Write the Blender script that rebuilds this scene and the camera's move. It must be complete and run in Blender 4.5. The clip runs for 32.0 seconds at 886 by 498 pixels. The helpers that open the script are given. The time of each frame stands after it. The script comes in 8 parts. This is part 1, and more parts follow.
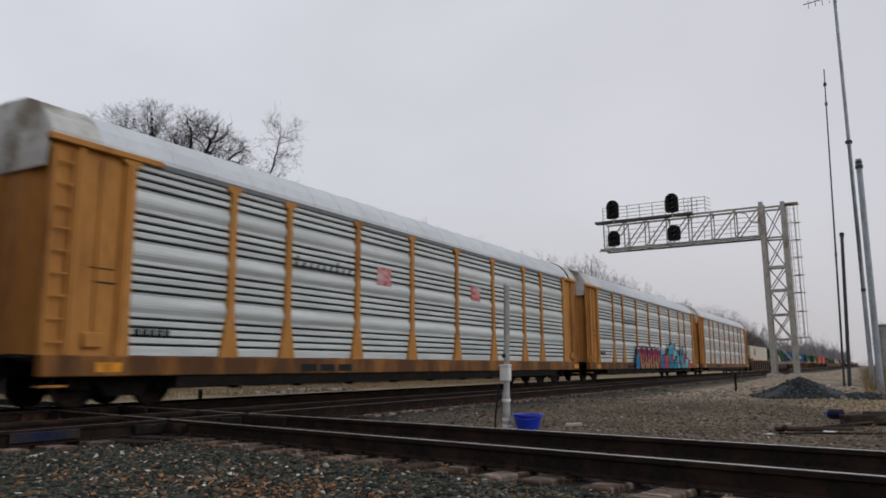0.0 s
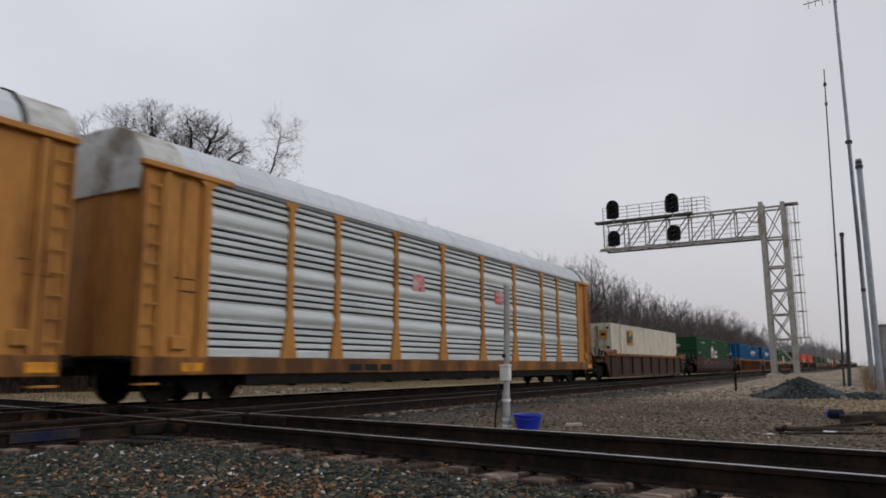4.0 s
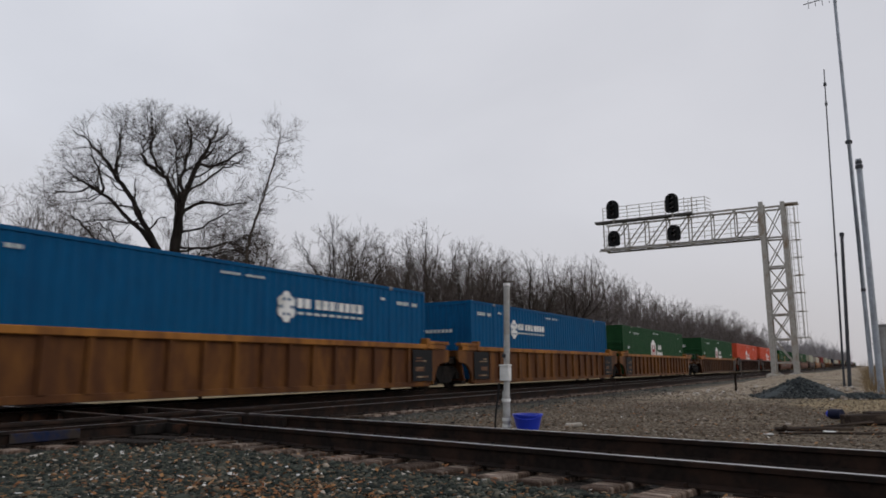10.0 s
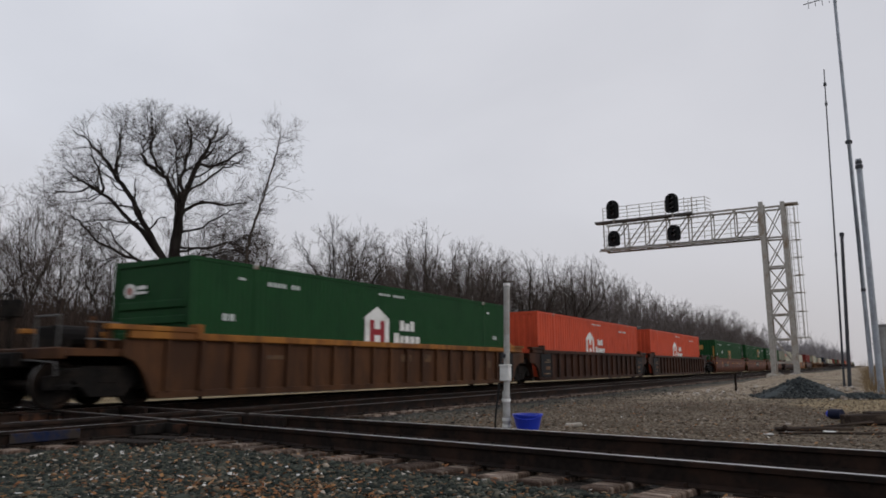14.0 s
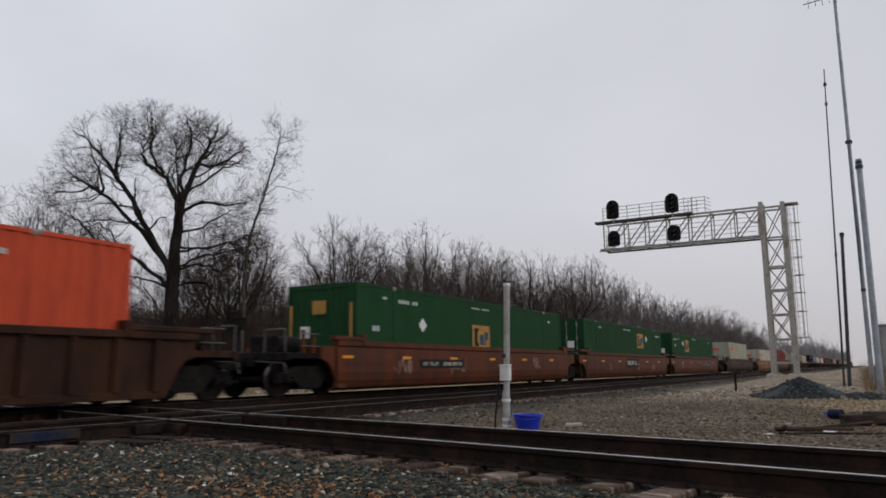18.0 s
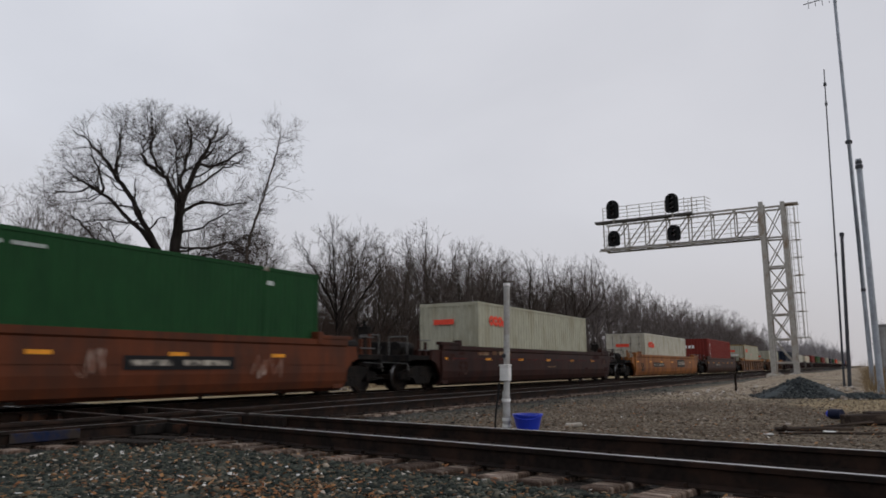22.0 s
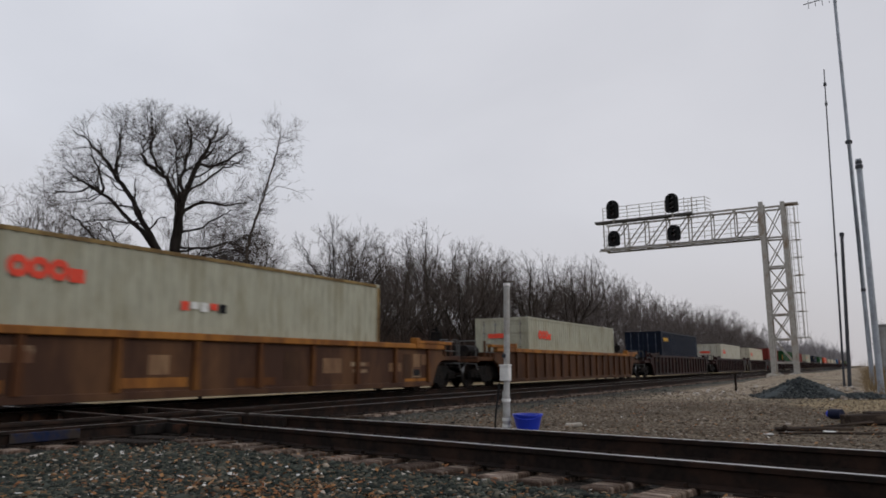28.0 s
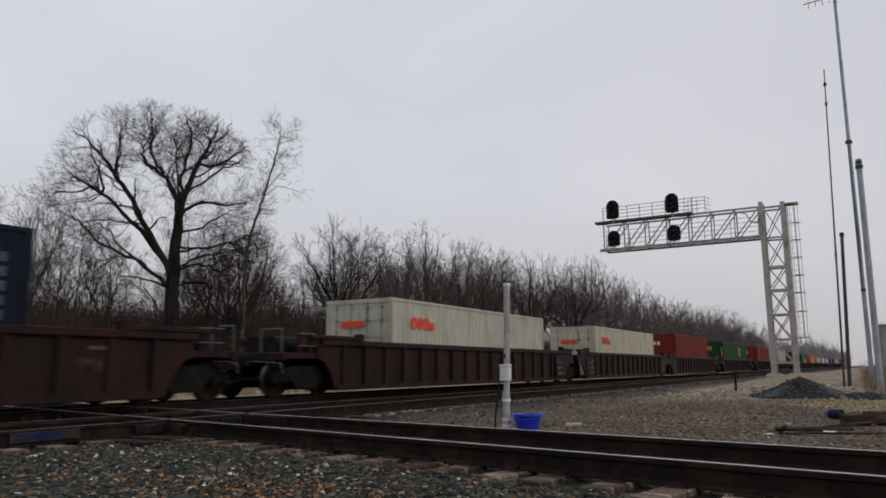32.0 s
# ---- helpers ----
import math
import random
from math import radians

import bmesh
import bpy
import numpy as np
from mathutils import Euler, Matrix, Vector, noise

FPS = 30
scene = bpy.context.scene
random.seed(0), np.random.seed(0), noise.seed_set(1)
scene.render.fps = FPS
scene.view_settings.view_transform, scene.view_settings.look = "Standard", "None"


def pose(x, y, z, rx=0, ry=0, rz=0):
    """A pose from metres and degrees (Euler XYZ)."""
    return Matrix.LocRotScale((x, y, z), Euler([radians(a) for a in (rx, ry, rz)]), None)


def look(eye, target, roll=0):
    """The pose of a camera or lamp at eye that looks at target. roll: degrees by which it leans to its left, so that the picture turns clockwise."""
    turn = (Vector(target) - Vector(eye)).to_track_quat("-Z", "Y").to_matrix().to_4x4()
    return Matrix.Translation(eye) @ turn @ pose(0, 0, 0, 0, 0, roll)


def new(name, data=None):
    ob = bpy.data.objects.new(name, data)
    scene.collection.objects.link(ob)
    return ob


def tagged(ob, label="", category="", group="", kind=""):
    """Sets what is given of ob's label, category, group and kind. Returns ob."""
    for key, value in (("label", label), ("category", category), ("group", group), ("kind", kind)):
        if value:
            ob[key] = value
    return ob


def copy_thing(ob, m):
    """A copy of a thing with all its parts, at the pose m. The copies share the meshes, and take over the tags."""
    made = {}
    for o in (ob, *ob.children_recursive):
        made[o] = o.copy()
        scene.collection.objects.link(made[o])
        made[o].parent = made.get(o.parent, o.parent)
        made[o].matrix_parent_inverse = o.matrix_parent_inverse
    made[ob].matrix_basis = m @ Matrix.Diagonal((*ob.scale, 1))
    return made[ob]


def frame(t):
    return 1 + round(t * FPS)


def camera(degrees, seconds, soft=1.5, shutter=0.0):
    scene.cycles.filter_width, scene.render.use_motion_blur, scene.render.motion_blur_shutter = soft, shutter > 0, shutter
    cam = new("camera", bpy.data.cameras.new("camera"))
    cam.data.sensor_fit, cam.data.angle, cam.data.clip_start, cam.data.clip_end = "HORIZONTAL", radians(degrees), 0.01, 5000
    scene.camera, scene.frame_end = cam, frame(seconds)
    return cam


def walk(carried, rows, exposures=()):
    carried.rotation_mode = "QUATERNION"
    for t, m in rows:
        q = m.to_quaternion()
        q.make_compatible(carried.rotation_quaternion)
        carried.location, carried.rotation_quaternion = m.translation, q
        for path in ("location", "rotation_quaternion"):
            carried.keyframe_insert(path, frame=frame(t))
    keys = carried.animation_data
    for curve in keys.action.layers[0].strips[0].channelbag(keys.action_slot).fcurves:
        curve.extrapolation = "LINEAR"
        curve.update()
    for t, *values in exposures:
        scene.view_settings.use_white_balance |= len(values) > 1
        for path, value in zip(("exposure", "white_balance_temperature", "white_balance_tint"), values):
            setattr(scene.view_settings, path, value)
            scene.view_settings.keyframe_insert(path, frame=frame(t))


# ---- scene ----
# World: rails of the main line run along x, rail tops at z = 0; the train comes from +x.
CAM_H = 0.67
FAR_Y, NEAR_Y = 14.04, 9.652          # centre lines of the two main tracks
GAUGE = 1.435
CROSS_DIR = Vector((0.2266, 0.9740, 0.0))     # the crossing track
CROSS_P = Vector((5.86, -1.35, 0.0))          # a point on its centre line

cam = camera(62.04, 32.0, soft=1.75, shutter=0.3)
HEAD, TILT = 0.5212, 0.1621
AIM = (math.cos(HEAD) * math.cos(TILT), math.sin(HEAD) * math.cos(TILT), CAM_H + math.sin(TILT))
walk(cam, [(0, look((0, 0, CAM_H), AIM, -0.54)), (32, look((0, 0, CAM_H), AIM, -0.54))], exposures=[(0, 0.0), (32, 0.0)])

# ---- light: an overcast winter sky
world = bpy.data.worlds.new("overcast")
scene.world = world
world.use_nodes = True
wn, wl = world.node_tree.nodes, world.node_tree.links
wn.clear()
w_out = wn.new("ShaderNodeOutputWorld")
w_bg = wn.new("ShaderNodeBackground")
w_sky = wn.new("ShaderNodeTexSky")
w_sky.sky_type = "NISHITA"
w_sky.sun_disc = False
w_sky.sun_elevation, w_sky.sun_rotation = radians(31), radians(173)
w_sky.air_density, w_sky.dust_density = 1.0, 3.0
w_tc = wn.new("ShaderNodeTexCoord")
w_map = wn.new("ShaderNodeMapping")
w_map.inputs["Scale"].default_value = (1.3, 1.3, 2.2)
w_n1 = wn.new("ShaderNodeTexNoise")
w_n1.inputs["Scale"].default_value, w_n1.inputs["Detail"].default_value, w_n1.inputs["Roughness"].default_value = 1.7, 5.0, 0.5
w_n1.inputs["Distortion"].default_value = 0.4
w_ramp = wn.new("ShaderNodeValToRGB")
w_ramp.color_ramp.elements[0].position, w_ramp.color_ramp.elements[0].color = 0.30, (0.655, 0.672, 0.734, 1)
w_ramp.color_ramp.elements[1].position, w_ramp.color_ramp.elements[1].color = 0.70, (0.755, 0.770, 0.832, 1)
w_sep = wn.new("ShaderNodeSeparateXYZ")
w_gr = wn.new("ShaderNodeMapRange")
w_gr.inputs["From Min"].default_value, w_gr.inputs["From Max"].default_value = 0.0, 0.30
w_gr.inputs["To Min"].default_value, w_gr.inputs["To Max"].default_value = 1.0, 0.0
w_hz = wn.new("ShaderNodeMix")
w_hz.data_type = "RGBA"
w_hz.inputs["B"].default_value = (0.545, 0.522, 0.540, 1)
w_sc = wn.new("ShaderNodeMix")
w_sc.data_type, w_sc.blend_type = "RGBA", "MULTIPLY"
w_sc.inputs["Factor"].default_value = 1.0
w_sc.inputs["B"].default_value = (0.09, 0.09, 0.09, 1)
w_mix = wn.new("ShaderNodeMix")
w_mix.data_type = "RGBA"
w_mix.inputs["Factor"].default_value = 0.94
wl.new(w_tc.outputs["Generated"], w_map.inputs["Vector"])
wl.new(w_map.outputs["Vector"], w_n1.inputs["Vector"])
wl.new(w_n1.outputs["Fac"], w_ramp.inputs["Fac"])
wl.new(w_tc.outputs["Generated"], w_sep.inputs["Vector"])
wl.new(w_sep.outputs["Z"], w_gr.inputs["Value"])
# the cloud is a little thicker down the line
w_east = wn.new("ShaderNodeMapRange")
w_east.inputs["From Min"].default_value, w_east.inputs["From Max"].default_value = 0.55, 1.05
w_east.inputs["To Min"].default_value, w_east.inputs["To Max"].default_value = 0.0, 0.42
w_max = wn.new("ShaderNodeMath")
w_max.operation = "MAXIMUM"
wl.new(w_sep.outputs["X"], w_east.inputs["Value"])
wl.new(w_gr.outputs["Result"], w_max.inputs[0])
wl.new(w_east.outputs["Result"], w_max.inputs[1])
wl.new(w_max.outputs["Value"], w_hz.inputs["Factor"])
wl.new(w_ramp.outputs["Color"], w_hz.inputs["A"])
wl.new(w_sky.outputs["Color"], w_sc.inputs["A"])
wl.new(w_sc.outputs["Result"], w_mix.inputs["A"])
wl.new(w_hz.outputs["Result"], w_mix.inputs["B"])
wl.new(w_mix.outputs["Result"], w_bg.inputs["Color"])
w_bg.inputs["Strength"].default_value = 1.0
wl.new(w_bg.outputs["Background"], w_out.inputs["Surface"])
sun_data = bpy.data.lights.new("sun", "SUN")
sun_data.energy, sun_data.angle, sun_data.color = 0.5, radians(40), (1.0, 0.97, 0.93)
sun = new("sun", sun_data)
sun.matrix_world = look((0, 0, 60), (-6, 50, 30))


# ---- materials
def material(name, base, rough=0.7, metal=0.0, grain=12.0, var=0.25, second=None, second_amount=0.0, second_scale=1.2, bump=0.15, spec=0.12, stretch=(1, 1, 1), per_object=0.0):
    """A surface with two scales of variation: fine grain, and patches of a second colour (rust, dirt, bleaching)."""
    m = bpy.data.materials.new(name)
    m.use_nodes = True
    n, l = m.node_tree.nodes, m.node_tree.links
    b = n["Principled BSDF"]
    b.inputs["Metallic"].default_value = metal
    b.inputs["Specular IOR Level"].default_value = spec
    tc, mp = n.new("ShaderNodeTexCoord"), n.new("ShaderNodeMapping")
    mp.inputs["Scale"].default_value = stretch
    l.new(tc.outputs["Object"], mp.inputs["Vector"])
    fine = n.new("ShaderNodeTexNoise")
    fine.inputs["Scale"].default_value, fine.inputs["Detail"].default_value = grain, 4.0
    l.new(mp.outputs["Vector"], fine.inputs["Vector"])
    ramp = n.new("ShaderNodeValToRGB")
    lo, hi = [c * (1 - var) for c in base], [min(1.0, c * (1 + var)) for c in base]
    ramp.color_ramp.elements[0].position, ramp.color_ramp.elements[0].color = 0.3, (*lo, 1)
    ramp.color_ramp.elements[1].position, ramp.color_ramp.elements[1].color = 0.7, (*hi, 1)
    l.new(fine.outputs["Fac"], ramp.inputs["Fac"])
    colour = ramp.outputs["Color"]
    if second:
        wide = n.new("ShaderNodeTexNoise")
        wide.inputs["Scale"].default_value, wide.inputs["Detail"].default_value, wide.inputs["Roughness"].default_value = second_scale, 6.0, 0.65
        l.new(mp.outputs["Vector"], wide.inputs["Vector"])
        if per_object:
            info, add = n.new("ShaderNodeObjectInfo"), n.new("ShaderNodeVectorMath")
            add.operation = "ADD"
            mul = n.new("ShaderNodeMath")
            mul.operation = "MULTIPLY"
            mul.inputs[1].default_value = 40.0
            l.new(info.outputs["Random"], mul.inputs[0])
            l.new(mp.outputs["Vector"], add.inputs[0])
            l.new(mul.outputs["Value"], add.inputs[1])
            l.new(add.outputs["Vector"], wide.inputs["Vector"])
        fac = n.new("ShaderNodeMapRange")
        edge = 0.66 - 0.34 * second_amount
        fac.inputs["From Min"].default_value, fac.inputs["From Max"].default_value = edge - 0.08, edge + 0.10
        l.new(wide.outputs["Fac"], fac.inputs["Value"])
        mix = n.new("ShaderNodeMix")
        mix.data_type = "RGBA"
        mix.inputs["B"].default_value = (*second, 1)
        l.new(fac.outputs["Result"], mix.inputs["Factor"])
        l.new(colour, mix.inputs["A"])
        colour = mix.outputs["Result"]
    if per_object:
        info = n.new("ShaderNodeObjectInfo")
        rng, hsv = n.new("ShaderNodeMapRange"), n.new("ShaderNodeHueSaturation")
        rng.inputs["To Min"].default_value, rng.inputs["To Max"].default_value = 1 - per_object, 1 + per_object
        l.new(info.outputs["Random"], rng.inputs["Value"])
        l.new(rng.outputs["Result"], hsv.inputs["Value"])
        l.new(colour, hsv.inputs["Color"])
        colour = hsv.outputs["Color"]
    l.new(colour, b.inputs["Base Color"])
    rr = n.new("ShaderNodeMapRange")
    rr.inputs["To Min"].default_value, rr.inputs["To Max"].default_value = max(0.05, rough - 0.12), min(1.0, rough + 0.12)
    l.new(fine.outputs["Fac"], rr.inputs["Value"])
    l.new(rr.outputs["Result"], b.inputs["Roughness"])
    if bump:
        bp = n.new("ShaderNodeBump")
        bp.inputs["Strength"].default_value, bp.inputs["Distance"].default_value = bump, 0.02
        l.new(fine.outputs["Fac"], bp.inputs["Height"])
        l.new(bp.outputs["Normal"], b.inputs["Normal"])
    return m


RUST = (0.10, 0.045, 0.025)
GRIME = (0.035, 0.028, 0.024)


def paint(name, base, wear=0.35, wear_colour=GRIME, rough=0.55, var=0.12, spec=0.10, wear_scale=1.6, **k):
    return material(name, base, rough, 0.0, 9.0, var, wear_colour, wear, wear_scale, 0.08, spec, (1.0, 1.0, 0.28), **k)


M = {
    "rail_side": material("rail_side", (0.013, 0.0095, 0.008), 0.85, 0.0, 20, 0.4, (0.030, 0.017, 0.012), 0.4, 3.0),
    "rail_top": material("rail_top", (0.50, 0.49, 0.48), 0.34, 1.0, 6, 0.12, bump=0.03, stretch=(1, 1, 1)),
    "rail_top_dull": material("rail_top_dull", (0.20, 0.19, 0.185), 0.42, 1.0, 6, 0.2, bump=0.03),
    "tie": material("tie", (0.070, 0.047, 0.035), 0.9, 0.0, 26, 0.5, (0.31, 0.25, 0.205), 0.26, 2.2, 0.5, 0.1, (1, 6, 1), per_object=0.5),
    "casting": material("casting", (0.013, 0.011, 0.010), 0.8, 0.1, 14, 0.4, RUST, 0.25, 2.0),
    "galv": material("galv", (0.57, 0.605, 0.60), 0.5, 0.1, 7, 0.07, (0.45, 0.48, 0.475), 0.40, 1.1, 0.03, 0.4, (0.22, 1, 2.6)),
    "rack_yellow": paint("rack_yellow", (0.43, 0.20, 0.055), 0.24, (0.25, 0.105, 0.035)),
    "rack_sill": paint("rack_sill", (0.28, 0.125, 0.037), 0.62, (0.095, 0.046, 0.022), wear_scale=0.9),
    "rack_roof": material("rack_roof", (0.57, 0.60, 0.63), 0.5, 0.1, 4, 0.05, (0.48, 0.50, 0.52), 0.30, 0.5, 0.04),
    "underframe": material("underframe", (0.0085, 0.0075, 0.007), 0.8, 0.0, 12, 0.4, (0.020, 0.015, 0.012), 0.3, 2.0),
    "wheel": material("wheel", (0.013, 0.011, 0.010), 0.6, 0.3, 14, 0.4, (0.03, 0.018, 0.012), 0.3, 3.0),
    "wheel_tread": material("wheel_tread", (0.20, 0.20, 0.20), 0.45, 1.0, 20, 0.1, bump=0.0),
    "well_orange": paint("well_orange", (0.150, 0.062, 0.017), 0.6, (0.075, 0.030, 0.013)),
    "well_chord": paint("well_chord", (0.30, 0.125, 0.028), 0.5, (0.15, 0.060, 0.020)),
    "well_tan": paint("well_tan", (0.084, 0.037, 0.017), 0.5, (0.048, 0.023, 0.013)),
    "tie_oiled": material("tie_oiled", (0.016, 0.013, 0.011), 0.9, 0.0, 26, 0.45, (0.045, 0.036, 0.03), 0.3, 2.2, 0.5, 0.1, (1, 6, 1)),
    "well_umber": paint("well_umber", (0.062, 0.031, 0.017), 0.5, (0.032, 0.017, 0.011)),
    "well_rail": paint("well_rail", (0.125, 0.058, 0.024), 0.55, (0.24, 0.095, 0.025)),
    "well_mixed": paint("well_mixed", (0.105, 0.052, 0.026), 0.6, (0.052, 0.026, 0.017), wear_scale=0.8),
    "patch_tan": paint("patch_tan", (0.24, 0.145, 0.080), 0.5, (0.13, 0.07, 0.04)),
    "well_brown": paint("well_brown", (0.050, 0.020, 0.011), 0.5, (0.025, 0.012, 0.008)),
    "well_maroon": paint("well_maroon", (0.034, 0.0135, 0.0105), 0.4, (0.020, 0.010, 0.009)),
    "well_rust": paint("well_rust", (0.105, 0.031, 0.014), 0.45, (0.065, 0.026, 0.016)),
    "well_yellow": paint("well_yellow", (0.25, 0.098, 0.028), 0.5, (0.145, 0.056, 0.023)),
    "well_dark": paint("well_dark", (0.030, 0.0125, 0.0105), 0.45, (0.014, 0.009, 0.008)),
    "white_box": paint("white_box", (0.58, 0.54, 0.455), 0.3, (0.47, 0.41, 0.31), 0.6),
    "grey_box": paint("grey_box", (0.35, 0.345, 0.27), 0.3, (0.275, 0.26, 0.185), 0.6),
    "pale_grey_box": paint("pale_grey_box", (0.44, 0.425, 0.355), 0.35, (0.34, 0.315, 0.24), 0.6),
    "cream_box": paint("cream_box", (0.48, 0.44, 0.34), 0.3, (0.36, 0.32, 0.24), 0.6),
    "green_box": paint("green_box", (0.0118, 0.052, 0.0175), 0.25, (0.009, 0.041, 0.0145), 0.6),
    "blue_box": paint("blue_box", (0.001, 0.066, 0.165), 0.22, (0.001, 0.052, 0.135), 0.6),
    "red_box": paint("red_box", (0.50, 0.072, 0.032), 0.25, (0.38, 0.055, 0.026), 0.5),
    "dark_red_box": paint("dark_red_box", (0.16, 0.026, 0.020), 0.3, (0.11, 0.020, 0.016), 0.6),
    "navy_box": paint("navy_box", (0.006, 0.0105, 0.022), 0.3, (0.006, 0.008, 0.014), 0.5),
    "rust_edge": paint("rust_edge", (0.25, 0.175, 0.075), 0.5, (0.13, 0.085, 0.04), 0.7),
    "mark_white": material("mark_white", (0.72, 0.72, 0.70), 0.6, 0, 8, 0.08, (0.5, 0.5, 0.47), 0.3, 2.0, 0.02),
    "mark_yellow": material("mark_yellow", (0.43, 0.235, 0.055), 0.6, 0, 8, 0.1, (0.30, 0.165, 0.055), 0.4, 2.0, 0.02),
    "mark_black": material("mark_black", (0.012, 0.012, 0.013), 0.6, 0, 8, 0.2, bump=0.02),
    "mark_blue": material("mark_blue", (0.03, 0.07, 0.11), 0.6, 0, 8, 0.1, bump=0.02),
    "reflector": material("reflector", (0.75, 0.30, 0.03), 0.4, 0, 8, 0.1, (0.4, 0.18, 0.03), 0.3, 3.0, 0.0),
    "spray_pink": material("spray_pink", (0.42, 0.05, 0.10), 0.6, 0, 6, 0.3, (0.55, 0.12, 0.12), 0.4, 1.5, 0.0),
    "spray_blue": material("spray_blue", (0.025, 0.22, 0.37), 0.6, 0, 6, 0.3, (0.03, 0.17, 0.34), 0.35, 1.5, 0.0),
    "spray_peach": material("spray_peach", (0.46, 0.27, 0.15), 0.6, 0, 6, 0.2, (0.50, 0.20, 0.12), 0.4, 2.0, 0.0),
    "signal_steel": material("signal_steel", (0.36, 0.345, 0.315), 0.55, 0.3, 9, 0.15, (0.22, 0.16, 0.11), 0.25, 1.2, 0.05),
    "grating": material("grating", (0.10, 0.095, 0.09), 0.7, 0.3, 20, 0.3, bump=0.05),
    "signal_black": material("signal_black", (0.010, 0.010, 0.011), 0.5, 0.0, 12, 0.3, bump=0.02),
    "lens": material("lens", (0.05, 0.03, 0.03), 0.15, 0.0, 5, 0.2, bump=0.0, spec=0.5),
    "pole_grey": material("pole_grey", (0.30, 0.33, 0.37), 0.5, 0.4, 9, 0.12, (0.20, 0.21, 0.23), 0.3, 1.4, 0.04),
    "pole_dark": material("pole_dark", (0.055, 0.058, 0.066), 0.55, 0.2, 9, 0.2, bump=0.03),
    "post_grey": material("post_grey", (0.38, 0.38, 0.37), 0.55, 0.2, 10, 0.12, (0.24, 0.22, 0.19), 0.35, 2.2, 0.05),
    "post_cap": material("post_cap", (0.62, 0.62, 0.60), 0.5, 0.0, 10, 0.1, bump=0.03),
    "tub_blue": material("tub_blue", (0.012, 0.035, 0.42), 0.38, 0.0, 8, 0.1, (0.03, 0.05, 0.30), 0.2, 3.0, 0.02, 0.45),
    "concrete": material("concrete", (0.42, 0.39, 0.34), 0.9, 0.0, 22, 0.2, (0.26, 0.235, 0.20), 0.4, 2.5, 0.3, 0.1),
    "weathered_wood": material("weathered_wood", (0.030, 0.022, 0.018), 0.9, 0.0, 18, 0.4, (0.075, 0.056, 0.043), 0.35, 3.0, 0.5, 0.1, (1, 5, 5)),
    "coal_gravel": material("coal_gravel", (0.044, 0.051, 0.053), 0.9, 0.0, 18, 0.5, (0.075, 0.084, 0.086), 0.45, 6.0, 0.9, 0.1),
    "bark": material("bark", (0.015, 0.012, 0.011), 0.95, 0.0, 9, 0.4, (0.030, 0.026, 0.023), 0.4, 1.5, 0.5, 0.05, (1, 1, 0.3)),
    "twig": material("twig", (0.046, 0.037, 0.032), 0.95, 0.0, 3, 0.3, bump=0.0, spec=0.05),
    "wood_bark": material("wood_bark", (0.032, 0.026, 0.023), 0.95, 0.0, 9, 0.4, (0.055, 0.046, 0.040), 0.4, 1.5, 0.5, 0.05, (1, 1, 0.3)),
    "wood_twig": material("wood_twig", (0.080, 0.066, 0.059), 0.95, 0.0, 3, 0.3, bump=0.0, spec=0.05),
    # bark and twigs of the far trees: distance haze is put into the colour
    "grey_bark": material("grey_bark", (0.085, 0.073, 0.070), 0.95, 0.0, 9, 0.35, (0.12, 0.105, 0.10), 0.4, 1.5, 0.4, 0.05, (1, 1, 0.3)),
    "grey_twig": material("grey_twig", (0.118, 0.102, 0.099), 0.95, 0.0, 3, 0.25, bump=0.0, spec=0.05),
    "thin_bark": material("thin_bark", (0.085, 0.070, 0.060), 0.9, 0.0, 5, 0.3, (0.045, 0.037, 0.032), 0.4, 1.0, 0.2, 0.05),
    # horizon woods: the pale bluish grey is haze painted as base colour
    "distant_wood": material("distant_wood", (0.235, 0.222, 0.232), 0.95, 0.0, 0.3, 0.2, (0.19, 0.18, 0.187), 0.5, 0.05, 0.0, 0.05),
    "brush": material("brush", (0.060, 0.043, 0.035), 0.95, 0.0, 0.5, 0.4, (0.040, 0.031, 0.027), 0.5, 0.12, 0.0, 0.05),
    # lighter and greyer than the near brush, to paint haze into it
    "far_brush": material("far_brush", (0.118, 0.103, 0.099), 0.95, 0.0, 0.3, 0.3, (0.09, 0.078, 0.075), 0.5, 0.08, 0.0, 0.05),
    "dry_grass": material("dry_grass", (0.25, 0.185, 0.105), 0.95, 0.0, 3, 0.4, (0.15, 0.105, 0.065), 0.4, 0.8, 0.0, 0.05),
    "cabinet": material("cabinet", (0.30, 0.30, 0.30), 0.5, 0.2, 8, 0.1, (0.2, 0.19, 0.18), 0.3, 1.5, 0.04),
    "hose": material("hose", (0.014, 0.014, 0.015), 0.6, 0.0, 8, 0.2, bump=0.0),
}


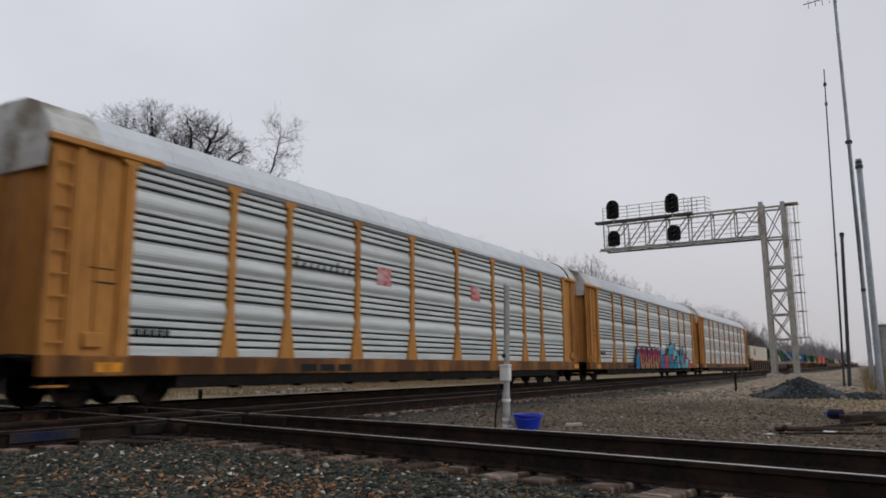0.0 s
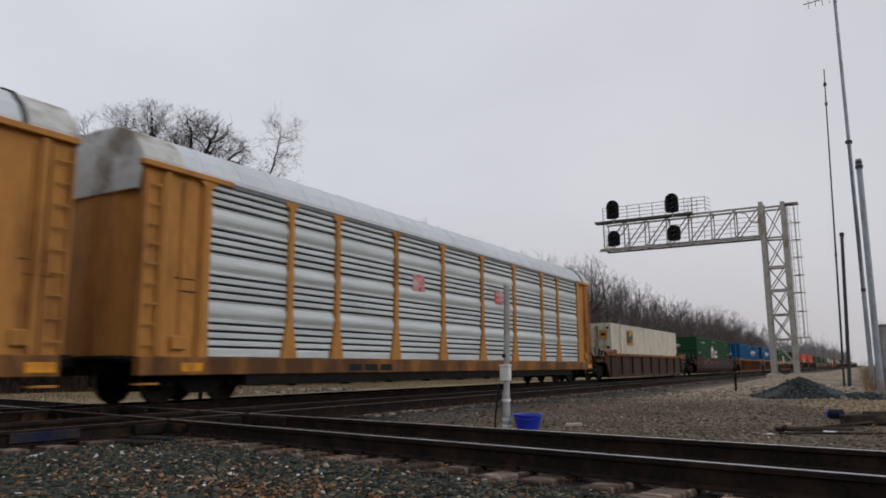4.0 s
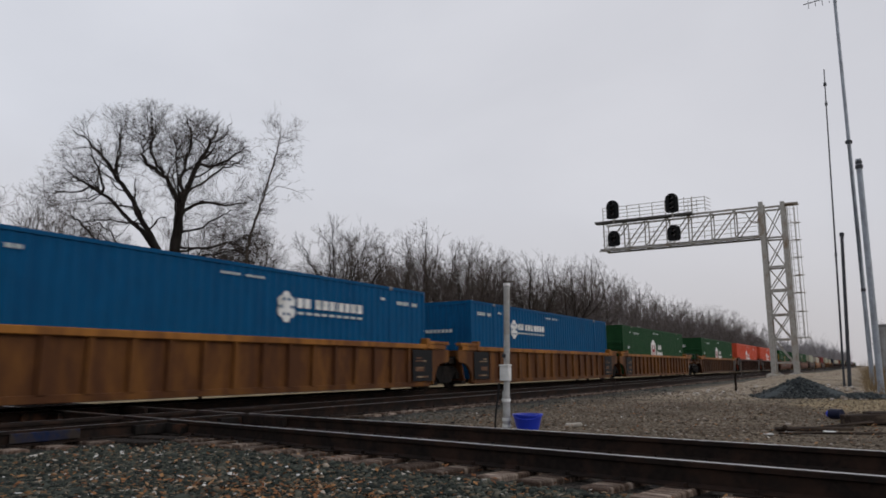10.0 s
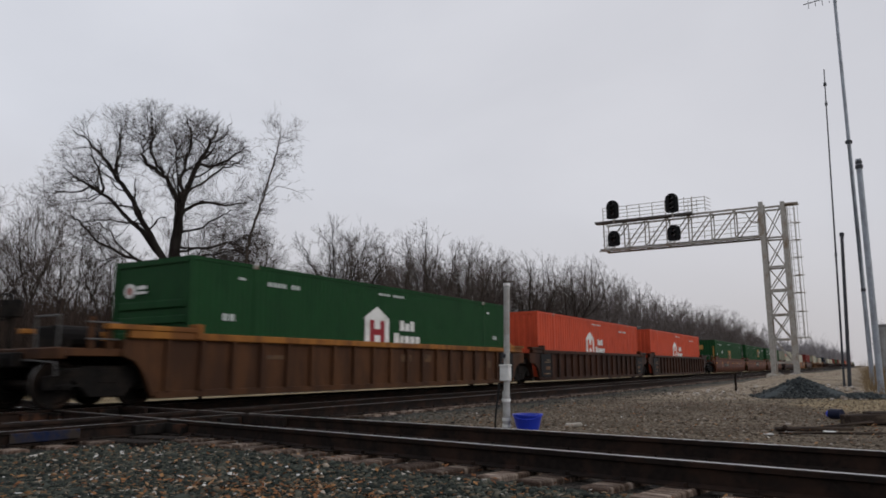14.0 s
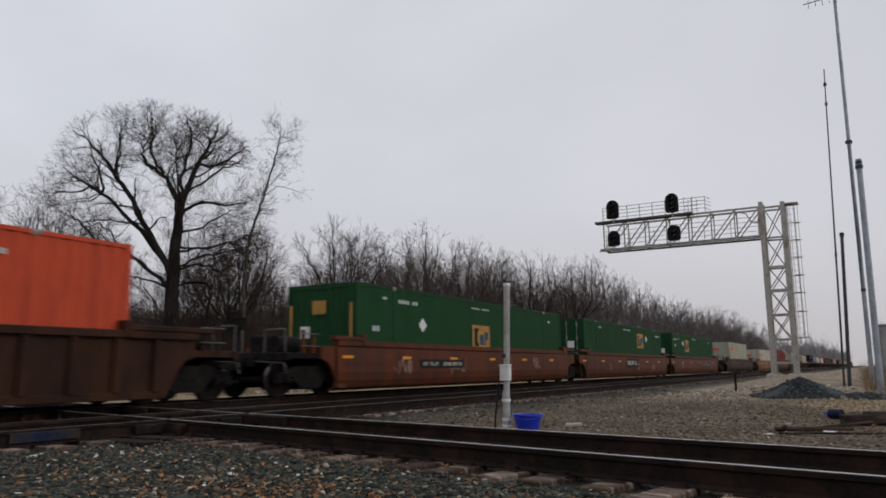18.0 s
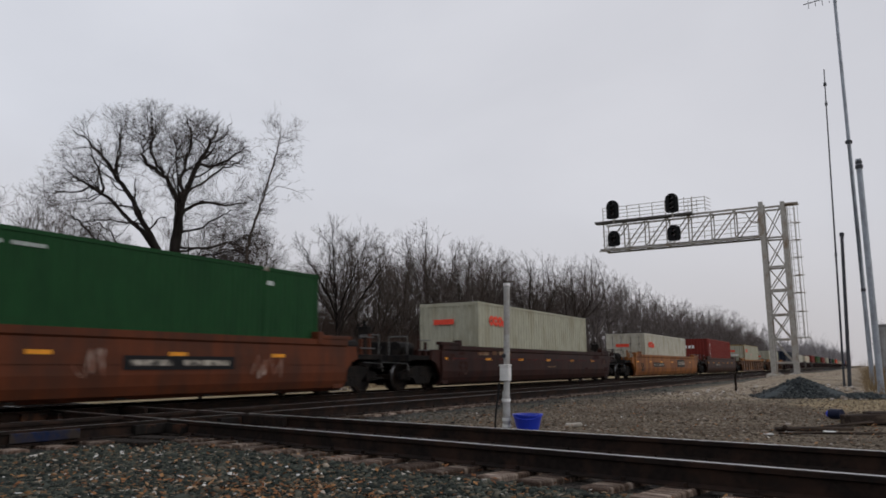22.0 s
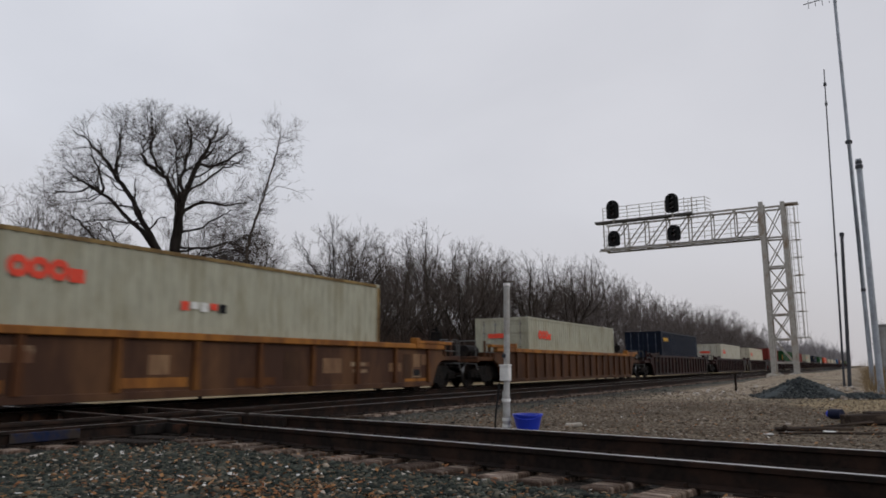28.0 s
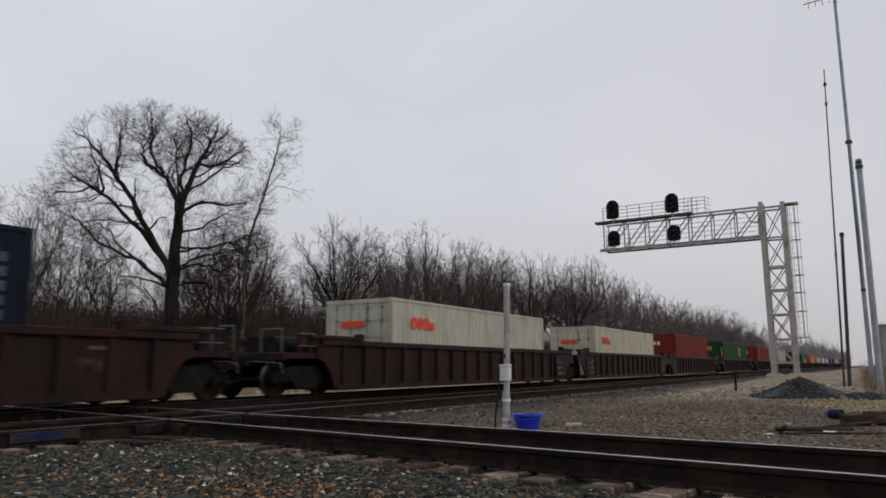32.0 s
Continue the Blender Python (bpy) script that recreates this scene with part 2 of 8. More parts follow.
def island_material(name, ramp_points, rough=0.9, bump=0.4):
    """Loose pieces joined in one mesh, each island in a colour of its own."""
    m = bpy.data.materials.new(name)
    m.use_nodes = True
    n, l = m.node_tree.nodes, m.node_tree.links
    b = n["Principled BSDF"]
    b.inputs["Roughness"].default_value, b.inputs["Specular IOR Level"].default_value = rough, 0.15
    geo, ramp = n.new("ShaderNodeNewGeometry"), n.new("ShaderNodeValToRGB")
    ramp.color_ramp.elements[0].position, ramp.color_ramp.elements[0].color = ramp_points[0][0], (*ramp_points[0][1], 1)
    ramp.color_ramp.elements[1].position, ramp.color_ramp.elements[1].color = ramp_points[-1][0], (*ramp_points[-1][1], 1)
    for pos, c in ramp_points[1:-1]:
        ramp.color_ramp.elements.new(pos).color = (*c, 1)
    l.new(geo.outputs["Random Per Island"], ramp.inputs["Fac"])
    tc, nz = n.new("ShaderNodeTexCoord"), n.new("ShaderNodeTexNoise")
    nz.inputs["Scale"].default_value, nz.inputs["Detail"].default_value = 60.0, 3.0
    l.new(tc.outputs["Object"], nz.inputs["Vector"])
    mix = n.new("ShaderNodeMix")
    mix.data_type, mix.blend_type = "RGBA", "MULTIPLY"
    mix.inputs["Factor"].default_value = 0.5
    l.new(ramp.outputs["Color"], mix.inputs["A"])
    l.new(nz.outputs["Fac"], mix.inputs["B"])
    l.new(mix.outputs["Result"], b.inputs["Base Color"])
    bp = n.new("ShaderNodeBump")
    bp.inputs["Strength"].default_value, bp.inputs["Distance"].default_value = bump, 0.005
    l.new(nz.outputs["Fac"], bp.inputs["Height"])
    l.new(bp.outputs["Normal"], b.inputs["Normal"])
    return m


M["ballast_stones"] = island_material("ballast_stones", [(0.0, (0.014, 0.018, 0.016)), (0.35, (0.038, 0.046, 0.039)), (0.74, (0.086, 0.096, 0.078)), (0.88, (0.15, 0.135, 0.10)), (0.955, (0.24, 0.12, 0.05)), (0.98, (0.42, 0.36, 0.28)), (1.0, (0.80, 0.78, 0.75))])
M["track_stones"] = island_material("track_stones", [(0.0, (0.011, 0.010, 0.009)), (0.5, (0.023, 0.022, 0.020)), (0.85, (0.040, 0.036, 0.031)), (0.97, (0.10, 0.08, 0.06)), (1.0, (0.35, 0.32, 0.29))])
M["dirt_stones"] = island_material("dirt_stones", [(0.0, (0.055, 0.042, 0.031)), (0.5, (0.118, 0.088, 0.064)), (0.88, (0.19, 0.145, 0.105)), (1.0, (0.46, 0.41, 0.36))])
M["pale_stones"] = island_material("pale_stones", [(0.0, (0.17, 0.13, 0.10)), (0.6, (0.33, 0.28, 0.23)), (1.0, (0.60, 0.55, 0.49))])
M["coal_stones"] = island_material("coal_stones", [(0.0, (0.030, 0.036, 0.038)), (0.7, (0.062, 0.071, 0.073)), (1.0, (0.13, 0.135, 0.13))])
M["litter"] = island_material("litter", [(0.0, (0.14, 0.060, 0.028)), (0.45, (0.30, 0.13, 0.055)), (0.75, (0.42, 0.22, 0.09)), (0.9, (0.36, 0.28, 0.2)), (1.0, (0.80, 0.78, 0.75))])


# ---- building helpers
def mesh_from(bm, name, *mats):
    me = bpy.data.meshes.new(name)
    bmesh.ops.recalc_face_normals(bm, faces=bm.faces)
    bm.to_mesh(me)
    bm.free()
    for m in mats:
        me.materials.append(m)
    return me


def part(name, bm, mat, parent, label="", at=None):
    """One mesh object under a thing or a part."""
    mats = mat if isinstance(mat, (tuple, list)) else (mat,)
    ob = new(name, mesh_from(bm, name, *mats))
    ob.parent = parent
    if at is not None:
        ob.matrix_basis = at
    if label:
        tagged(ob, label)
    return ob


def again(ob, m, parent=None):
    """Another part on the same mesh."""
    o = new(ob.name.split(".")[0], ob.data)
    o.parent = parent or ob.parent
    o.matrix_basis = m
    if "label" in ob:
        o["label"] = ob["label"]
    return o


def thing(name, label, category, group="", at=None, kind=""):
    ob = new(name)
    ob.empty_display_size = 0.2
    if at is not None:
        ob.matrix_basis = at
    return tagged(ob, label, category, group, kind)


def solid(name, bm, mat, label, category, group="", kind="", at=None):
    mats = mat if isinstance(mat, (tuple, list)) else (mat,)
    ob = new(name, mesh_from(bm, name, *mats))
    if at is not None:
        ob.matrix_basis = at
    return tagged(ob, label, category, group, kind)


def box(bm, x0, x1, y0, y1, z0, z1, bev=0.0, mi=0):
    r = bmesh.ops.create_cube(bm, size=1.0, matrix=Matrix.Translation(((x0 + x1) / 2, (y0 + y1) / 2, (z0 + z1) / 2)) @ Matrix.Diagonal((abs(x1 - x0), abs(y1 - y0), abs(z1 - z0), 1)))
    vs = r["verts"]
    fs = {f for v in vs for f in v.link_faces}
    for f in fs:
        f.material_index = mi
    if bev:
        es = list({e for v in vs for e in v.link_edges})
        bmesh.ops.bevel(bm, geom=es, offset=bev, segments=1, affect="EDGES")
    return bm


def rod(bm, a, b, r, sides=6, r2=None, mi=0, caps=True):
    a, b = Vector(a), Vector(b)
    d = b - a
    m = Matrix.Translation((a + b) / 2) @ d.to_track_quat("Z", "Y").to_matrix().to_4x4()
    out = bmesh.ops.create_cone(bm, cap_ends=caps, segments=sides, radius1=r, radius2=r if r2 is None else r2, depth=d.length, matrix=m)
    for f in {f for v in out["verts"] for f in v.link_faces}:
        f.material_index = mi
    return bm


def bar(bm, a, b, w, h, mi=0):
    """A square bar from a to b."""
    a, b = Vector(a), Vector(b)
    d = b - a
    m = Matrix.Translation((a + b) / 2) @ d.to_track_quat("Z", "Y").to_matrix().to_4x4() @ Matrix.Diagonal((w, h, d.length, 1))
    out = bmesh.ops.create_cube(bm, size=1.0, matrix=m)
    for f in {f for v in out["verts"] for f in v.link_faces}:
        f.material_index = mi
    return bm


def prism(bm, outline, y0, y1, mi=0):
    """An outline in x and z, given thickness along y."""
    a = [bm.verts.new((x, y0, z)) for x, z in outline]
    b = [bm.verts.new((x, y1, z)) for x, z in outline]
    fs = [bm.faces.new(a), bm.faces.new(b)]
    k = len(a)
    for i in range(k):
        fs.append(bm.faces.new((a[i], a[(i + 1) % k], b[(i + 1) % k], b[i])))
    for f in fs:
        f.material_index = mi
    return bm


def sweep_x(bm, profile, x0, x1, mi=None, closed=True, caps=True):
    """A profile in y and z, drawn out along x."""
    a = [bm.verts.new((x0, y, z)) for y, z in profile]
    b = [bm.verts.new((x1, y, z)) for y, z in profile]
    k = len(profile)
    for i in range(k if closed else k - 1):
        f = bm.faces.new((a[i], a[(i + 1) % k], b[(i + 1) % k], b[i]))
        if mi:
            f.material_index = mi[i]
    if caps and closed:
        bm.faces.new(a)
        bm.faces.new(b)
    return bm


def B():
    return bmesh.new()


# ---- ground
def near_track(x, y):
    """How far a place lies from the nearest track's centre line."""
    d = np.minimum(np.abs(y - FAR_Y), np.abs(y - NEAR_Y))
    c = np.abs((x - CROSS_P.x) * CROSS_DIR.y - (y - CROSS_P.y) * CROSS_DIR.x)
    return np.minimum(d, c), d, c


def wave(x, y, s, k=0.0):
    return np.sin(x * s + 1.3 + k) * np.cos(y * s * 1.17 + 0.4 + k) + 0.5 * np.sin((x + y) * s * 2.3 + k) * np.cos((x - y) * s * 1.9)


def ground_z(x, y):
    x, y = np.asarray(x, float), np.asarray(y, float)
    d, dm, dc = near_track(x, y)
    bed = np.clip((2.3 - d) / 0.9, 0, 1)
    z = -0.30 + 0.025 * wave(x, y, 0.55) + 0.010 * wave(x, y, 2.1, 1.0)
    z = z * (1 - bed) + (-0.228) * bed
    rise = np.exp(-(((x - 44) / 13) ** 2 + ((y - 2.6) / 3.2) ** 2)) * 0.62 * np.clip((7.6 - y) / 2.5, 0, 1)
    fore = np.clip((dc - 2.2) / 2.0, 0, 1) * np.clip((7.0 - y) / 2.0, 0, 1) * np.clip((7 - x) / 3.0, 0, 1) * 0.02
    far = np.clip((y - 17.5) / 14, 0, 1) * 0.10
    return z + rise + fore + far


def lines(*spans):
    out = []
    for a, b, n in spans:
        out.append(np.linspace(a, b, n, endpoint=False))
    return np.concatenate(out + [[spans[-1][1]]])


gx = lines((-2500, -200, 10), (-200, -14, 16), (-14, 34, 240), (34, 70, 90), (70, 240, 60), (240, 3000, 16))
gy = lines((-2500, -150, 10), (-150, -12, 20), (-12, 24, 200), (24, 90, 30), (90, 2800, 14))
GX, GY = np.meshgrid(gx, gy, indexing="ij")
GZ = ground_z(GX, GY)
nxg, nyg = GX.shape
gv = np.stack([GX.ravel(), GY.ravel(), GZ.ravel()], -1)
ii, jj = np.meshgrid(np.arange(nxg - 1), np.arange(nyg - 1), indexing="ij")
q0 = (ii * nyg + jj).ravel()
gf = np.stack([q0, q0 + nyg, q0 + nyg + 1, q0 + 1], -1)
ground_me = bpy.data.meshes.new("ground")
ground_me.from_pydata(gv.tolist(), [], gf.tolist())
dd, dm, dc = near_track(GX, GY)
wob = 0.35 * wave(GX, GY, 0.9) + 0.25 * wave(GX, GY, 2.7, 2.0)
z_ballast = np.clip((2.6 + wob - dd) / 0.8, 0, 1)
z_ballast = np.maximum(z_ballast, np.clip((6.6 - GX - 0.1 * GY + wob) / 1.0, 0, 1) * np.clip((9 - GY) / 1.0, 0, 1))
z_grass = np.clip((GY - 16.4 + 0.5 * wob) / 1.0, 0, 1)
z_grass = np.maximum(z_grass, np.clip(1.3 - (((GX - 21.3) / 3.0) ** 2 + ((GY - 0.2) / 1.9) ** 2) + 0.4 * wob, 0, 1))
z_grass = np.maximum(z_grass, np.clip((-2.0 - GY + wob) / 2.0, 0, 1) * np.clip((GX - 16) / 4, 0, 1))
z_pale = np.clip((GX - 20.0 + 1.5 * wob) / 6.0, 0, 1) * np.clip((7.5 - GY) / 1.5, 0, 1) * (1 - z_grass)
z_oil = np.clip((1.75 + 0.4 * wob - dd) / 0.5, 0, 1)
for key, arr in (("ballast", z_ballast), ("grass", z_grass), ("pale", z_pale), ("oil", z_oil)):
    ground_me.attributes.new(key, "FLOAT", "POINT").data.foreach_set("value", arr.ravel().astype(np.float32))


def ground_material():
    m = bpy.data.materials.new("ground")
    m.use_nodes = True
    n, l = m.node_tree.nodes, m.node_tree.links
    b = n["Principled BSDF"]
    b.inputs["Roughness"].default_value, b.inputs["Specular IOR Level"].default_value = 0.92, 0.12
    tc = n.new("ShaderNodeTexCoord")

    def pebbles(scale, cols):
        v, r = n.new("ShaderNodeTexVoronoi"), n.new("ShaderNodeValToRGB")
        v.inputs["Scale"].default_value = scale
        l.new(tc.outputs["Object"], v.inputs["Vector"])
        sep = n.new("ShaderNodeSeparateColor")
        l.new(v.outputs["Color"], sep.inputs["Color"])
        l.new(sep.outputs["Red"], r.inputs["Fac"])
        r.color_ramp.elements[0].color, r.color_ramp.elements[1].color = (*cols[0], 1), (*cols[-1], 1)
        for i, c in enumerate(cols[1:-1]):
            r.color_ramp.elements.new((i + 1) / (len(cols) - 1)).color = (*c, 1)
        return v, r.outputs["Color"]

    vb, cb = pebbles(26, [(0.016, 0.018, 0.016), (0.036, 0.041, 0.037), (0.066, 0.071, 0.062), (0.12, 0.10, 0.072)])
    vd, cd = pebbles(24, [(0.050, 0.041, 0.029), (0.094, 0.074, 0.052), (0.132, 0.104, 0.074), (0.23, 0.185, 0.135)])
    vp, cp = pebbles(9, [(0.175, 0.135, 0.095), (0.235, 0.185, 0.13), (0.29, 0.235, 0.17), (0.42, 0.36, 0.29)])
    vo, co = pebbles(22, [(0.008, 0.007, 0.006), (0.017, 0.015, 0.013), (0.028, 0.024, 0.021), (0.055, 0.045, 0.036)])
    ng = n.new("ShaderNodeTexNoise")
    ng.inputs["Scale"].default_value, ng.inputs["Detail"].default_value, ng.inputs["Roughness"].default_value = 3.5, 8.0, 0.7
    l.new(tc.outputs["Object"], ng.inputs["Vector"])
    rg = n.new("ShaderNodeValToRGB")
    rg.color_ramp.elements[0].position, rg.color_ramp.elements[0].color = 0.3, (0.20, 0.155, 0.095, 1)
    rg.color_ramp.elements[1].position, rg.color_ramp.elements[1].color = 0.7, (0.37, 0.295, 0.18, 1)
    l.new(ng.outputs["Fac"], rg.inputs["Fac"])
    big = n.new("ShaderNodeTexNoise")
    big.inputs["Scale"].default_value, big.inputs["Detail"].default_value, big.inputs["Roughness"].default_value = 0.6, 8.0, 0.66
    l.new(tc.outputs["Object"], big.inputs["Vector"])
    tone = n.new("ShaderNodeMapRange")
    tone.inputs["From Min"].default_value, tone.inputs["From Max"].default_value = 0.3, 0.7
    tone.inputs["To Min"].default_value, tone.inputs["To Max"].default_value = 0.60, 1.35
    l.new(big.outputs["Fac"], tone.inputs["Value"])
    colour = cd
    for key, c in (("pale", cp), ("ballast", cb), ("grass", rg.outputs["Color"]), ("oil", co)):
        at, mx = n.new("ShaderNodeAttribute"), n.new("ShaderNodeMix")
        at.attribute_name = key
        mx.data_type = "RGBA"
        l.new(at.outputs["Fac"], mx.inputs["Factor"])
        l.new(colour, mx.inputs["A"])
        l.new(c, mx.inputs["B"])
        colour = mx.outputs["Result"]
    hsv = n.new("ShaderNodeHueSaturation")
    l.new(tone.outputs["Result"], hsv.inputs["Value"])
    l.new(colour, hsv.inputs["Color"])
    l.new(hsv.outputs["Color"], b.inputs["Base Color"])
    add, bp = n.new("ShaderNodeMath"), n.new("ShaderNodeBump")
    add.operation = "ADD"
    l.new(vb.outputs["Distance"], add.inputs[0])
    l.new(ng.outputs["Fac"], add.inputs[1])
    bp.invert = True
    bp.inputs["Strength"].default_value, bp.inputs["Distance"].default_value = 0.9, 0.03
    l.new(add.outputs["Value"], bp.inputs["Height"])
    l.new(bp.outputs["Normal"], b.inputs["Normal"])
    return m


ground_me.materials.append(ground_material())
ground_me.polygons.foreach_set("use_smooth", np.ones(len(ground_me.polygons), bool))
ground = tagged(new("ground", ground_me), "gravel, ballast and dry winter grass beside the railway", "ground", kind="structure")


# ---- tracks
RAIL = [(-0.075, -0.185), (-0.075, -0.172), (-0.012, -0.155), (-0.010, -0.052), (-0.036, -0.040), (-0.037, -0.008), (-0.028, 0.0),
        (0.028, 0.0), (0.037, -0.008), (0.036, -0.040), (0.010, -0.052), (0.012, -0.155), (0.075, -0.172), (0.075, -0.185)]
RAIL_MI = [0, 0, 0, 0, 0, 0, 1, 0, 0, 0, 0, 0, 0, 0]


def rail(parent, x0, x1, y, top, cuts=()):
    """A rail along local x, with gaps at the flangeways."""
    ends = [x0] + [v for c in cuts for v in (c - 0.05, c + 0.05)] + [x1]
    bm = B()
    for a, b in zip(ends[::2], ends[1::2]):
        sweep_x(bm, [(y + p, z) for p, z in RAIL], a, b, RAIL_MI)
    return part("rail", bm, (M["rail_side"], top), parent)


def tie_mesh(long=2.6):
    bm = box(B(), -0.115, 0.115, -long / 2, long / 2, -0.36, -0.183, 0.012)
    return mesh_from(bm, "tie", M["tie"])


TIE = tie_mesh()
rng = random.Random(5)


def spikes_and_plates(parent, xs, offs):
    bm = B()
    for x in xs:
        for o in offs:
            box(bm, x - 0.09, x + 0.09, o - 0.17, o + 0.17, -0.19, -0.178)
            for dx, dy in ((-0.05, 0.10), (0.05, -0.10)):
                box(bm, x + dx - 0.012, x + dx + 0.012, o + dy - 0.014, o + dy + 0.014, -0.18, -0.145)
    ob = part("track_hardware", bm, M["rail_side"], parent)
    tagged(ob, kind="stuff")
    return ob


# where the crossing rails meet the main rails
def cross_at(y, off):
    n = Vector((CROSS_DIR.y, -CROSS_DIR.x, 0))
    p = CROSS_P + n * off
    t = (y - p.y) / CROSS_DIR.y
    return (p + CROSS_DIR * t).x, t


g2 = GAUGE / 2 + 0.036
tracks = []
for yc, top, label in ((NEAR_Y, M["rail_top_dull"], "near track of steel rails on worn timber ties in dark ballast"), (FAR_Y, M["rail_top"], "far track of bright steel rails on timber ties")):
    tr = thing("railway_track", label, "railway track", "main-line tracks", pose(0, yc, 0))
    for s in (-1, 1):
        cuts = sorted(cross_at(yc + s * g2, o)[0] for o in (-g2, g2))
        rail(tr, -220, 900, s * g2, top, cuts)
    near = yc == NEAR_Y
    xs = [-16 + 0.54 * i for i in range(150)]
    lo, hi = cross_at(yc, -g2)[0] - 1.4, cross_at(yc, g2)[0] + 1.4
    xs = [x for x in xs if not lo < x < hi]
    for x in xs if near else []:
        t = new("tie", TIE)
        t.parent = tr
        t.matrix_basis = pose(x + rng.uniform(-0.03, 0.03), rng.uniform(-0.09, 0.09), rng.uniform(-0.012, 0.004), 0, 0, rng.uniform(-1.5, 1.5))
    bm = B()
    for x in ([x for x in xs] if not near else []) + [-16 - 0.54 * i for i in range(1, 180)] + [65.2 + 0.54 * i for i in range(180)]:
        box(bm, x - 0.115, x + 0.115, -1.3, 1.3, -0.36, -0.183)
    tagged(part("ties", bm, M["tie"], tr, "distant timber ties"), kind="stuff")
    if near:
        spikes_and_plates(tr, [x for x in xs if -4 < x < 40], (-g2, g2))
    if near:
        bm = box(B(), 5.15, 6.05, -g2 - 0.072, -g2 - 0.046, -0.15, -0.03, 0.008)
        part("joint_bar", bm, material("greaser_blue", (0.004, 0.013, 0.05), 0.7, 0, 12, 0.3, GRIME, 0.5, 2.0), tr, "dark blue painted joint bar")
    tracks.append(tr)

cross_frame = Matrix.Translation(CROSS_P) @ Matrix.Rotation(math.atan2(CROSS_DIR.y, CROSS_DIR.x), 4, "Z")
tr = thing("railway_track", "crossing track of steel rails on weathered timber ties and ballast", "railway track", "", cross_frame)
for s in (-1, 1):
    # local +y is to the left of the way, so offsets change sign
    cuts = sorted(cross_at(yc + e * g2, -s * g2)[1] for yc in (NEAR_Y, FAR_Y) for e in (-1, 1))
    rail(tr, -60, 220, s * g2, M["rail_top"], cuts)
skip = [(cross_at(yc, 0)[1] - 1.7, cross_at(yc, 0)[1] + 1.7) for yc in (NEAR_Y, FAR_Y)]
for i in range(75):
    x = -16 + 0.5 * i
    if any(a < x < b for a, b in skip) or x > 19:
        continue
    t = new("tie", TIE)
    t.parent = tr
    t.matrix_basis = pose(x + rng.uniform(-0.03, 0.03), rng.uniform(-0.10, 0.10), rng.uniform(-0.012, 0.004), 0, 0, rng.uniform(-2, 2))
spikes_and_plates(tr, [-16 + 0.5 * i for i in range(75) if not any(a < -16 + 0.5 * i < b for a, b in skip)], (-g2, g2))
tracks.append(tr)

# the two diamonds: castings, guard rails and heavy crossing timbers
for yc in (NEAR_Y, FAR_Y):
    dm_ = thing("track_diamond", "dark steel crossing diamond with guard rails on heavy timbers", "track crossing", "crossing diamonds")
    for e in (-1, 1):
        for o in (-1, 1):
            x, t = cross_at(yc + e * g2, o * g2)
            bm = box(B(), x - 0.62, x + 0.62, yc + e * g2 - 0.10, yc + e * g2 + 0.10, -0.18, -0.045, 0.01)
            p = Vector((x, yc + e * g2, 0))
            bar(bm, p - CROSS_DIR * 0.6 + Vector((0, 0, -0.11)), p + CROSS_DIR * 0.6 + Vector((0, 0, -0.11)), 0.2, 0.128)
            part("casting", bm, M["casting"], dm_)
    xa, xb = cross_at(yc, -g2)[0], cross_at(yc, g2)[0]
    for e in (-1, 1):
        bm = B()
        sweep_x(bm, [(yc + e * (g2 - 0.13) + p * 0.8, z - 0.012) for p, z in RAIL], xa - 2.2, xb + 2.2)
        part("guard_rail", bm, M["rail_side"], dm_)
    for o in (-1, 1):
        a = Vector((cross_at(yc, o * (g2 - 0.13))[0], yc, -0.08))
        bm = bar(B(), a - CROSS_DIR * 2.0, a + CROSS_DIR * 2.0, 0.07, 0.13)
        part("guard_rail", bm, M["rail_side"], dm_)
    for k in range(9):
        x = xa - 1.25 + k * (xb - xa + 2.5) / 8
        bm = box(B(), x - 0.15, x + 0.15, yc - 1.75, yc + 1.75, -0.38, -0.186, 0.012)
        part("crossing_timber", bm, M["tie_oiled"], dm_)


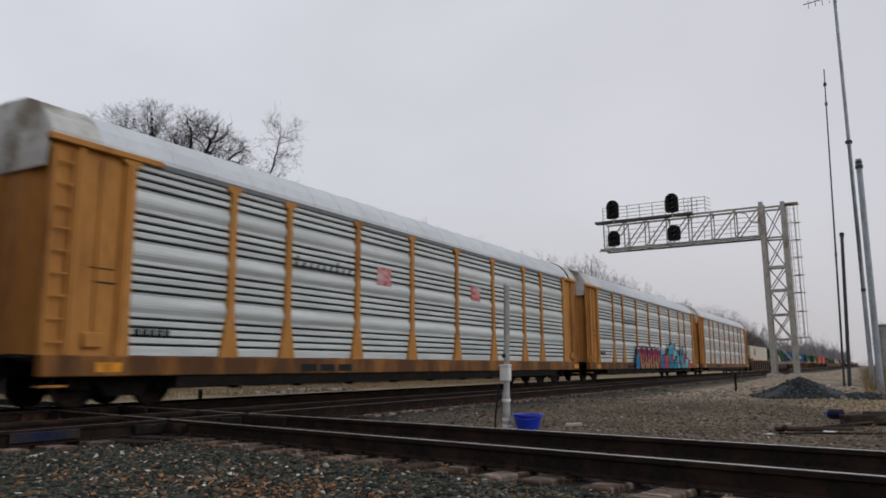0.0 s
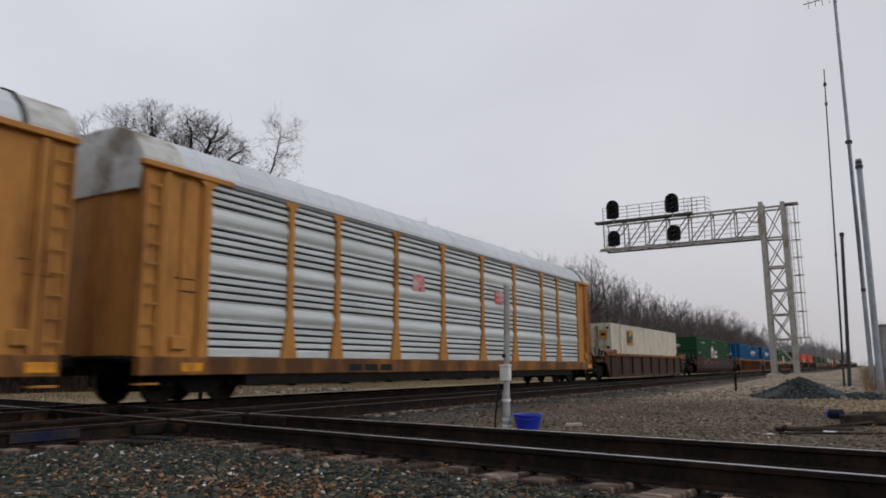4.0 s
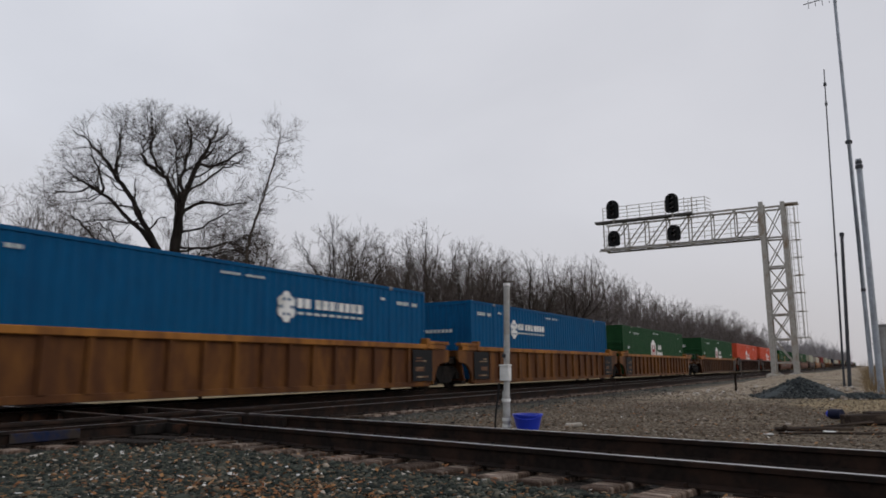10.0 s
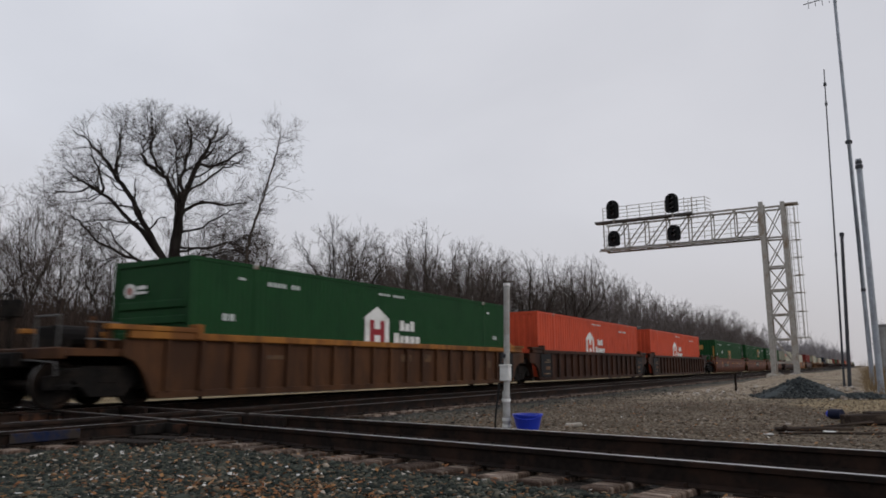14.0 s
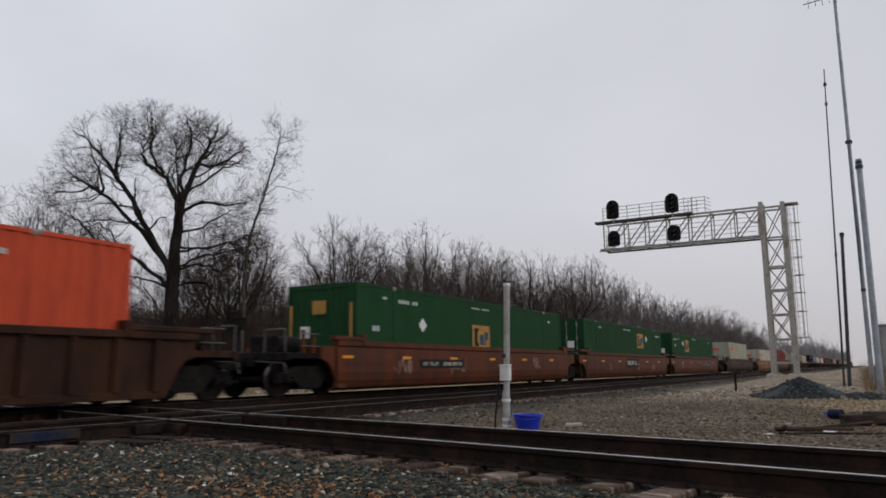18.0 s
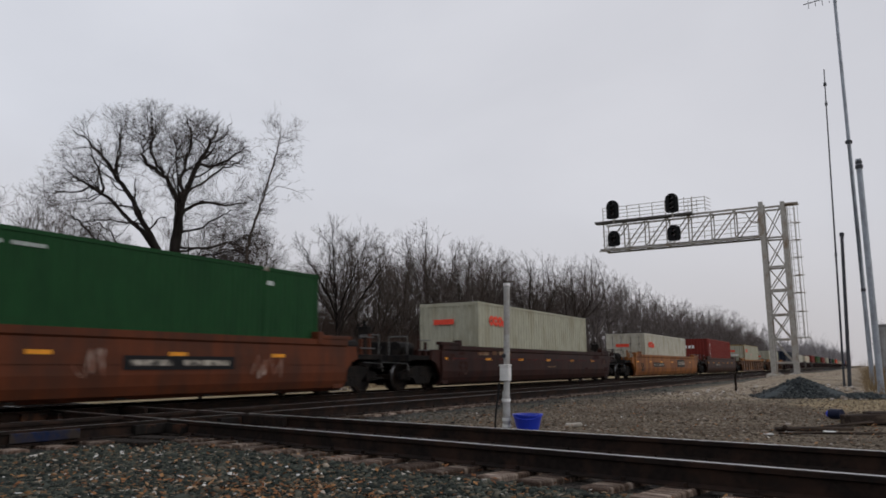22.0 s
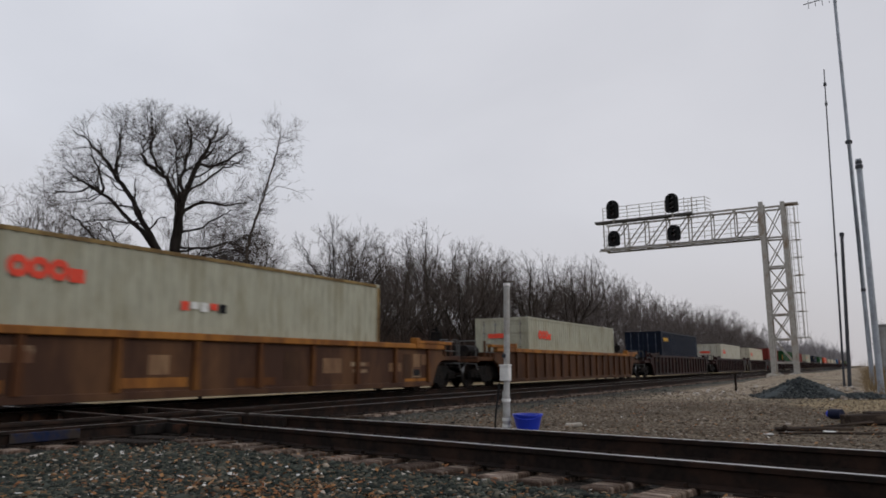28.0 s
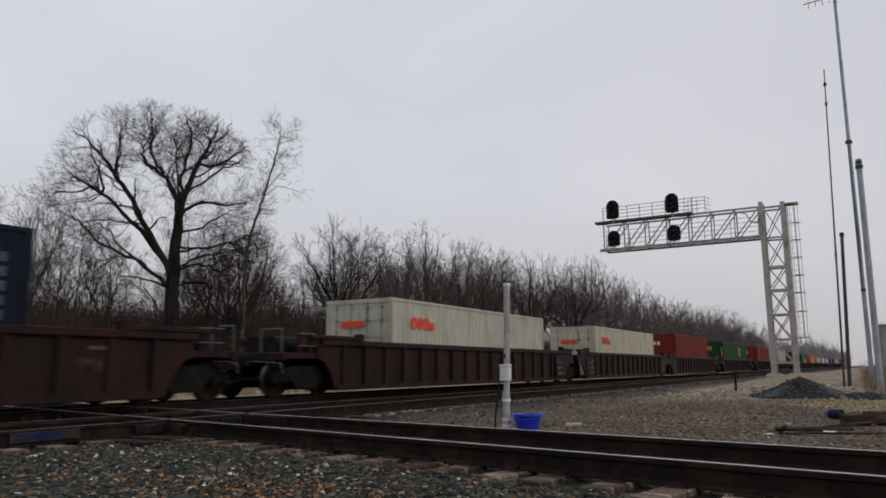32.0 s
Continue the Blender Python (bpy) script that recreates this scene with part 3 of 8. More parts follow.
# ---- loose stones: irregular six-sided lumps joined in one mesh
def stones(name, mat, label, places, size, seed):
    r = np.random.RandomState(seed)
    n = len(places)
    cube = np.array([(-1, -1, -1), (1, -1, -1), (1, 1, -1), (-1, 1, -1), (-1, -1, 1), (1, -1, 1), (1, 1, 1), (-1, 1, 1)], float) * 0.5
    faces = np.array([(0, 3, 2, 1), (4, 5, 6, 7), (0, 1, 5, 4), (1, 2, 6, 5), (2, 3, 7, 6), (3, 0, 4, 7)])
    s = size * np.exp(r.normal(0, 0.33, n))
    v = cube[None] * (1 + r.uniform(-0.42, 0.25, (n, 8, 3))) * np.stack([s * r.uniform(0.8, 1.5, n), s, s * r.uniform(0.5, 0.9, n)], -1)[:, None, :]
    a, b = r.uniform(0, 6.28, n), r.uniform(-0.5, 0.5, n)
    ca, sa, cb, sb = np.cos(a), np.sin(a), np.cos(b), np.sin(b)
    x, z = v[..., 0] * cb[:, None] + v[..., 2] * sb[:, None], -v[..., 0] * sb[:, None] + v[..., 2] * cb[:, None]
    y = v[..., 1]
    v = np.stack([x * ca[:, None] - y * sa[:, None], x * sa[:, None] + y * ca[:, None], z], -1)
    v += np.stack([places[:, 0], places[:, 1], places[:, 2] + s * 0.15], -1)[:, None, :]
    f = (faces[None] + (np.arange(n) * 8)[:, None, None]).reshape(-1, 4)
    me = bpy.data.meshes.new(name)
    me.vertices.add(n * 8)
    me.vertices.foreach_set("co", v.ravel())
    me.loops.add(len(f) * 4)
    me.loops.foreach_set("vertex_index", f.ravel())
    me.polygons.add(len(f))
    me.polygons.foreach_set("loop_start", np.arange(len(f)) * 4)
    me.update(calc_edges=True)
    me.materials.append(mat)
    return tagged(new(name, me), label, "stones", kind="stuff")


def scatter(n, x0, x1, y0, y1, keep, seed, lift=0.0):
    r = np.random.RandomState(seed)
    x, y = r.uniform(x0, x1, n), r.uniform(y0, y1, n)
    k = keep(x, y, r.uniform(0, 1, n))
    x, y = x[k], y[k]
    return np.stack([x, y, ground_z(x, y) + lift], -1)


def beside_cross(x, y):
    return (x - CROSS_P.x) * CROSS_DIR.y - (y - CROSS_P.y) * CROSS_DIR.x


stones("ballast", M["ballast_stones"], "coarse grey-green ballast stones in the foreground", scatter(120000, 1.5, 8.5, -1.5, 8.4, lambda x, y, u: (beside_cross(x, y) < -1.28 + 0.25 * (u - 0.5)) & (x + y > 4.6) & (near_track(x, y)[1] > 0.7) & (np.hypot(x, y) > 4.5) & (near_track(x, y)[1] > 1.3), 3), 0.0225, 4)
stones("ballast", M["track_stones"], "dark oil-stained ballast stones between and beside the rails", scatter(30000, -4, 32, 6.6, 12.2, lambda x, y, u: (np.abs(np.abs(y - NEAR_Y) - g2) > 0.1) & (np.hypot(x, y) > 6.5) & (u < np.clip(20 / (x + 6), 0, 1)), 5, -0.018), 0.028, 6)
stones("ballast", M["track_stones"], "dark ballast stones in the crossing track", scatter(9000, 4.0, 10.5, -3, 8.4, lambda x, y, u: (np.abs(beside_cross(x, y)) < 1.7) & (np.abs(np.abs(beside_cross(x, y)) - g2) > 0.1), 7, -0.018), 0.026, 8)
stones("gravel", M["dirt_stones"], "brown gravel and crushed stone on open ground", scatter(42000, 6, 30, -2, 8.0, lambda x, y, u: (beside_cross(x, y) > 1.5) & (u < np.clip(9 / x, 0, 1)), 9, -0.004), 0.021, 10)
stones("gravel", M["pale_stones"], "pale broken rock round the gantry foot", scatter(2600, 23, 46, -1.5, 6.8, lambda x, y, u: u < np.clip(0.75 - np.abs(x - 27) / 9, 0.04, 1) * np.clip(1.3 - np.abs(y - 1.5) / 4, 0.1, 1), 11), 0.066, 12)


def litter(name, places, size, seed, label):
    r = np.random.RandomState(seed)
    bm_v, bm_f = [], []
    for i, (x, y, z) in enumerate(places):
        a, s, t = r.uniform(0, 6.28), size * r.uniform(0.5, 1.4), r.uniform(-0.5, 0.5)
        u, w = Vector((math.cos(a), math.sin(a), t)) * s, Vector((-math.sin(a), math.cos(a), r.uniform(-0.4, 0.4))) * s * r.uniform(0.35, 0.7)
        p = Vector((x, y, z + 0.036))
        k = len(bm_v)
        up = Vector((0, 0, 0.25 * s))
        bm_v += [p - u, p + w + up * 0.3, p + u, p - w + up * 0.3, p + up]
        bm_f += [(k, k + 1, k + 4), (k + 1, k + 2, k + 4), (k + 2, k + 3, k + 4), (k + 3, k, k + 4)]
    me = bpy.data.meshes.new(name)
    me.from_pydata([tuple(v) for v in bm_v], [], bm_f)
    me.materials.append(M["litter"])
    return tagged(new(name, me), label, "litter", kind="stuff")


litter("leaf_litter", scatter(14000, 2.0, 7.0, -1.0, 8.3, lambda x, y, u: (beside_cross(x, y) < -0.9) & (u < 0.08 + 0.85 * np.exp(-(((x - 4.55) / 0.5) ** 2 + ((y - 4.3) / 1.2) ** 2))), 21), 0.026, 22, "brown dead leaves and scraps lying on the ballast")
litter("leaf_litter", scatter(900, 7, 20, 0, 7.5, lambda x, y, u: beside_cross(x, y) > 1.2, 23), 0.026, 24, "brown dead leaves and wood chips on the gravel")


# ---- signal gantry: a cantilever over both main tracks
GXP = 42.0
gantry = thing("signal_gantry", "pale steel cantilever signal gantry with lattice tower standing on concrete footings", "signal gantry", at=pose(GXP, 0, 0))
LEG_Y = (4.46, 3.40)
base_z = 0.30
for k, yl in enumerate(LEG_Y):
    for dx in (0.0, 0.9):
        bm = box(B(), dx - 0.09, dx + 0.09, yl - 0.11, yl + 0.11, base_z, 9.38 - 0.1 * k)
        box(bm, dx - 0.22, dx + 0.22, yl - 0.22, yl + 0.22, base_z - 0.02, base_z + 0.03)
        part("leg", bm, M["signal_steel"], gantry)
        bm = box(B(), dx - 0.34, dx + 0.34, yl - 0.34, yl + 0.34, -0.4, base_z - 0.02, 0.03)
        part("footing", bm, M["concrete"], gantry, "square concrete footing")
levels = [0.85, 2.05, 3.33, 4.62, 5.85, 7.40, 9.05]
for z in levels:
    for dx in (0.0, 0.9):
        part("strut", bar(B(), (dx, LEG_Y[1] + 0.11, z), (dx, LEG_Y[0] - 0.11, z), 0.10, 0.09), M["signal_steel"], gantry)
    for yl in LEG_Y:
        part("strut", bar(B(), (0.09, yl, z), (0.81, yl, z), 0.08, 0.08), M["signal_steel"], gantry)
for i, (a, b) in enumerate(zip(levels, levels[1:])):
    for dx in (0.0, 0.9):
        part("brace", bar(B(), (dx - 0.03, LEG_Y[1] + 0.1, a), (dx - 0.03, LEG_Y[0] - 0.1, b), 0.05, 0.05), M["signal_steel"], gantry)
        if i:
            part("brace", bar(B(), (dx + 0.03, LEG_Y[0] - 0.1, a), (dx + 0.03, LEG_Y[1] + 0.1, b), 0.05, 0.05), M["signal_steel"], gantry)
# arm: four chords and web members
TIP = 13.2
AZ0, AZ1 = 7.50, 9.12
for dx in (0.0, 0.9):
    for z in (AZ0, AZ1):
        part("chord", bar(B(), (dx, LEG_Y[0] + 0.14, z), (dx, TIP, z), 0.095, 0.095), M["signal_steel"], gantry)
ys = [4.6 + (TIP - 4.7) * i / 7 for i in range(8)]
for i, y in enumerate(ys):
    for dx in (0.0, 0.9):
        part("web_post", bar(B(), (dx, y, AZ0 + 0.05), (dx, y, AZ1 - 0.05), 0.06, 0.06), M["signal_steel"], gantry)
    for z in (AZ0, AZ1):
        part("cross_strut", bar(B(), (0.05, y, z), (0.85, y, z), 0.05, 0.05), M["signal_steel"], gantry)
    if i < 7:
        for dx in (0.0, 0.9):
            part("diagonal", bar(B(), (dx, y, AZ1 - 0.05), (dx, ys[i + 1], AZ0 + 0.05), 0.055, 0.055), M["signal_steel"], gantry)
part("walkway", box(B(), 0.06, 0.84, 4.7, TIP + 0.2, AZ0 + 0.06, AZ0 + 0.11), M["grating"], gantry, "dark steel grating walkway")
part("walkway", box(B(), -0.62, -0.06, 7.9, TIP + 0.25, AZ1 - 0.09, AZ1 + 0.02), M["grating"], gantry, "dark steel grating walkway")
for i in range(9):
    y = 7.2 + (12.95 - 7.2) * i / 8
    part("rail_post", bar(B(), (-0.56, y, AZ1 - 0.02), (-0.56, y, AZ1 + 0.80), 0.032, 0.032), M["signal_steel"], gantry)
for z in (AZ1 + 0.18, AZ1 + 0.40, AZ1 + 0.60, AZ1 + 0.80):
    part("handrail", rod(B(), (-0.56, 7.2, z), (-0.56, 12.95, z), 0.017), M["signal_steel"], gantry)
    part("handrail", rod(B(), (-0.56, 7.2, z), (0.0, 7.0, z - 0.05), 0.017), M["signal_steel"], gantry)
for k in range(7):
    y = 4.75 + (TIP - 4.75) * k / 6
    part("rail_post", bar(B(), (0.84, y, AZ0 + 0.1), (0.84, y, AZ0 + 1.12), 0.03, 0.03), M["signal_steel"], gantry)
for z in (AZ0 + 0.32, AZ0 + 0.58, AZ0 + 0.84, AZ0 + 1.1):
    part("handrail", rod(B(), (-0.06, 4.7, z), (-0.06, TIP, z), 0.015), M["signal_steel"], gantry)
for i, y in enumerate((7.75, 8.0, 8.22, 8.45)):
    part("rail_post", bar(B(), (0.1, y, AZ1 - 0.3), (0.1, y, AZ1 + (1.06 if i in (1, 3) else 0.86)), 0.026, 0.026), M["signal_steel"], gantry)
for z in (AZ1 + 0.2, AZ1 + 0.5):
    part("rung", rod(B(), (0.1, 7.75, z), (0.1, 8.45, z), 0.013, 5), M["signal_steel"], gantry)
part("end_bar", bar(B(), (0.0, TIP, AZ0 - 0.03), (0.0, TIP + 0.25, AZ0 - 0.03), 0.06, 0.06), M["signal_steel"], gantry)
# caged ladder on the tower
for dy in (3.20, 2.90):
    part("ladder_stile", bar(B(), (0.3, dy, 2.15), (0.3, dy, 9.2), 0.035, 0.035), M["signal_steel"], gantry)
for i in range(23):
    part("rung", rod(B(), (0.3, 2.90, 2.3 + i * 0.3), (0.3, 3.20, 2.3 + i * 0.3), 0.010, 5), M["signal_steel"], gantry)
for z in (3.46, 4.44, 5.35, 6.29, 7.21, 8.13):
    bm = B()
    pts = [(0.3 - 0.30 * math.sin(a), 3.05 - 0.36 * math.cos(a), z) for a in [math.pi * (k / 8 - 0.5) for k in range(9)]]
    for a, b in zip(pts, pts[1:]):
        rod(bm, a, b, 0.016, 5)
    bar(bm, (0.3, 3.34, z), (0.3, 2.62, z), 0.026, 0.03)
    part("cage_hoop", bm, M["signal_steel"], gantry)
for dx, dy in ((0.24, 2.72), (0.05, 2.84), (0.02, 3.08)):
    part("cage_bar", rod(B(), (dx, dy, 2.15), (dx, dy, 9.2), 0.013, 5), M["signal_steel"], gantry)
part("landing", box(B(), 0.0, 0.7, 2.60, 3.34, 2.09, 2.14), M["signal_steel"], gantry)
part("landing", box(B(), 0.0, 0.7, 2.66, 3.34, 9.13, 9.19), M["signal_steel"], gantry)
# conduit from the arm down into the tower head
pts = [(-0.1, 5.6, 8.95), (-0.1, 5.2, 8.8), (-0.1, 5.0, 8.4), (-0.1, 4.8, 8.25), (-0.05, 4.6, 8.3)]
bm = B()
for a, b in zip(pts, pts[1:]):
    rod(bm, a, b, 0.03, 6)
part("conduit", bm, M["signal_steel"], gantry)


def signal_head(y, z, tall):
    """A black target board with hooded lamps, turned towards the oncoming train and slightly to the side."""
    px = -0.75 if tall else -0.28
    w, h = (0.365, 0.555) if tall else (0.36, 0.465)
    bm = B()
    ring = []
    for k in range(28):
        a = 2 * math.pi * k / 28
        cy, cz = math.cos(a), math.sin(a)
        if cz >= 0:
            ring.append((w * cy, h - w + w * cz))
        else:
            # the foot of the board is squarer than its head
            ring.append((w * math.copysign(abs(cy) ** 0.45, cy), -h + w * 0.55 - w * 0.55 * abs(cz) ** 0.8))
    sweep_x(bm, ring, -0.02, 0.02)
    s = part("signal_head", bm, M["signal_black"], gantry, "black oval signal head with hooded lamps", pose(px, y, z))
    for lz in ((0.27, -0.0, -0.27) if tall else (0.12, -0.12)):
        part("hood", rod(B(), (-0.30, 0, lz), (-0.02, 0, lz), 0.115, 16, caps=False), M["signal_black"], s)
        part("lens", rod(B(), (-0.06, 0, lz), (-0.035, 0, lz), 0.10, 16), M["lens"], s)
    part("bracket", box(B(), 0.02, 0.28, -0.10, 0.10, -h * 0.5, h * 0.5, 0.01), M["signal_black"], s)
    part("stem", bar(B(), (0.1, 0, -h - 0.25), (0.1, 0, -h * 0.4), 0.07, 0.07), M["signal_steel"], s)
    return s


signal_head(12.30, 9.74, True)
signal_head(8.93, 9.73, True)
signal_head(12.44, 8.12, False)
signal_head(9.00, 8.12, False)


# ---- masts, post, tub and clutter
def mast(name, label, base, tip, r0, r1, mat, collars=()):
    t = thing(name, label, "mast", at=Matrix.Translation(base))
    d = Vector(tip) - Vector(base)
    cuts = [0.0, *[c for c, _ in collars], 1.0]
    for a, b in zip(cuts, cuts[1:]):
        ra, rb = r0 + (r1 - r0) * a, r0 + (r1 - r0) * b
        part("section", rod(B(), d * a, d * b, ra, 10, rb), mat, t)
    for c, rr in collars:
        part("collar", rod(B(), d * c - d.normalized() * 0.06, d * c + d.normalized() * 0.06, rr, 10), M["pole_dark"], t)
    part("base_plate", box(B(), -r0 * 2, r0 * 2, -r0 * 2, r0 * 2, -0.1, 0.03), M["concrete"], t)
    return t


def gz(x, y):
    return float(ground_z(x, y))


thin = mast("antenna_mast", "thin dark whip antenna mast on a slender pole", (31.52, 0.98, gz(31.52, 0.98)), (31.69, 0.64, 12.31), 0.042, 0.02, M["pole_dark"], ((0.40, 0.05), (0.885, 0.05), (0.95, 0.06)))
dark = mast("steel_pole", "short dark steel pole beside the antenna mast", (31.53, 0.80, gz(31.53, 0.8)), (31.67, 0.58, 5.7), 0.068, 0.058, M["pole_dark"], ((0.985, 0.085),))
pole = mast("steel_pole", "grey galvanised steel pole with a flat cap", (28.59, -0.17, gz(28.59, -0.17)), (28.62, -0.20, 7.73), 0.105, 0.092, M["pole_grey"], ((0.985, 0.105), (0.965, 0.125)))
tall = mast("antenna_mast", "tall grey galvanised antenna mast reaching out of sight", (33.17, 0.06, gz(33.17, 0.06)), (33.15, 0.02, 18.4), 0.088, 0.055, M["pole_grey"], ((0.525, 0.13), (0.20, 0.09)))
bm = B()
for k in range(5):
    rod(bm, (-0.1, 0.95 - 0.26 * k, 15.72 + 0.05 * (k % 2)), (-0.1, 0.95 - 0.26 * k, 16.4 - 0.15 * k), 0.012, 5)
rod(bm, (-0.1, 1.15, 15.95), (-0.1, -0.1, 16.05), 0.02, 6)
part("antenna", bm, M["pole_dark"], tall, "small yagi antenna with short rods")

PX, PY = 10.92, 5.13
post = thing("instrument_post", "grey steel post with a pale junction box and conduit", "signal post", at=pose(PX, PY, gz(PX, PY)))
part("pole", rod(B(), (0, 0, 0.1), (0.02, -0.045, 2.33), 0.049, 14), M["post_grey"], post)
part("cap", rod(B(), (0.02, -0.045, 2.32), (0.02, -0.045, 2.36), 0.056, 14), M["post_cap"], post)
part("sleeve", rod(B(), (0, 0, 0.0), (0.0, 0.0, 0.62), 0.060, 14), M["post_grey"], post)
for z in (0.06, 0.16, 0.46):
    part("band", rod(B(), (0, 0, z), (0, 0, z + 0.045), 0.074, 14), M["post_cap"], post)
jb = part("junction_box", box(B(), -0.075, 0.05, -0.085, 0.075, 0.78, 1.02, 0.015), M["post_cap"], post, "pale grey junction box with a flat lid")
part("lid", box(B(), -0.085, 0.06, -0.092, 0.082, 1.02, 1.045, 0.008), M["post_cap"], jb)
part("knuckle", rod(B(), (-0.06, 0, 1.18), (0.06, 0, 1.22), 0.035, 10), M["pole_dark"], post)
bm = B()
pts = [(-0.05, 0.09, 0.75), (-0.06, 0.12, 0.5), (-0.08, 0.15, 0.28), (-0.10, 0.16, 0.05), (-0.12, 0.17, -0.02)]
for a, b in zip(pts, pts[1:]):
    rod(bm, a, b, 0.016, 6)
part("conduit", bm, M["hose"], post)
part("foot", box(B(), -0.20, 0.16, -0.2, 0.22, -0.06, 0.04, 0.02), M["concrete"], post)

TX, TY = 10.93, 4.77
tub = thing("plastic_tub", "bright blue plastic tub with a rolled rim standing on gravel", "tub", at=pose(TX, TY, gz(TX, TY) + 0.0, 0, 0, 30) @ Matrix.Diagonal((1.05, 1.05, 1.06, 1)))
bm = B()
prof = [(0.14, 0.0), (0.155, 0.008), (0.215, 0.235), (0.232, 0.235), (0.232, 0.258), (0.206, 0.258), (0.150, 0.02), (0.0, 0.02)]
seg = 28
rings = [[bm.verts.new((r * math.cos(2 * math.pi * k / seg), r * math.sin(2 * math.pi * k / seg), z)) for k in range(seg)] for r, z in prof[:-1]]
for a, b in zip(rings, rings[1:]):
    for k in range(seg):
        bm.faces.new((a[k], a[(k + 1) % seg], b[(k + 1) % seg], b[k]))
bm.faces.new(rings[-1])
bm.faces.new(rings[0])
part("body", bm, M["tub_blue"], tub)
bm = B()
for k in range(8):
    a, b = [math.pi * (0.62 + 0.08 * j) for j in (k, k + 1)]
    rod(bm, (0.24 * math.cos(a), 0.24 * math.sin(a), 0.235 - 0.05 * math.sin(math.pi * k / 8)), (0.24 * math.cos(b), 0.24 * math.sin(b), 0.235 - 0.05 * math.sin(math.pi * (k + 1) / 8)), 0.007, 5)
part("handle", bm, M["tub_blue"], tub)

solid("concrete_block", box(B(), -0.14, 0.14, -0.05, 0.05, 0, 0.06, 0.012), M["concrete"], "broken pale concrete slab lying on the gravel", "rubble", at=pose(12.4, 4.55, gz(12.4, 4.55), 2, -2, -58))
spost = thing("marker_post", "short dark rusty steel marker post in the gravel", "post", at=pose(28.14, 4.26, gz(28.14, 4.26)))
part("stake", box(B(), -0.035, 0.035, -0.035, 0.035, -0.1, 0.56), M["rail_side"], spost)
part("cap", box(B(), -0.05, 0.05, -0.055, 0.055, 0.56, 0.60), M["rail_side"], spost)


# ---- gravel heap, timber, cabinet
def heap(name, label, cx, cy, rx, ry, h, mat, loose, seed, n):
    bm = B()
    rings_, seg_ = 12, 40
    prev = None
    top = bm.verts.new((0, 0, h))
    for i in range(1, rings_ + 1):
        f = i / rings_
        ring = []
        for k in range(seg_):
            a = 2 * math.pi * k / seg_
            wob_ = 1 + 0.10 * math.sin(3 * a + 1) + 0.06 * math.sin(7 * a + seed)
            z = h * (1 - f) ** 1.15 + 0.03 * noise.noise(Vector((math.cos(a) * f * 4, math.sin(a) * f * 4, seed))) * (1 - f * 0.5) - (0.06 if f == 1 else 0)
            ring.append(bm.verts.new((rx * f * wob_ * math.cos(a), ry * f * wob_ * math.sin(a), z)))
        for k in range(seg_):
            if prev is None:
                bm.faces.new((top, ring[k], ring[(k + 1) % seg_]))
            else:
                bm.faces.new((prev[k], ring[k], ring[(k + 1) % seg_], prev[(k + 1) % seg_]))
        prev = ring
    for f in bm.faces:
        f.smooth = True
    t = thing(name, label, "gravel heap", at=pose(cx, cy, gz(cx, cy)))
    part("mound", bm, mat, t)
    r = np.random.RandomState(seed)
    fr, an = np.sqrt(r.uniform(0, 1.1, n)), r.uniform(0, 6.283, n)
    pl = np.stack([rx * fr * np.cos(an), ry * fr * np.sin(an), np.clip(h * (1 - np.clip(fr, 0, 1)) ** 1.15, 0, None)], -1)
    pl += np.array([cx, cy, gz(cx, cy)])
    stones("loose_gravel", loose, "dark crushed stone lying on the heap", pl, 0.038, seed + 1)
    return t


heap("gravel_heap", "heap of dark blue-grey crushed stone on pale ground", 25.1, 1.95, 1.35, 1.38, 0.58, M["coal_gravel"], M["coal_stones"], 3, 5000)

heap("gravel_heap", "low spread of dark crushed stone beside the heap", 24.7, 0.35, 0.9, 1.25, 0.13, M["coal_gravel"], M["coal_stones"], 8, 1500)

cab = thing("equipment_cabinet", "grey trackside equipment cabinet beside the poles", "cabinet", at=pose(33.6, -0.85, gz(33.6, -0.85)))
part("body", box(B(), -0.5, 0.5, -0.55, 0.55, 0.75, 2.35, 0.03), M["cabinet"], cab)
part("roof", box(B(), -0.56, 0.56, -0.61, 0.61, 2.35, 2.42, 0.02), M["cabinet"], cab)
for s in (-1, 1):
    part("leg", box(B(), -0.4, 0.4, s * 0.42 - 0.05, s * 0.42 + 0.05, -0.1, 0.75), M["cabinet"], cab)
part("door", box(B(), -0.53, -0.5, -0.48, 0.48, 0.85, 2.25, 0.01), M["cabinet"], cab)


def timber(x, y, z, l, w, h, yaw, roll=0, pitch=0, label="old dark railway tie lying on the ground"):
    bm = box(B(), -l / 2, l / 2, -w / 2, w / 2, 0, h, 0.015)
    return solid("loose_timber", bm, M["weathered_wood"], label, "timber", "loose timbers", at=pose(x, y, gz(x, y) + z, roll, pitch, yaw))


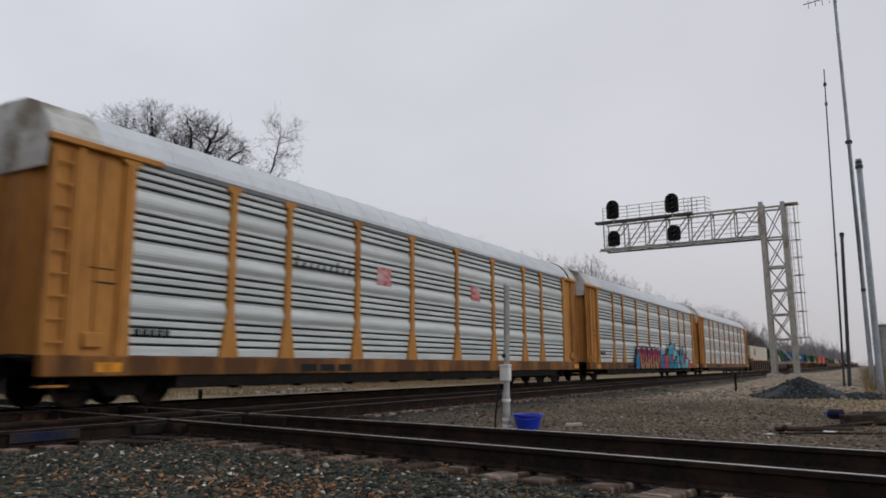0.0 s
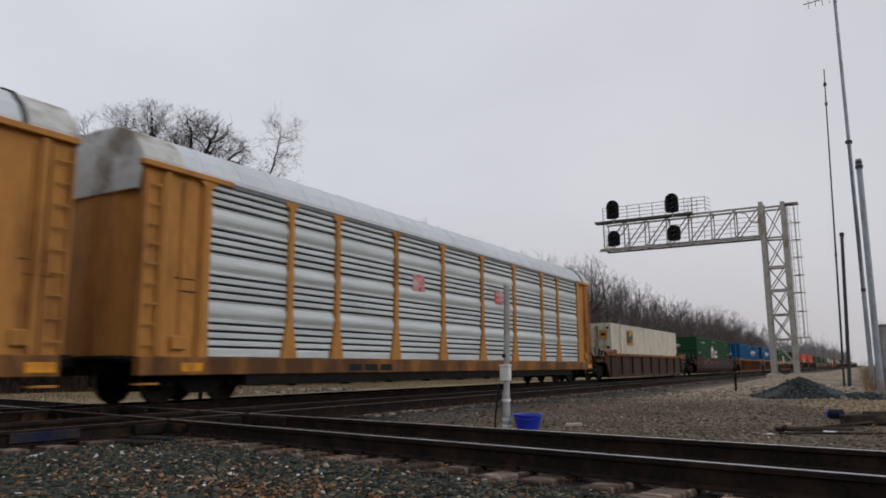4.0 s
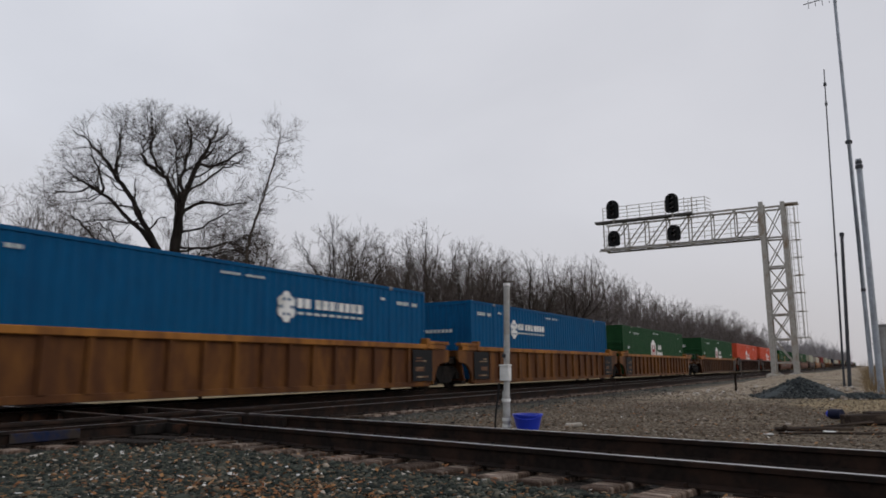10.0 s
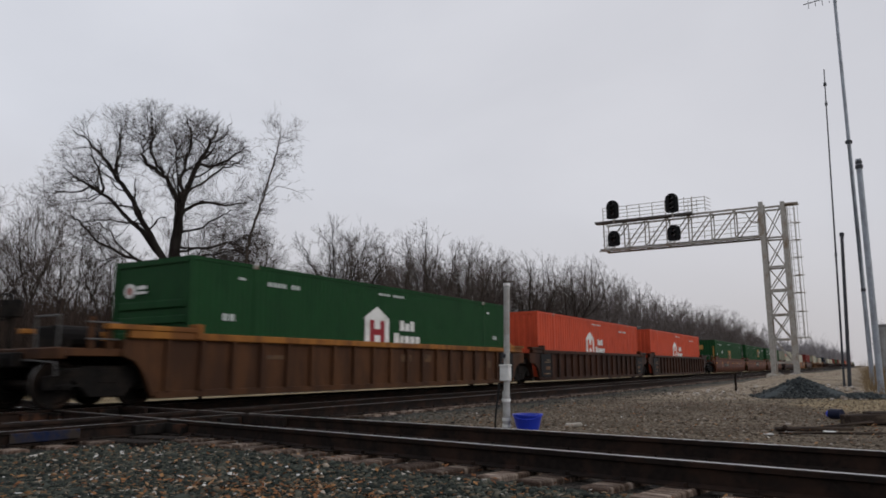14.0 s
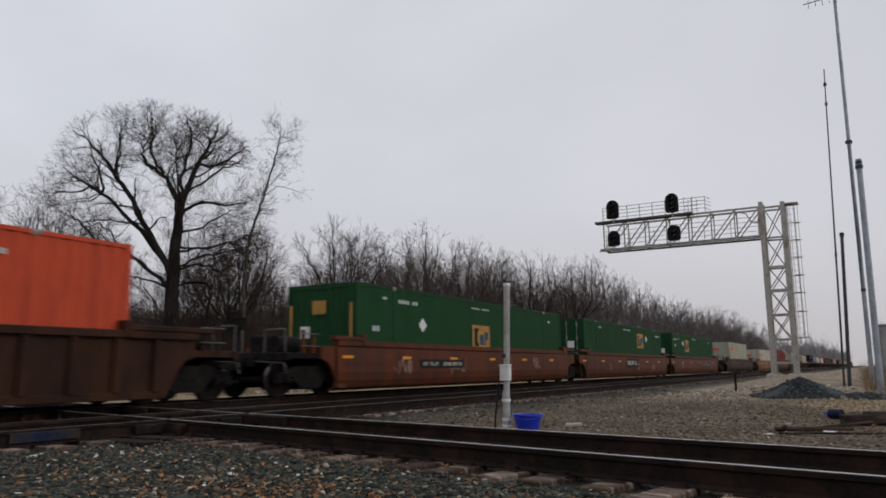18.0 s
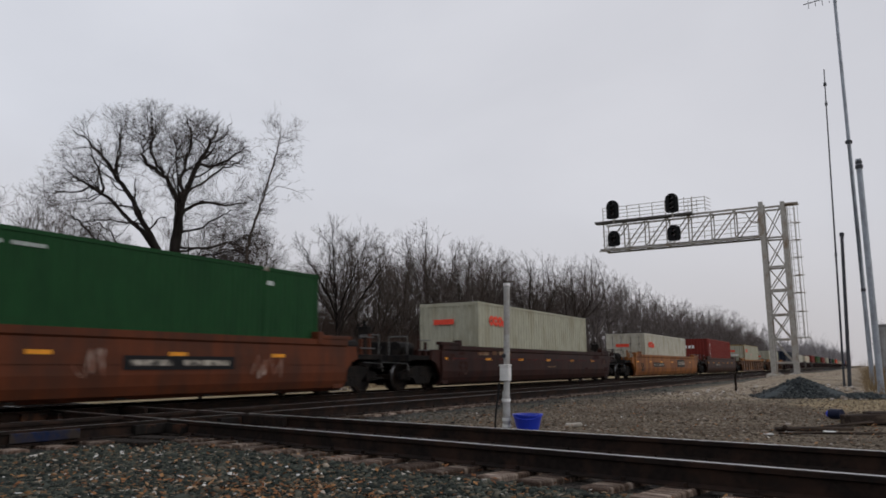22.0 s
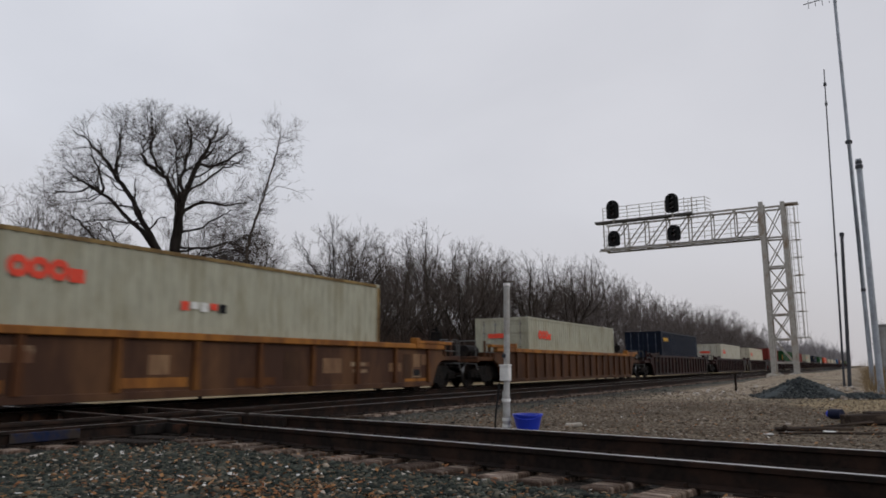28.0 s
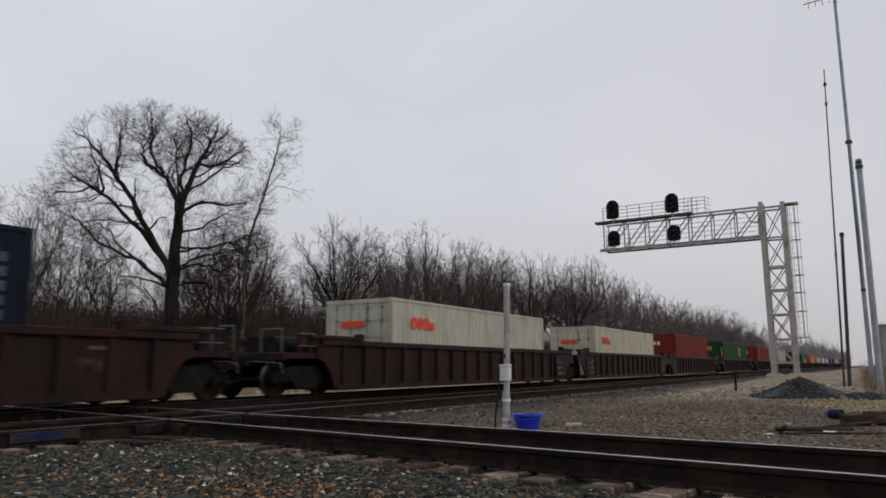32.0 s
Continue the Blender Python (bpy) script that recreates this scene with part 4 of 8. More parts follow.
timber(14.75, -0.75, 0.0, 2.6, 0.24, 0.17, -52)
timber(14.45, -0.45, 0.01, 2.5, 0.22, 0.16, -47, label="old split railway tie in a pile of scrap")
timber(14.7, -0.72, 0.16, 2.3, 0.20, 0.05, -50, 4)
timber(12.6, 0.85, 0.0, 1.1, 0.15, 0.06, -66, label="weathered plank lying on the gravel")
timber(12.9, 0.45, 0.05, 1.0, 0.05, 0.04, -50, 0, -4, "bent dark steel bar among scrap")
timber(12.35, 1.25, 0.02, 0.9, 0.06, 0.05, 10, 0, 8, "splintered stick among scrap")
timber(12.0, 0.2, 0.0, 2.2, 0.04, 0.03, -72, label="long thin branch lying on the gravel")
for x, y, l, a in ((11.85, 1.05, 0.26, -55), (12.2, 0.62, 0.16, -75), (11.5, 1.35, 0.14, 20)):
    solid("board_scrap", box(B(), -l / 2, l / 2, -0.05, 0.05, 0, 0.025, 0.006), M["post_cap"], "pale scrap of broken board lying on gravel", "scrap", "board scraps", at=pose(x, y, gz(x, y) + 0.01, 3, 2, a))
drum = thing("canister", "small dark plastic canister with a bright blue cap beside the timbers", "canister", at=pose(14.2, 0.60, gz(14.2, 0.60) + 0.17, 0, 90, 60))
part("body", rod(B(), (0, 0, -0.10), (0, 0, 0.10), 0.085, 18), material("canister_blue", (0.008, 0.011, 0.030), 0.45, 0, 8, 0.2, bump=0.0), drum)
part("cap", rod(B(), (0, 0, 0.10), (0, 0, 0.15), 0.055, 14), M["tub_blue"], drum)
bm = B()
pr_ = [(-0.22, 0.02), (-0.18, 0.08), (-0.05, 0.13), (0.10, 0.12), (0.20, 0.07), (0.23, 0.01), (0.1, 0.0), (-0.1, 0.0)]
prism(bm, pr_, -0.10, 0.10)
bmesh.ops.bevel(bm, geom=list(bm.edges), offset=0.02, segments=2, affect="EDGES")
solid("sack", bm, material("sack_cloth", (0.14, 0.11, 0.05), 0.95, 0, 30, 0.3, bump=0.3), "dusty olive sack lying behind the canister", "sack", at=pose(14.5, 0.42, gz(14.5, 0.42) + 0.0, 0, 0, 20))

stake = thing("marker_stake", "small dark stake in the tan ground beyond the tracks", "post", at=pose(18.33, 20.28, gz(18.33, 20.28)))
part("stake", box(B(), -0.05, 0.05, -0.05, 0.05, -0.1, 0.36), M["rail_side"], stake)
stones("rubble", M["pale_stones"], "pale broken rubble lying beyond the far track", scatter(260, 23.5, 29.5, 21.6, 24.2, lambda x, y, u: u < 0.9, 71), 0.12, 72)


# ---- bare winter trees
class Twigs:
    """Tapered tubes gathered into one mesh."""

    def __init__(self):
        self.v, self.f = [], []

    def tube(self, pts, radii, sides):
        k0 = len(self.v)
        n = len(pts)
        for i, p in enumerate(pts):
            d = pts[min(i + 1, n - 1)] - pts[max(i - 1, 0)]
            d.normalize()
            u = d.cross(Vector((0.31, 0.77, 0.55)))
            u.normalize()
            w = d.cross(u)
            for s in range(sides):
                a = 2 * math.pi * s / sides
                q = p + (u * math.cos(a) + w * math.sin(a)) * radii[i]
                self.v.append((q.x, q.y, q.z))
        for i in range(n - 1):
            for s in range(sides):
                a, b = k0 + i * sides + s, k0 + i * sides + (s + 1) % sides
                self.f.append((a, b, b + sides, a + sides))

    def mesh(self, name, mat):
        me = bpy.data.meshes.new(name)
        me.from_pydata(self.v, [], self.f)
        me.materials.append(mat)
        return me


def wander(r, start, way, length, steps, bend, lift):
    pts, d = [start.copy()], way.normalized()
    for _ in range(steps):
        d = (d + Vector((r.gauss(0, bend), r.gauss(0, bend), r.gauss(0, bend) + lift))).normalized()
        pts.append(pts[-1] + d * (length / steps))
    return pts


def grow(r, wood, fine, pts, r0, r1, level, spec):
    """A limb along pts, then its side branches, down to the last twigs."""
    n = len(pts)
    radii = [r0 + (r1 - r0) * i / (n - 1) for i in range(n)]
    (wood if level <= spec["wood"] else fine).tube(pts, radii, 7 if level == 0 else 5 if level == 1 else 3)
    if level >= spec["depth"]:
        return
    length = sum((b - a).length for a, b in zip(pts, pts[1:]))
    count = max(2, int(length * spec["dense"][level] * r.uniform(0.85, 1.15)))
    for c in range(count):
        t = r.uniform(spec["from"][level], 1.0) * (n - 1)
        i = min(int(t), n - 2)
        p = pts[i].lerp(pts[i + 1], t - i)
        d = (pts[i + 1] - pts[i]).normalized()
        side = d.cross(Vector((r.gauss(0, 1), r.gauss(0, 1), r.gauss(0, 1)))).normalized()
        ang = r.uniform(*spec["angle"])
        way = d * math.cos(ang) + side * math.sin(ang)
        if "out" in spec:
            way += (p - Vector(spec["heart"])).normalized() * spec["out"] * (1 + level)
        ln = spec["len"][level] * r.uniform(0.55, 1.25) * (1.15 - 0.5 * t / (n - 1))
        if "hull" in spec:
            hx_, hy_, hz_, ra, rb, rc = spec["hull"]
            for _ in range(3):
                q = p + way.normalized() * ln
                if ((q.x - hx_) / ra) ** 2 + ((q.y - hy_) / rb) ** 2 + ((q.z - hz_) / rc) ** 2 > 1:
                    ln *= 0.72
            if ln < 0.45 * spec["len"][level] and r.random() < 0.6:
                continue
        rr = max(spec["min_r"], radii[i] * spec["thin"])
        grow(r, wood, fine, wander(r, p, way, ln, spec["steps"][level], spec["bend"], spec["lift"]), rr, max(spec["min_r"] * 0.7, rr * 0.35), level + 1, spec)


def make_tree(name, label, limbs, spec, seed, bark="bark", twig="twig", stem=None):
    r = random.Random(seed)
    wood, fine = Twigs(), Twigs()
    if stem:
        n = len(stem[0])
        wood.tube(stem[0], [stem[1] + (stem[2] - stem[1]) * i / (n - 1) + (0.16 * (1 - i / 3) if i < 3 else 0) for i in range(n)], 10)
    for pts, r0, r1, lvl in limbs:
        grow(r, wood, fine, [Vector(p) for p in pts], r0, r1, lvl, spec)
    t = thing(name, label, "tree")
    o = new("trunk", wood.mesh("trunk", M[bark]))
    o.parent = t
    o = new("crown", fine.mesh("crown", M[twig]))
    o.parent = t
    return t


def spline(pts, n=9, jitter=0.0, r=None):
    """A smooth line through a few points (Catmull-Rom)."""
    p = [Vector(q) for q in pts]
    p = [p[0] * 2 - p[1]] + p + [p[-1] * 2 - p[-2]]
    out = []
    for i in range(1, len(p) - 2):
        for k in range(4):
            t = k / 4
            a, b, c, d = p[i - 1], p[i], p[i + 1], p[i + 2]
            out.append(0.5 * ((2 * b) + (c - a) * t + (2 * a - 5 * b + 4 * c - d) * t * t + (3 * b - a - 3 * c + d) * t ** 3))
            if r and jitter:
                out[-1] += Vector((r.gauss(0, jitter), r.gauss(0, jitter), r.gauss(0, jitter)))
    out.append(p[-2])
    return out


rt = random.Random(11)
OAK = dict(depth=4, wood=1, dense=(2.5, 2.8, 3.5, 4.2), len=(2.5, 1.55, 0.95, 0.55), steps=(7, 6, 5, 4), bend=0.27, lift=0.0, out=0.14, angle=(0.4, 1.0), thin=0.40, min_r=0.0052, heart=(-1.2, 0, 7.5), hull=(-1.7, 0, 9.8, 7.0, 5.2, 6.0))
OAK["from"] = (0.22, 0.12, 0.1, 0.1)
oak_limbs = []


def limb(r0, r1, deep, *xz):
    """One oak limb: pairs of x (along the broad side) and height; it drifts to the depth given."""
    n = len(xz) // 2
    pts = [(xz[2 * i], deep[0] + (deep[1] - deep[0]) * i / (n - 1), xz[2 * i + 1]) for i in range(n)]
    pts[-1] = tuple(0.6 * a + 0.4 * b for a, b in zip(pts[-1], pts[-2]))
    oak_limbs.append((spline(pts, jitter=0.05, r=rt), r0 * 0.72, r1 * 0.8, 0))


trunk_line = spline([(-0.35, 0, -0.3), (-0.3, 0, 3.2), (-0.3, 0, 6.2), (-0.2, 0, 8.6), (0.0, 0, 10.4)], jitter=0.015, r=rt)
limb(0.24, 0.04, (0, 0.9), 0.0, 10.2, 0.4, 11.6, 0.9, 12.9, 1.4, 14.0, 1.7, 15.4)
limb(0.20, 0.03, (0, -0.8), -0.15, 9.9, -0.9, 11.4, -2.1, 12.3, -2.0, 13.0, -1.3, 14.6)
limb(0.12, 0.025, (-0.3, -1.6), -1.0, 11.5, -1.5, 12.6, -1.35, 13.9, -1.6, 15.5)
limb(0.17, 0.03, (0, -0.9), -0.05, 10.0, 0.0, 11.4, 0.4, 12.8, 0.5, 14.0, 0.0, 15.4)
limb(0.27, 0.03, (0, -1.0), -0.4, 6.2, -1.6, 8.2, -2.9, 10.6, -3.6, 11.7, -4.7, 13.1, -6.6, 14.5)
limb(0.12, 0.025, (-0.7, 0.2), -3.4, 11.5, -3.45, 12.6, -3.55, 14.0, -3.9, 15.5)
limb(0.20, 0.03, (0, 1.2), -0.9, 7.0, -2.8, 9.0, -4.9, 10.9, -6.3, 11.7, -7.8, 12.9)
limb(0.11, 0.025, (0.9, 1.6), -4.8, 10.9, -5.2, 12.1, -5.8, 13.2, -6.2, 14.3)
limb(0.09, 0.025, (0.9, 0.2), -5.4, 11.1, -6.5, 10.8, -8.1, 11.1)
limb(0.15, 0.03, (0, -1.6), -0.5, 5.5, -2.2, 6.8, -3.8, 7.6, -5.0, 8.8, -5.8, 9.7)
limb(0.15, 0.03, (0, 0.8), 0.0, 9.5, 0.9, 10.1, 2.3, 10.0, 4.0, 10.3)
limb(0.13, 0.025, (0.4, -0.5), 0.7, 12.3, 1.8, 12.2, 2.9, 12.7, 4.2, 13.3)
limb(0.10, 0.025, (0, -1.2), -0.1, 8.3, 1.2, 8.6, 2.4, 9.1, 3.5, 9.6)
limb(0.10, 0.025, (0, 1.6), -0.1, 7.3, 1.7, 7.7, 2.9, 8.2, 4.0, 8.8)
limb(0.09, 0.025, (0, -0.5), -0.2, 6.5, 1.5, 7.1, 3.2, 7.3, 4.6, 7.7)
limb(0.12, 0.025, (0, -3.4), -0.2, 8.0, 0.2, 10.0, 0.4, 12.0, 0.6, 13.2)
limb(0.12, 0.025, (0, 3.4), -0.2, 8.4, -0.8, 10.4, -1.4, 12.2, -1.8, 13.4)
limb(0.10, 0.022, (0.4, 0.2), 0.9, 12.6, 1.6, 13.4, 2.2, 14.2, 2.7, 15.0)
limb(0.10, 0.025, (0, 3.0), 0.2, 10.6, 1.2, 11.8, 2.2, 12.8, 2.8, 14.0)
limb(0.10, 0.02, (0, -0.8), -0.1, 7.6, 1.2, 7.4, 2.6, 7.7, 3.9, 7.3)
limb(0.10, 0.02, (0, 0.6), -0.1, 6.3, 1.0, 6.6, 2.2, 6.3, 3.4, 6.9, 4.4, 6.6)
limb(0.09, 0.02, (0, -1.2), -0.1, 5.4, 1.1, 5.6, 2.3, 5.2, 3.2, 5.6)
limb(0.09, 0.02, (0.2, -0.5), -1.9, 6.6, -3.0, 7.4, -4.0, 8.6, -5.2, 9.2)
limb(0.09, 0.02, (0.0, 0.9), -0.6, 5.4, -2.0, 5.9, -3.3, 6.1, -4.6, 6.9)
FACE = math.degrees(HEAD) - 90
oak = make_tree("oak_tree", "large bare oak with a forked dark trunk and wide fine-twigged crown", oak_limbs, OAK, 7, stem=(trunk_line, 0.45, 0.20))
oak.matrix_basis = pose(27.13, 32.06, gz(27, 32), 0, 0, FACE)

BIRCH = dict(depth=4, wood=0, dense=(2.4, 2.8, 3.4, 3.6), len=(1.7, 1.0, 0.6, 0.35), steps=(6, 4, 3, 3), bend=0.18, lift=0.02, angle=(0.45, 1.1), thin=0.30, min_r=0.005)
BIRCH["from"] = (0.42, 0.15, 0.1, 0.1)
birch_limbs = [(spline([(-0.15, 0, -0.3), (-0.10, 0, 3.0), (-0.10, 0, 6.2), (0.10, 0.1, 8.4), (0.60, 0.1, 9.9), (0.98, 0, 11.4), (1.30, 0, 12.6), (1.52, 0, 13.7), (1.64, 0, 14.3)], jitter=0.03, r=rt), 0.105, 0.018, 0)]
birch_limbs.append((spline([(0.75, 0.1, 10.4), (1.4, 0.0, 10.9), (2.1, -0.2, 10.8), (2.7, -0.2, 10.6)], jitter=0.03, r=rt), 0.028, 0.010, 1))
birch = make_tree("birch_tree", "slender leaning grey-barked tree with thin bare branches", birch_limbs, BIRCH, 9, "thin_bark", "twig")
birch.matrix_basis = pose(28.95, 28.82, gz(29, 29), 0, 0, FACE)

# the wood behind the line: a few kinds, each set out many times
WOODT = dict(depth=3, wood=1, dense=(2.1, 3.0, 3.8), len=(2.3, 1.35, 0.75), steps=(6, 5, 3), bend=0.17, lift=0.03, angle=(0.4, 1.0), thin=0.37, min_r=0.0074, out=0.10, heart=(0, 0, 5.0))
WOODT["from"] = (0.25, 0.12, 0.1)


def wood_tree(seed, h, spread, forks, far=False, slim=1.0, lone=False):
    """A forest tree: a short stem, leaders that fan out to a domed crown."""
    r = random.Random(seed)
    spec = dict(WOODT, hull=(0, 0, h * 0.60, spread * 1.12, spread * 1.12, h * 0.41), heart=(0, 0, h * 0.42))
    if far:
        spec["dense"] = (1.7, 2.4, 3.0)
    fork = h * r.uniform(0.36, 0.46)
    lean = Vector((r.gauss(0, 0.25), r.gauss(0, 0.25), 0))
    stem = spline([(0, 0, -0.4), lean * 0.4 + Vector((0, 0, fork * 0.5)), lean + Vector((0, 0, fork))], jitter=0.02, r=r)
    limbs = []
    for k in range(forks):
        a = k * 6.283 / forks + r.uniform(-0.45, 0.45)
        q = spread * (r.uniform(0.55, 1.0) if k else 0.15)
        side = Vector((math.cos(a), math.sin(a), 0)) * q
        z0 = fork * r.uniform(0.62, 0.98)
        z1 = h * (0.95 - 0.30 * (q / spread) ** 2) * r.uniform(0.93, 1.0)
        p0 = lean * (z0 / fork) + Vector((0, 0, z0))
        limbs.append((spline([p0, p0 + side * 0.34 + Vector((0, 0, (z1 - z0) * 0.36)), p0 + side * 0.72 + Vector((0, 0, (z1 - z0) * 0.70)), side + Vector((0, 0, z1))], jitter=0.06, r=r), r.uniform(0.075, 0.11) * slim, 0.018 * slim, 0))
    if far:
        t = make_tree("woodland_tree", "bare woodland tree far along the line, haze in its grey colour", limbs, spec, seed, "grey_bark", "grey_twig", stem=(stem, 0.17, 0.12))
    elif lone:
        t = make_tree("field_tree", "bare spreading tree with dark limbs standing before the wood", limbs, spec, seed, "bark", "twig", stem=(stem, 0.22, 0.16))
    else:
        t = make_tree("woodland_tree", "bare dark-limbed woodland tree with a domed crown of fine twigs", limbs, spec, seed, "wood_bark", "wood_twig", stem=(stem, 0.17 * slim, 0.12 * slim))
    t["group"] = "edge of the wood"
    return t, h


def wood_height(x, y):
    """The wood is low behind the oak and taller farther along the line."""
    return 1.08 * y / 31 * np.interp(x * 31 / y, (17, 20, 22, 27, 32, 34.3, 36.5, 39.6, 43, 48, 54, 64, 71, 80, 97, 113, 143, 179, 245), (8.4, 8.2, 7.4, 8.8, 8.8, 7.1, 8.0, 10.0, 9.0, 11.2, 12.0, 13.0, 12.3, 12.7, 15.0, 13.4, 12.6, 14.3, 14.2))


near_kinds = [wood_tree(31, 12.0, 3.3, 6), wood_tree(32, 13.0, 4.0, 7), wood_tree(33, 11.0, 3.7, 6), wood_tree(34, 12.5, 3.0, 5), wood_tree(35, 12.0, 4.2, 8)]
slim_kinds = [wood_tree(41, 12.0, 2.8, 4, slim=0.62), wood_tree(42, 12.5, 3.2, 4, slim=0.58)]
# the far kinds carry painted haze in their paler greys
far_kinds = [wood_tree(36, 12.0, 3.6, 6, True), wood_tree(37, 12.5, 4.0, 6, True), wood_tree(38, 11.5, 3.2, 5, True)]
rw = random.Random(3)
places = []
for row, x0, gap, grow_ in ((32.5, 45.0, 4.2, 0.020), (37.0, 20.0, 4.4, 0.020), (43.0, 13.0, 4.4, 0.022), (50.0, 8.0, 4.4, 0.024)):
    x = x0
    while x < 300:
        y = row + rw.uniform(-2, 2)
        if x / y > 1.0 or rw.random() < 0.62:
            places.append((x + rw.uniform(-1.4, 1.4), y, rw.uniform(0.66, 1.05) ** 0.7))
        x += gap + grow_ * x
places += [(30.6, 33.8, 1.0), (33.0, 33.6, 1.0), (31.6, 36.2, 1.0), (34.6, 36.4, 1.0), (29.4, 36.0, 1.0), (33.6, 35.0, 0.9), (18.6, 34.0, 1.0), (21.0, 35.2, 1.0), (23.2, 36.5, 0.95), (25.4, 35.6, 0.95)]
used = set()
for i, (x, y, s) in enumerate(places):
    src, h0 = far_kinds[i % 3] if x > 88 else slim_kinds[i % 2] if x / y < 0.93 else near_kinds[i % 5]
    s *= float(wood_height(x, y)) / h0
    m = pose(x, y, gz(x, y), 0, 0, rw.uniform(0, 360)) @ Matrix.Diagonal((s, s, s, 1))
    if src not in used:
        used.add(src)
        src.matrix_basis = m
    else:
        c = copy_thing(src, m)
        c.matrix_basis = m
lone, h0 = wood_tree(40, 12.0, 3.9, 6, lone=True)
lone.matrix_basis = pose(41.4, 32.3, gz(41.4, 32.3), 0, 0, 130) @ Matrix.Diagonal((1.04, 1.04, 1.0, 1))
m = pose(74.0, -1.25, gz(74, -1.25), 0, 0, 40) @ Matrix.Diagonal((0.42, 0.42, 0.42, 1))
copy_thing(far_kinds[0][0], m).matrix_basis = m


def brush(name, label, x0, x1, y0, y1, n, h, seed, mat, width=0.022, lean=0.35, forks=0):
    """Thin upright stems, each a three-sided spike with forks spikes at its side, too many to count."""
    r = np.random.RandomState(seed)
    x, y = r.uniform(x0, x1, n), r.uniform(y0, y1, n)
    foot = np.stack([x, y, ground_z(x, y) - 0.05], -1)
    hh = h * r.uniform(0.35, 1.15, n)
    tip = foot + np.stack([r.normal(0, lean, n) * hh, r.normal(0, lean, n) * hh, hh], -1)
    feet, tips, wide = [foot], [tip], [np.full(n, width)]
    for k in range(forks):
        t = r.uniform(0.3, 0.85, n)[:, None]
        p = foot + (tip - foot) * t
        ln = (hh * r.uniform(0.25, 0.5, n))[:, None]
        d = r.normal(0, 0.55, (n, 3)) + np.array([0, 0, 0.75])
        feet.append(p)
        tips.append(p + d * ln)
        wide.append(np.full(n, width * 0.5))
    foot, tip, wide = np.concatenate(feet), np.concatenate(tips), np.concatenate(wide)
    n = len(foot)
    a = r.uniform(0, 6.28, n)
    vs = []
    for k in range(3):
        b = a + 2.094 * k
        vs.append(foot + np.stack([wide * np.cos(b), wide * np.sin(b), np.zeros(n)], -1))
    vs.append(tip)
    v = np.stack(vs, 1).reshape(-1, 3)
    k = np.arange(n) * 4
    f = np.concatenate([np.stack([k, k + 1, k + 3], -1), np.stack([k + 1, k + 2, k + 3], -1), np.stack([k + 2, k, k + 3], -1)])
    me = bpy.data.meshes.new(name)
    me.from_pydata(v.tolist(), [], f.tolist())
    me.materials.append(mat)
    return tagged(new(name, me), label, "undergrowth", kind="stuff")


brush("undergrowth", "tangled brown leafless brush along the edge of the wood", 34, 110, 29.5, 46, 14000, 3.7, 41, M["brush"], 0.024, 0.34, 3)
brush("undergrowth", "thin leafless brush round the oak", 6, 36, 32, 46, 14000, 4.1, 51, M["brush"], 0.023, 0.32, 3)
brush("undergrowth", "tangled leafless brush farther along the wood, greyed for haze", 95, 420, 28, 60, 9000, 5.5, 42, M["far_brush"], 0.055, 0.25, 3)
brush("far_woods", "dense bare far woods in a dim mass, greyed for haze", 75, 420, 48, 80, 9000, 9.0, 43, M["far_brush"], 0.06, 0.2, 3)
brush("far_woods", "low bare thicket behind the oak", -30, 50, 46, 62, 16000, 6.4, 49, M["brush"], 0.034, 0.26, 4)
brush("far_woods", "bare thicket deep in the wood", 50, 95, 44, 62, 7500, 7.0, 50, M["brush"], 0.042, 0.26, 4)
brush("far_woods", "bare woods low on the horizon, coloured pale for haze", 420, 1100, 24, 120, 9000, 14, 44, M["distant_wood"], 0.35, 0.14, 4)
brush("dry_grass", "dry tan grass beyond the tracks", -14, 60, 22, 29, 12000, 0.30, 45, M["dry_grass"], 0.012, 0.5)
brush("dry_grass", "dry tan weeds and brush by the poles", 27, 60, -7, 0.3, 9000, 0.85, 46, M["dry_grass"], 0.011, 0.40, 1)
brush("dry_grass", "low dry tan grass tufts on open ground", 18, 26, -2.6, 1.2, 4000, 0.10, 47, M["dry_grass"], 0.010, 0.6)
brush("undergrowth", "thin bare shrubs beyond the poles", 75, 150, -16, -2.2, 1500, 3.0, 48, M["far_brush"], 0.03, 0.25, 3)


# ---- the train
WR = 0.46
AXLES = []          # turning wheelsets, keyed at the end


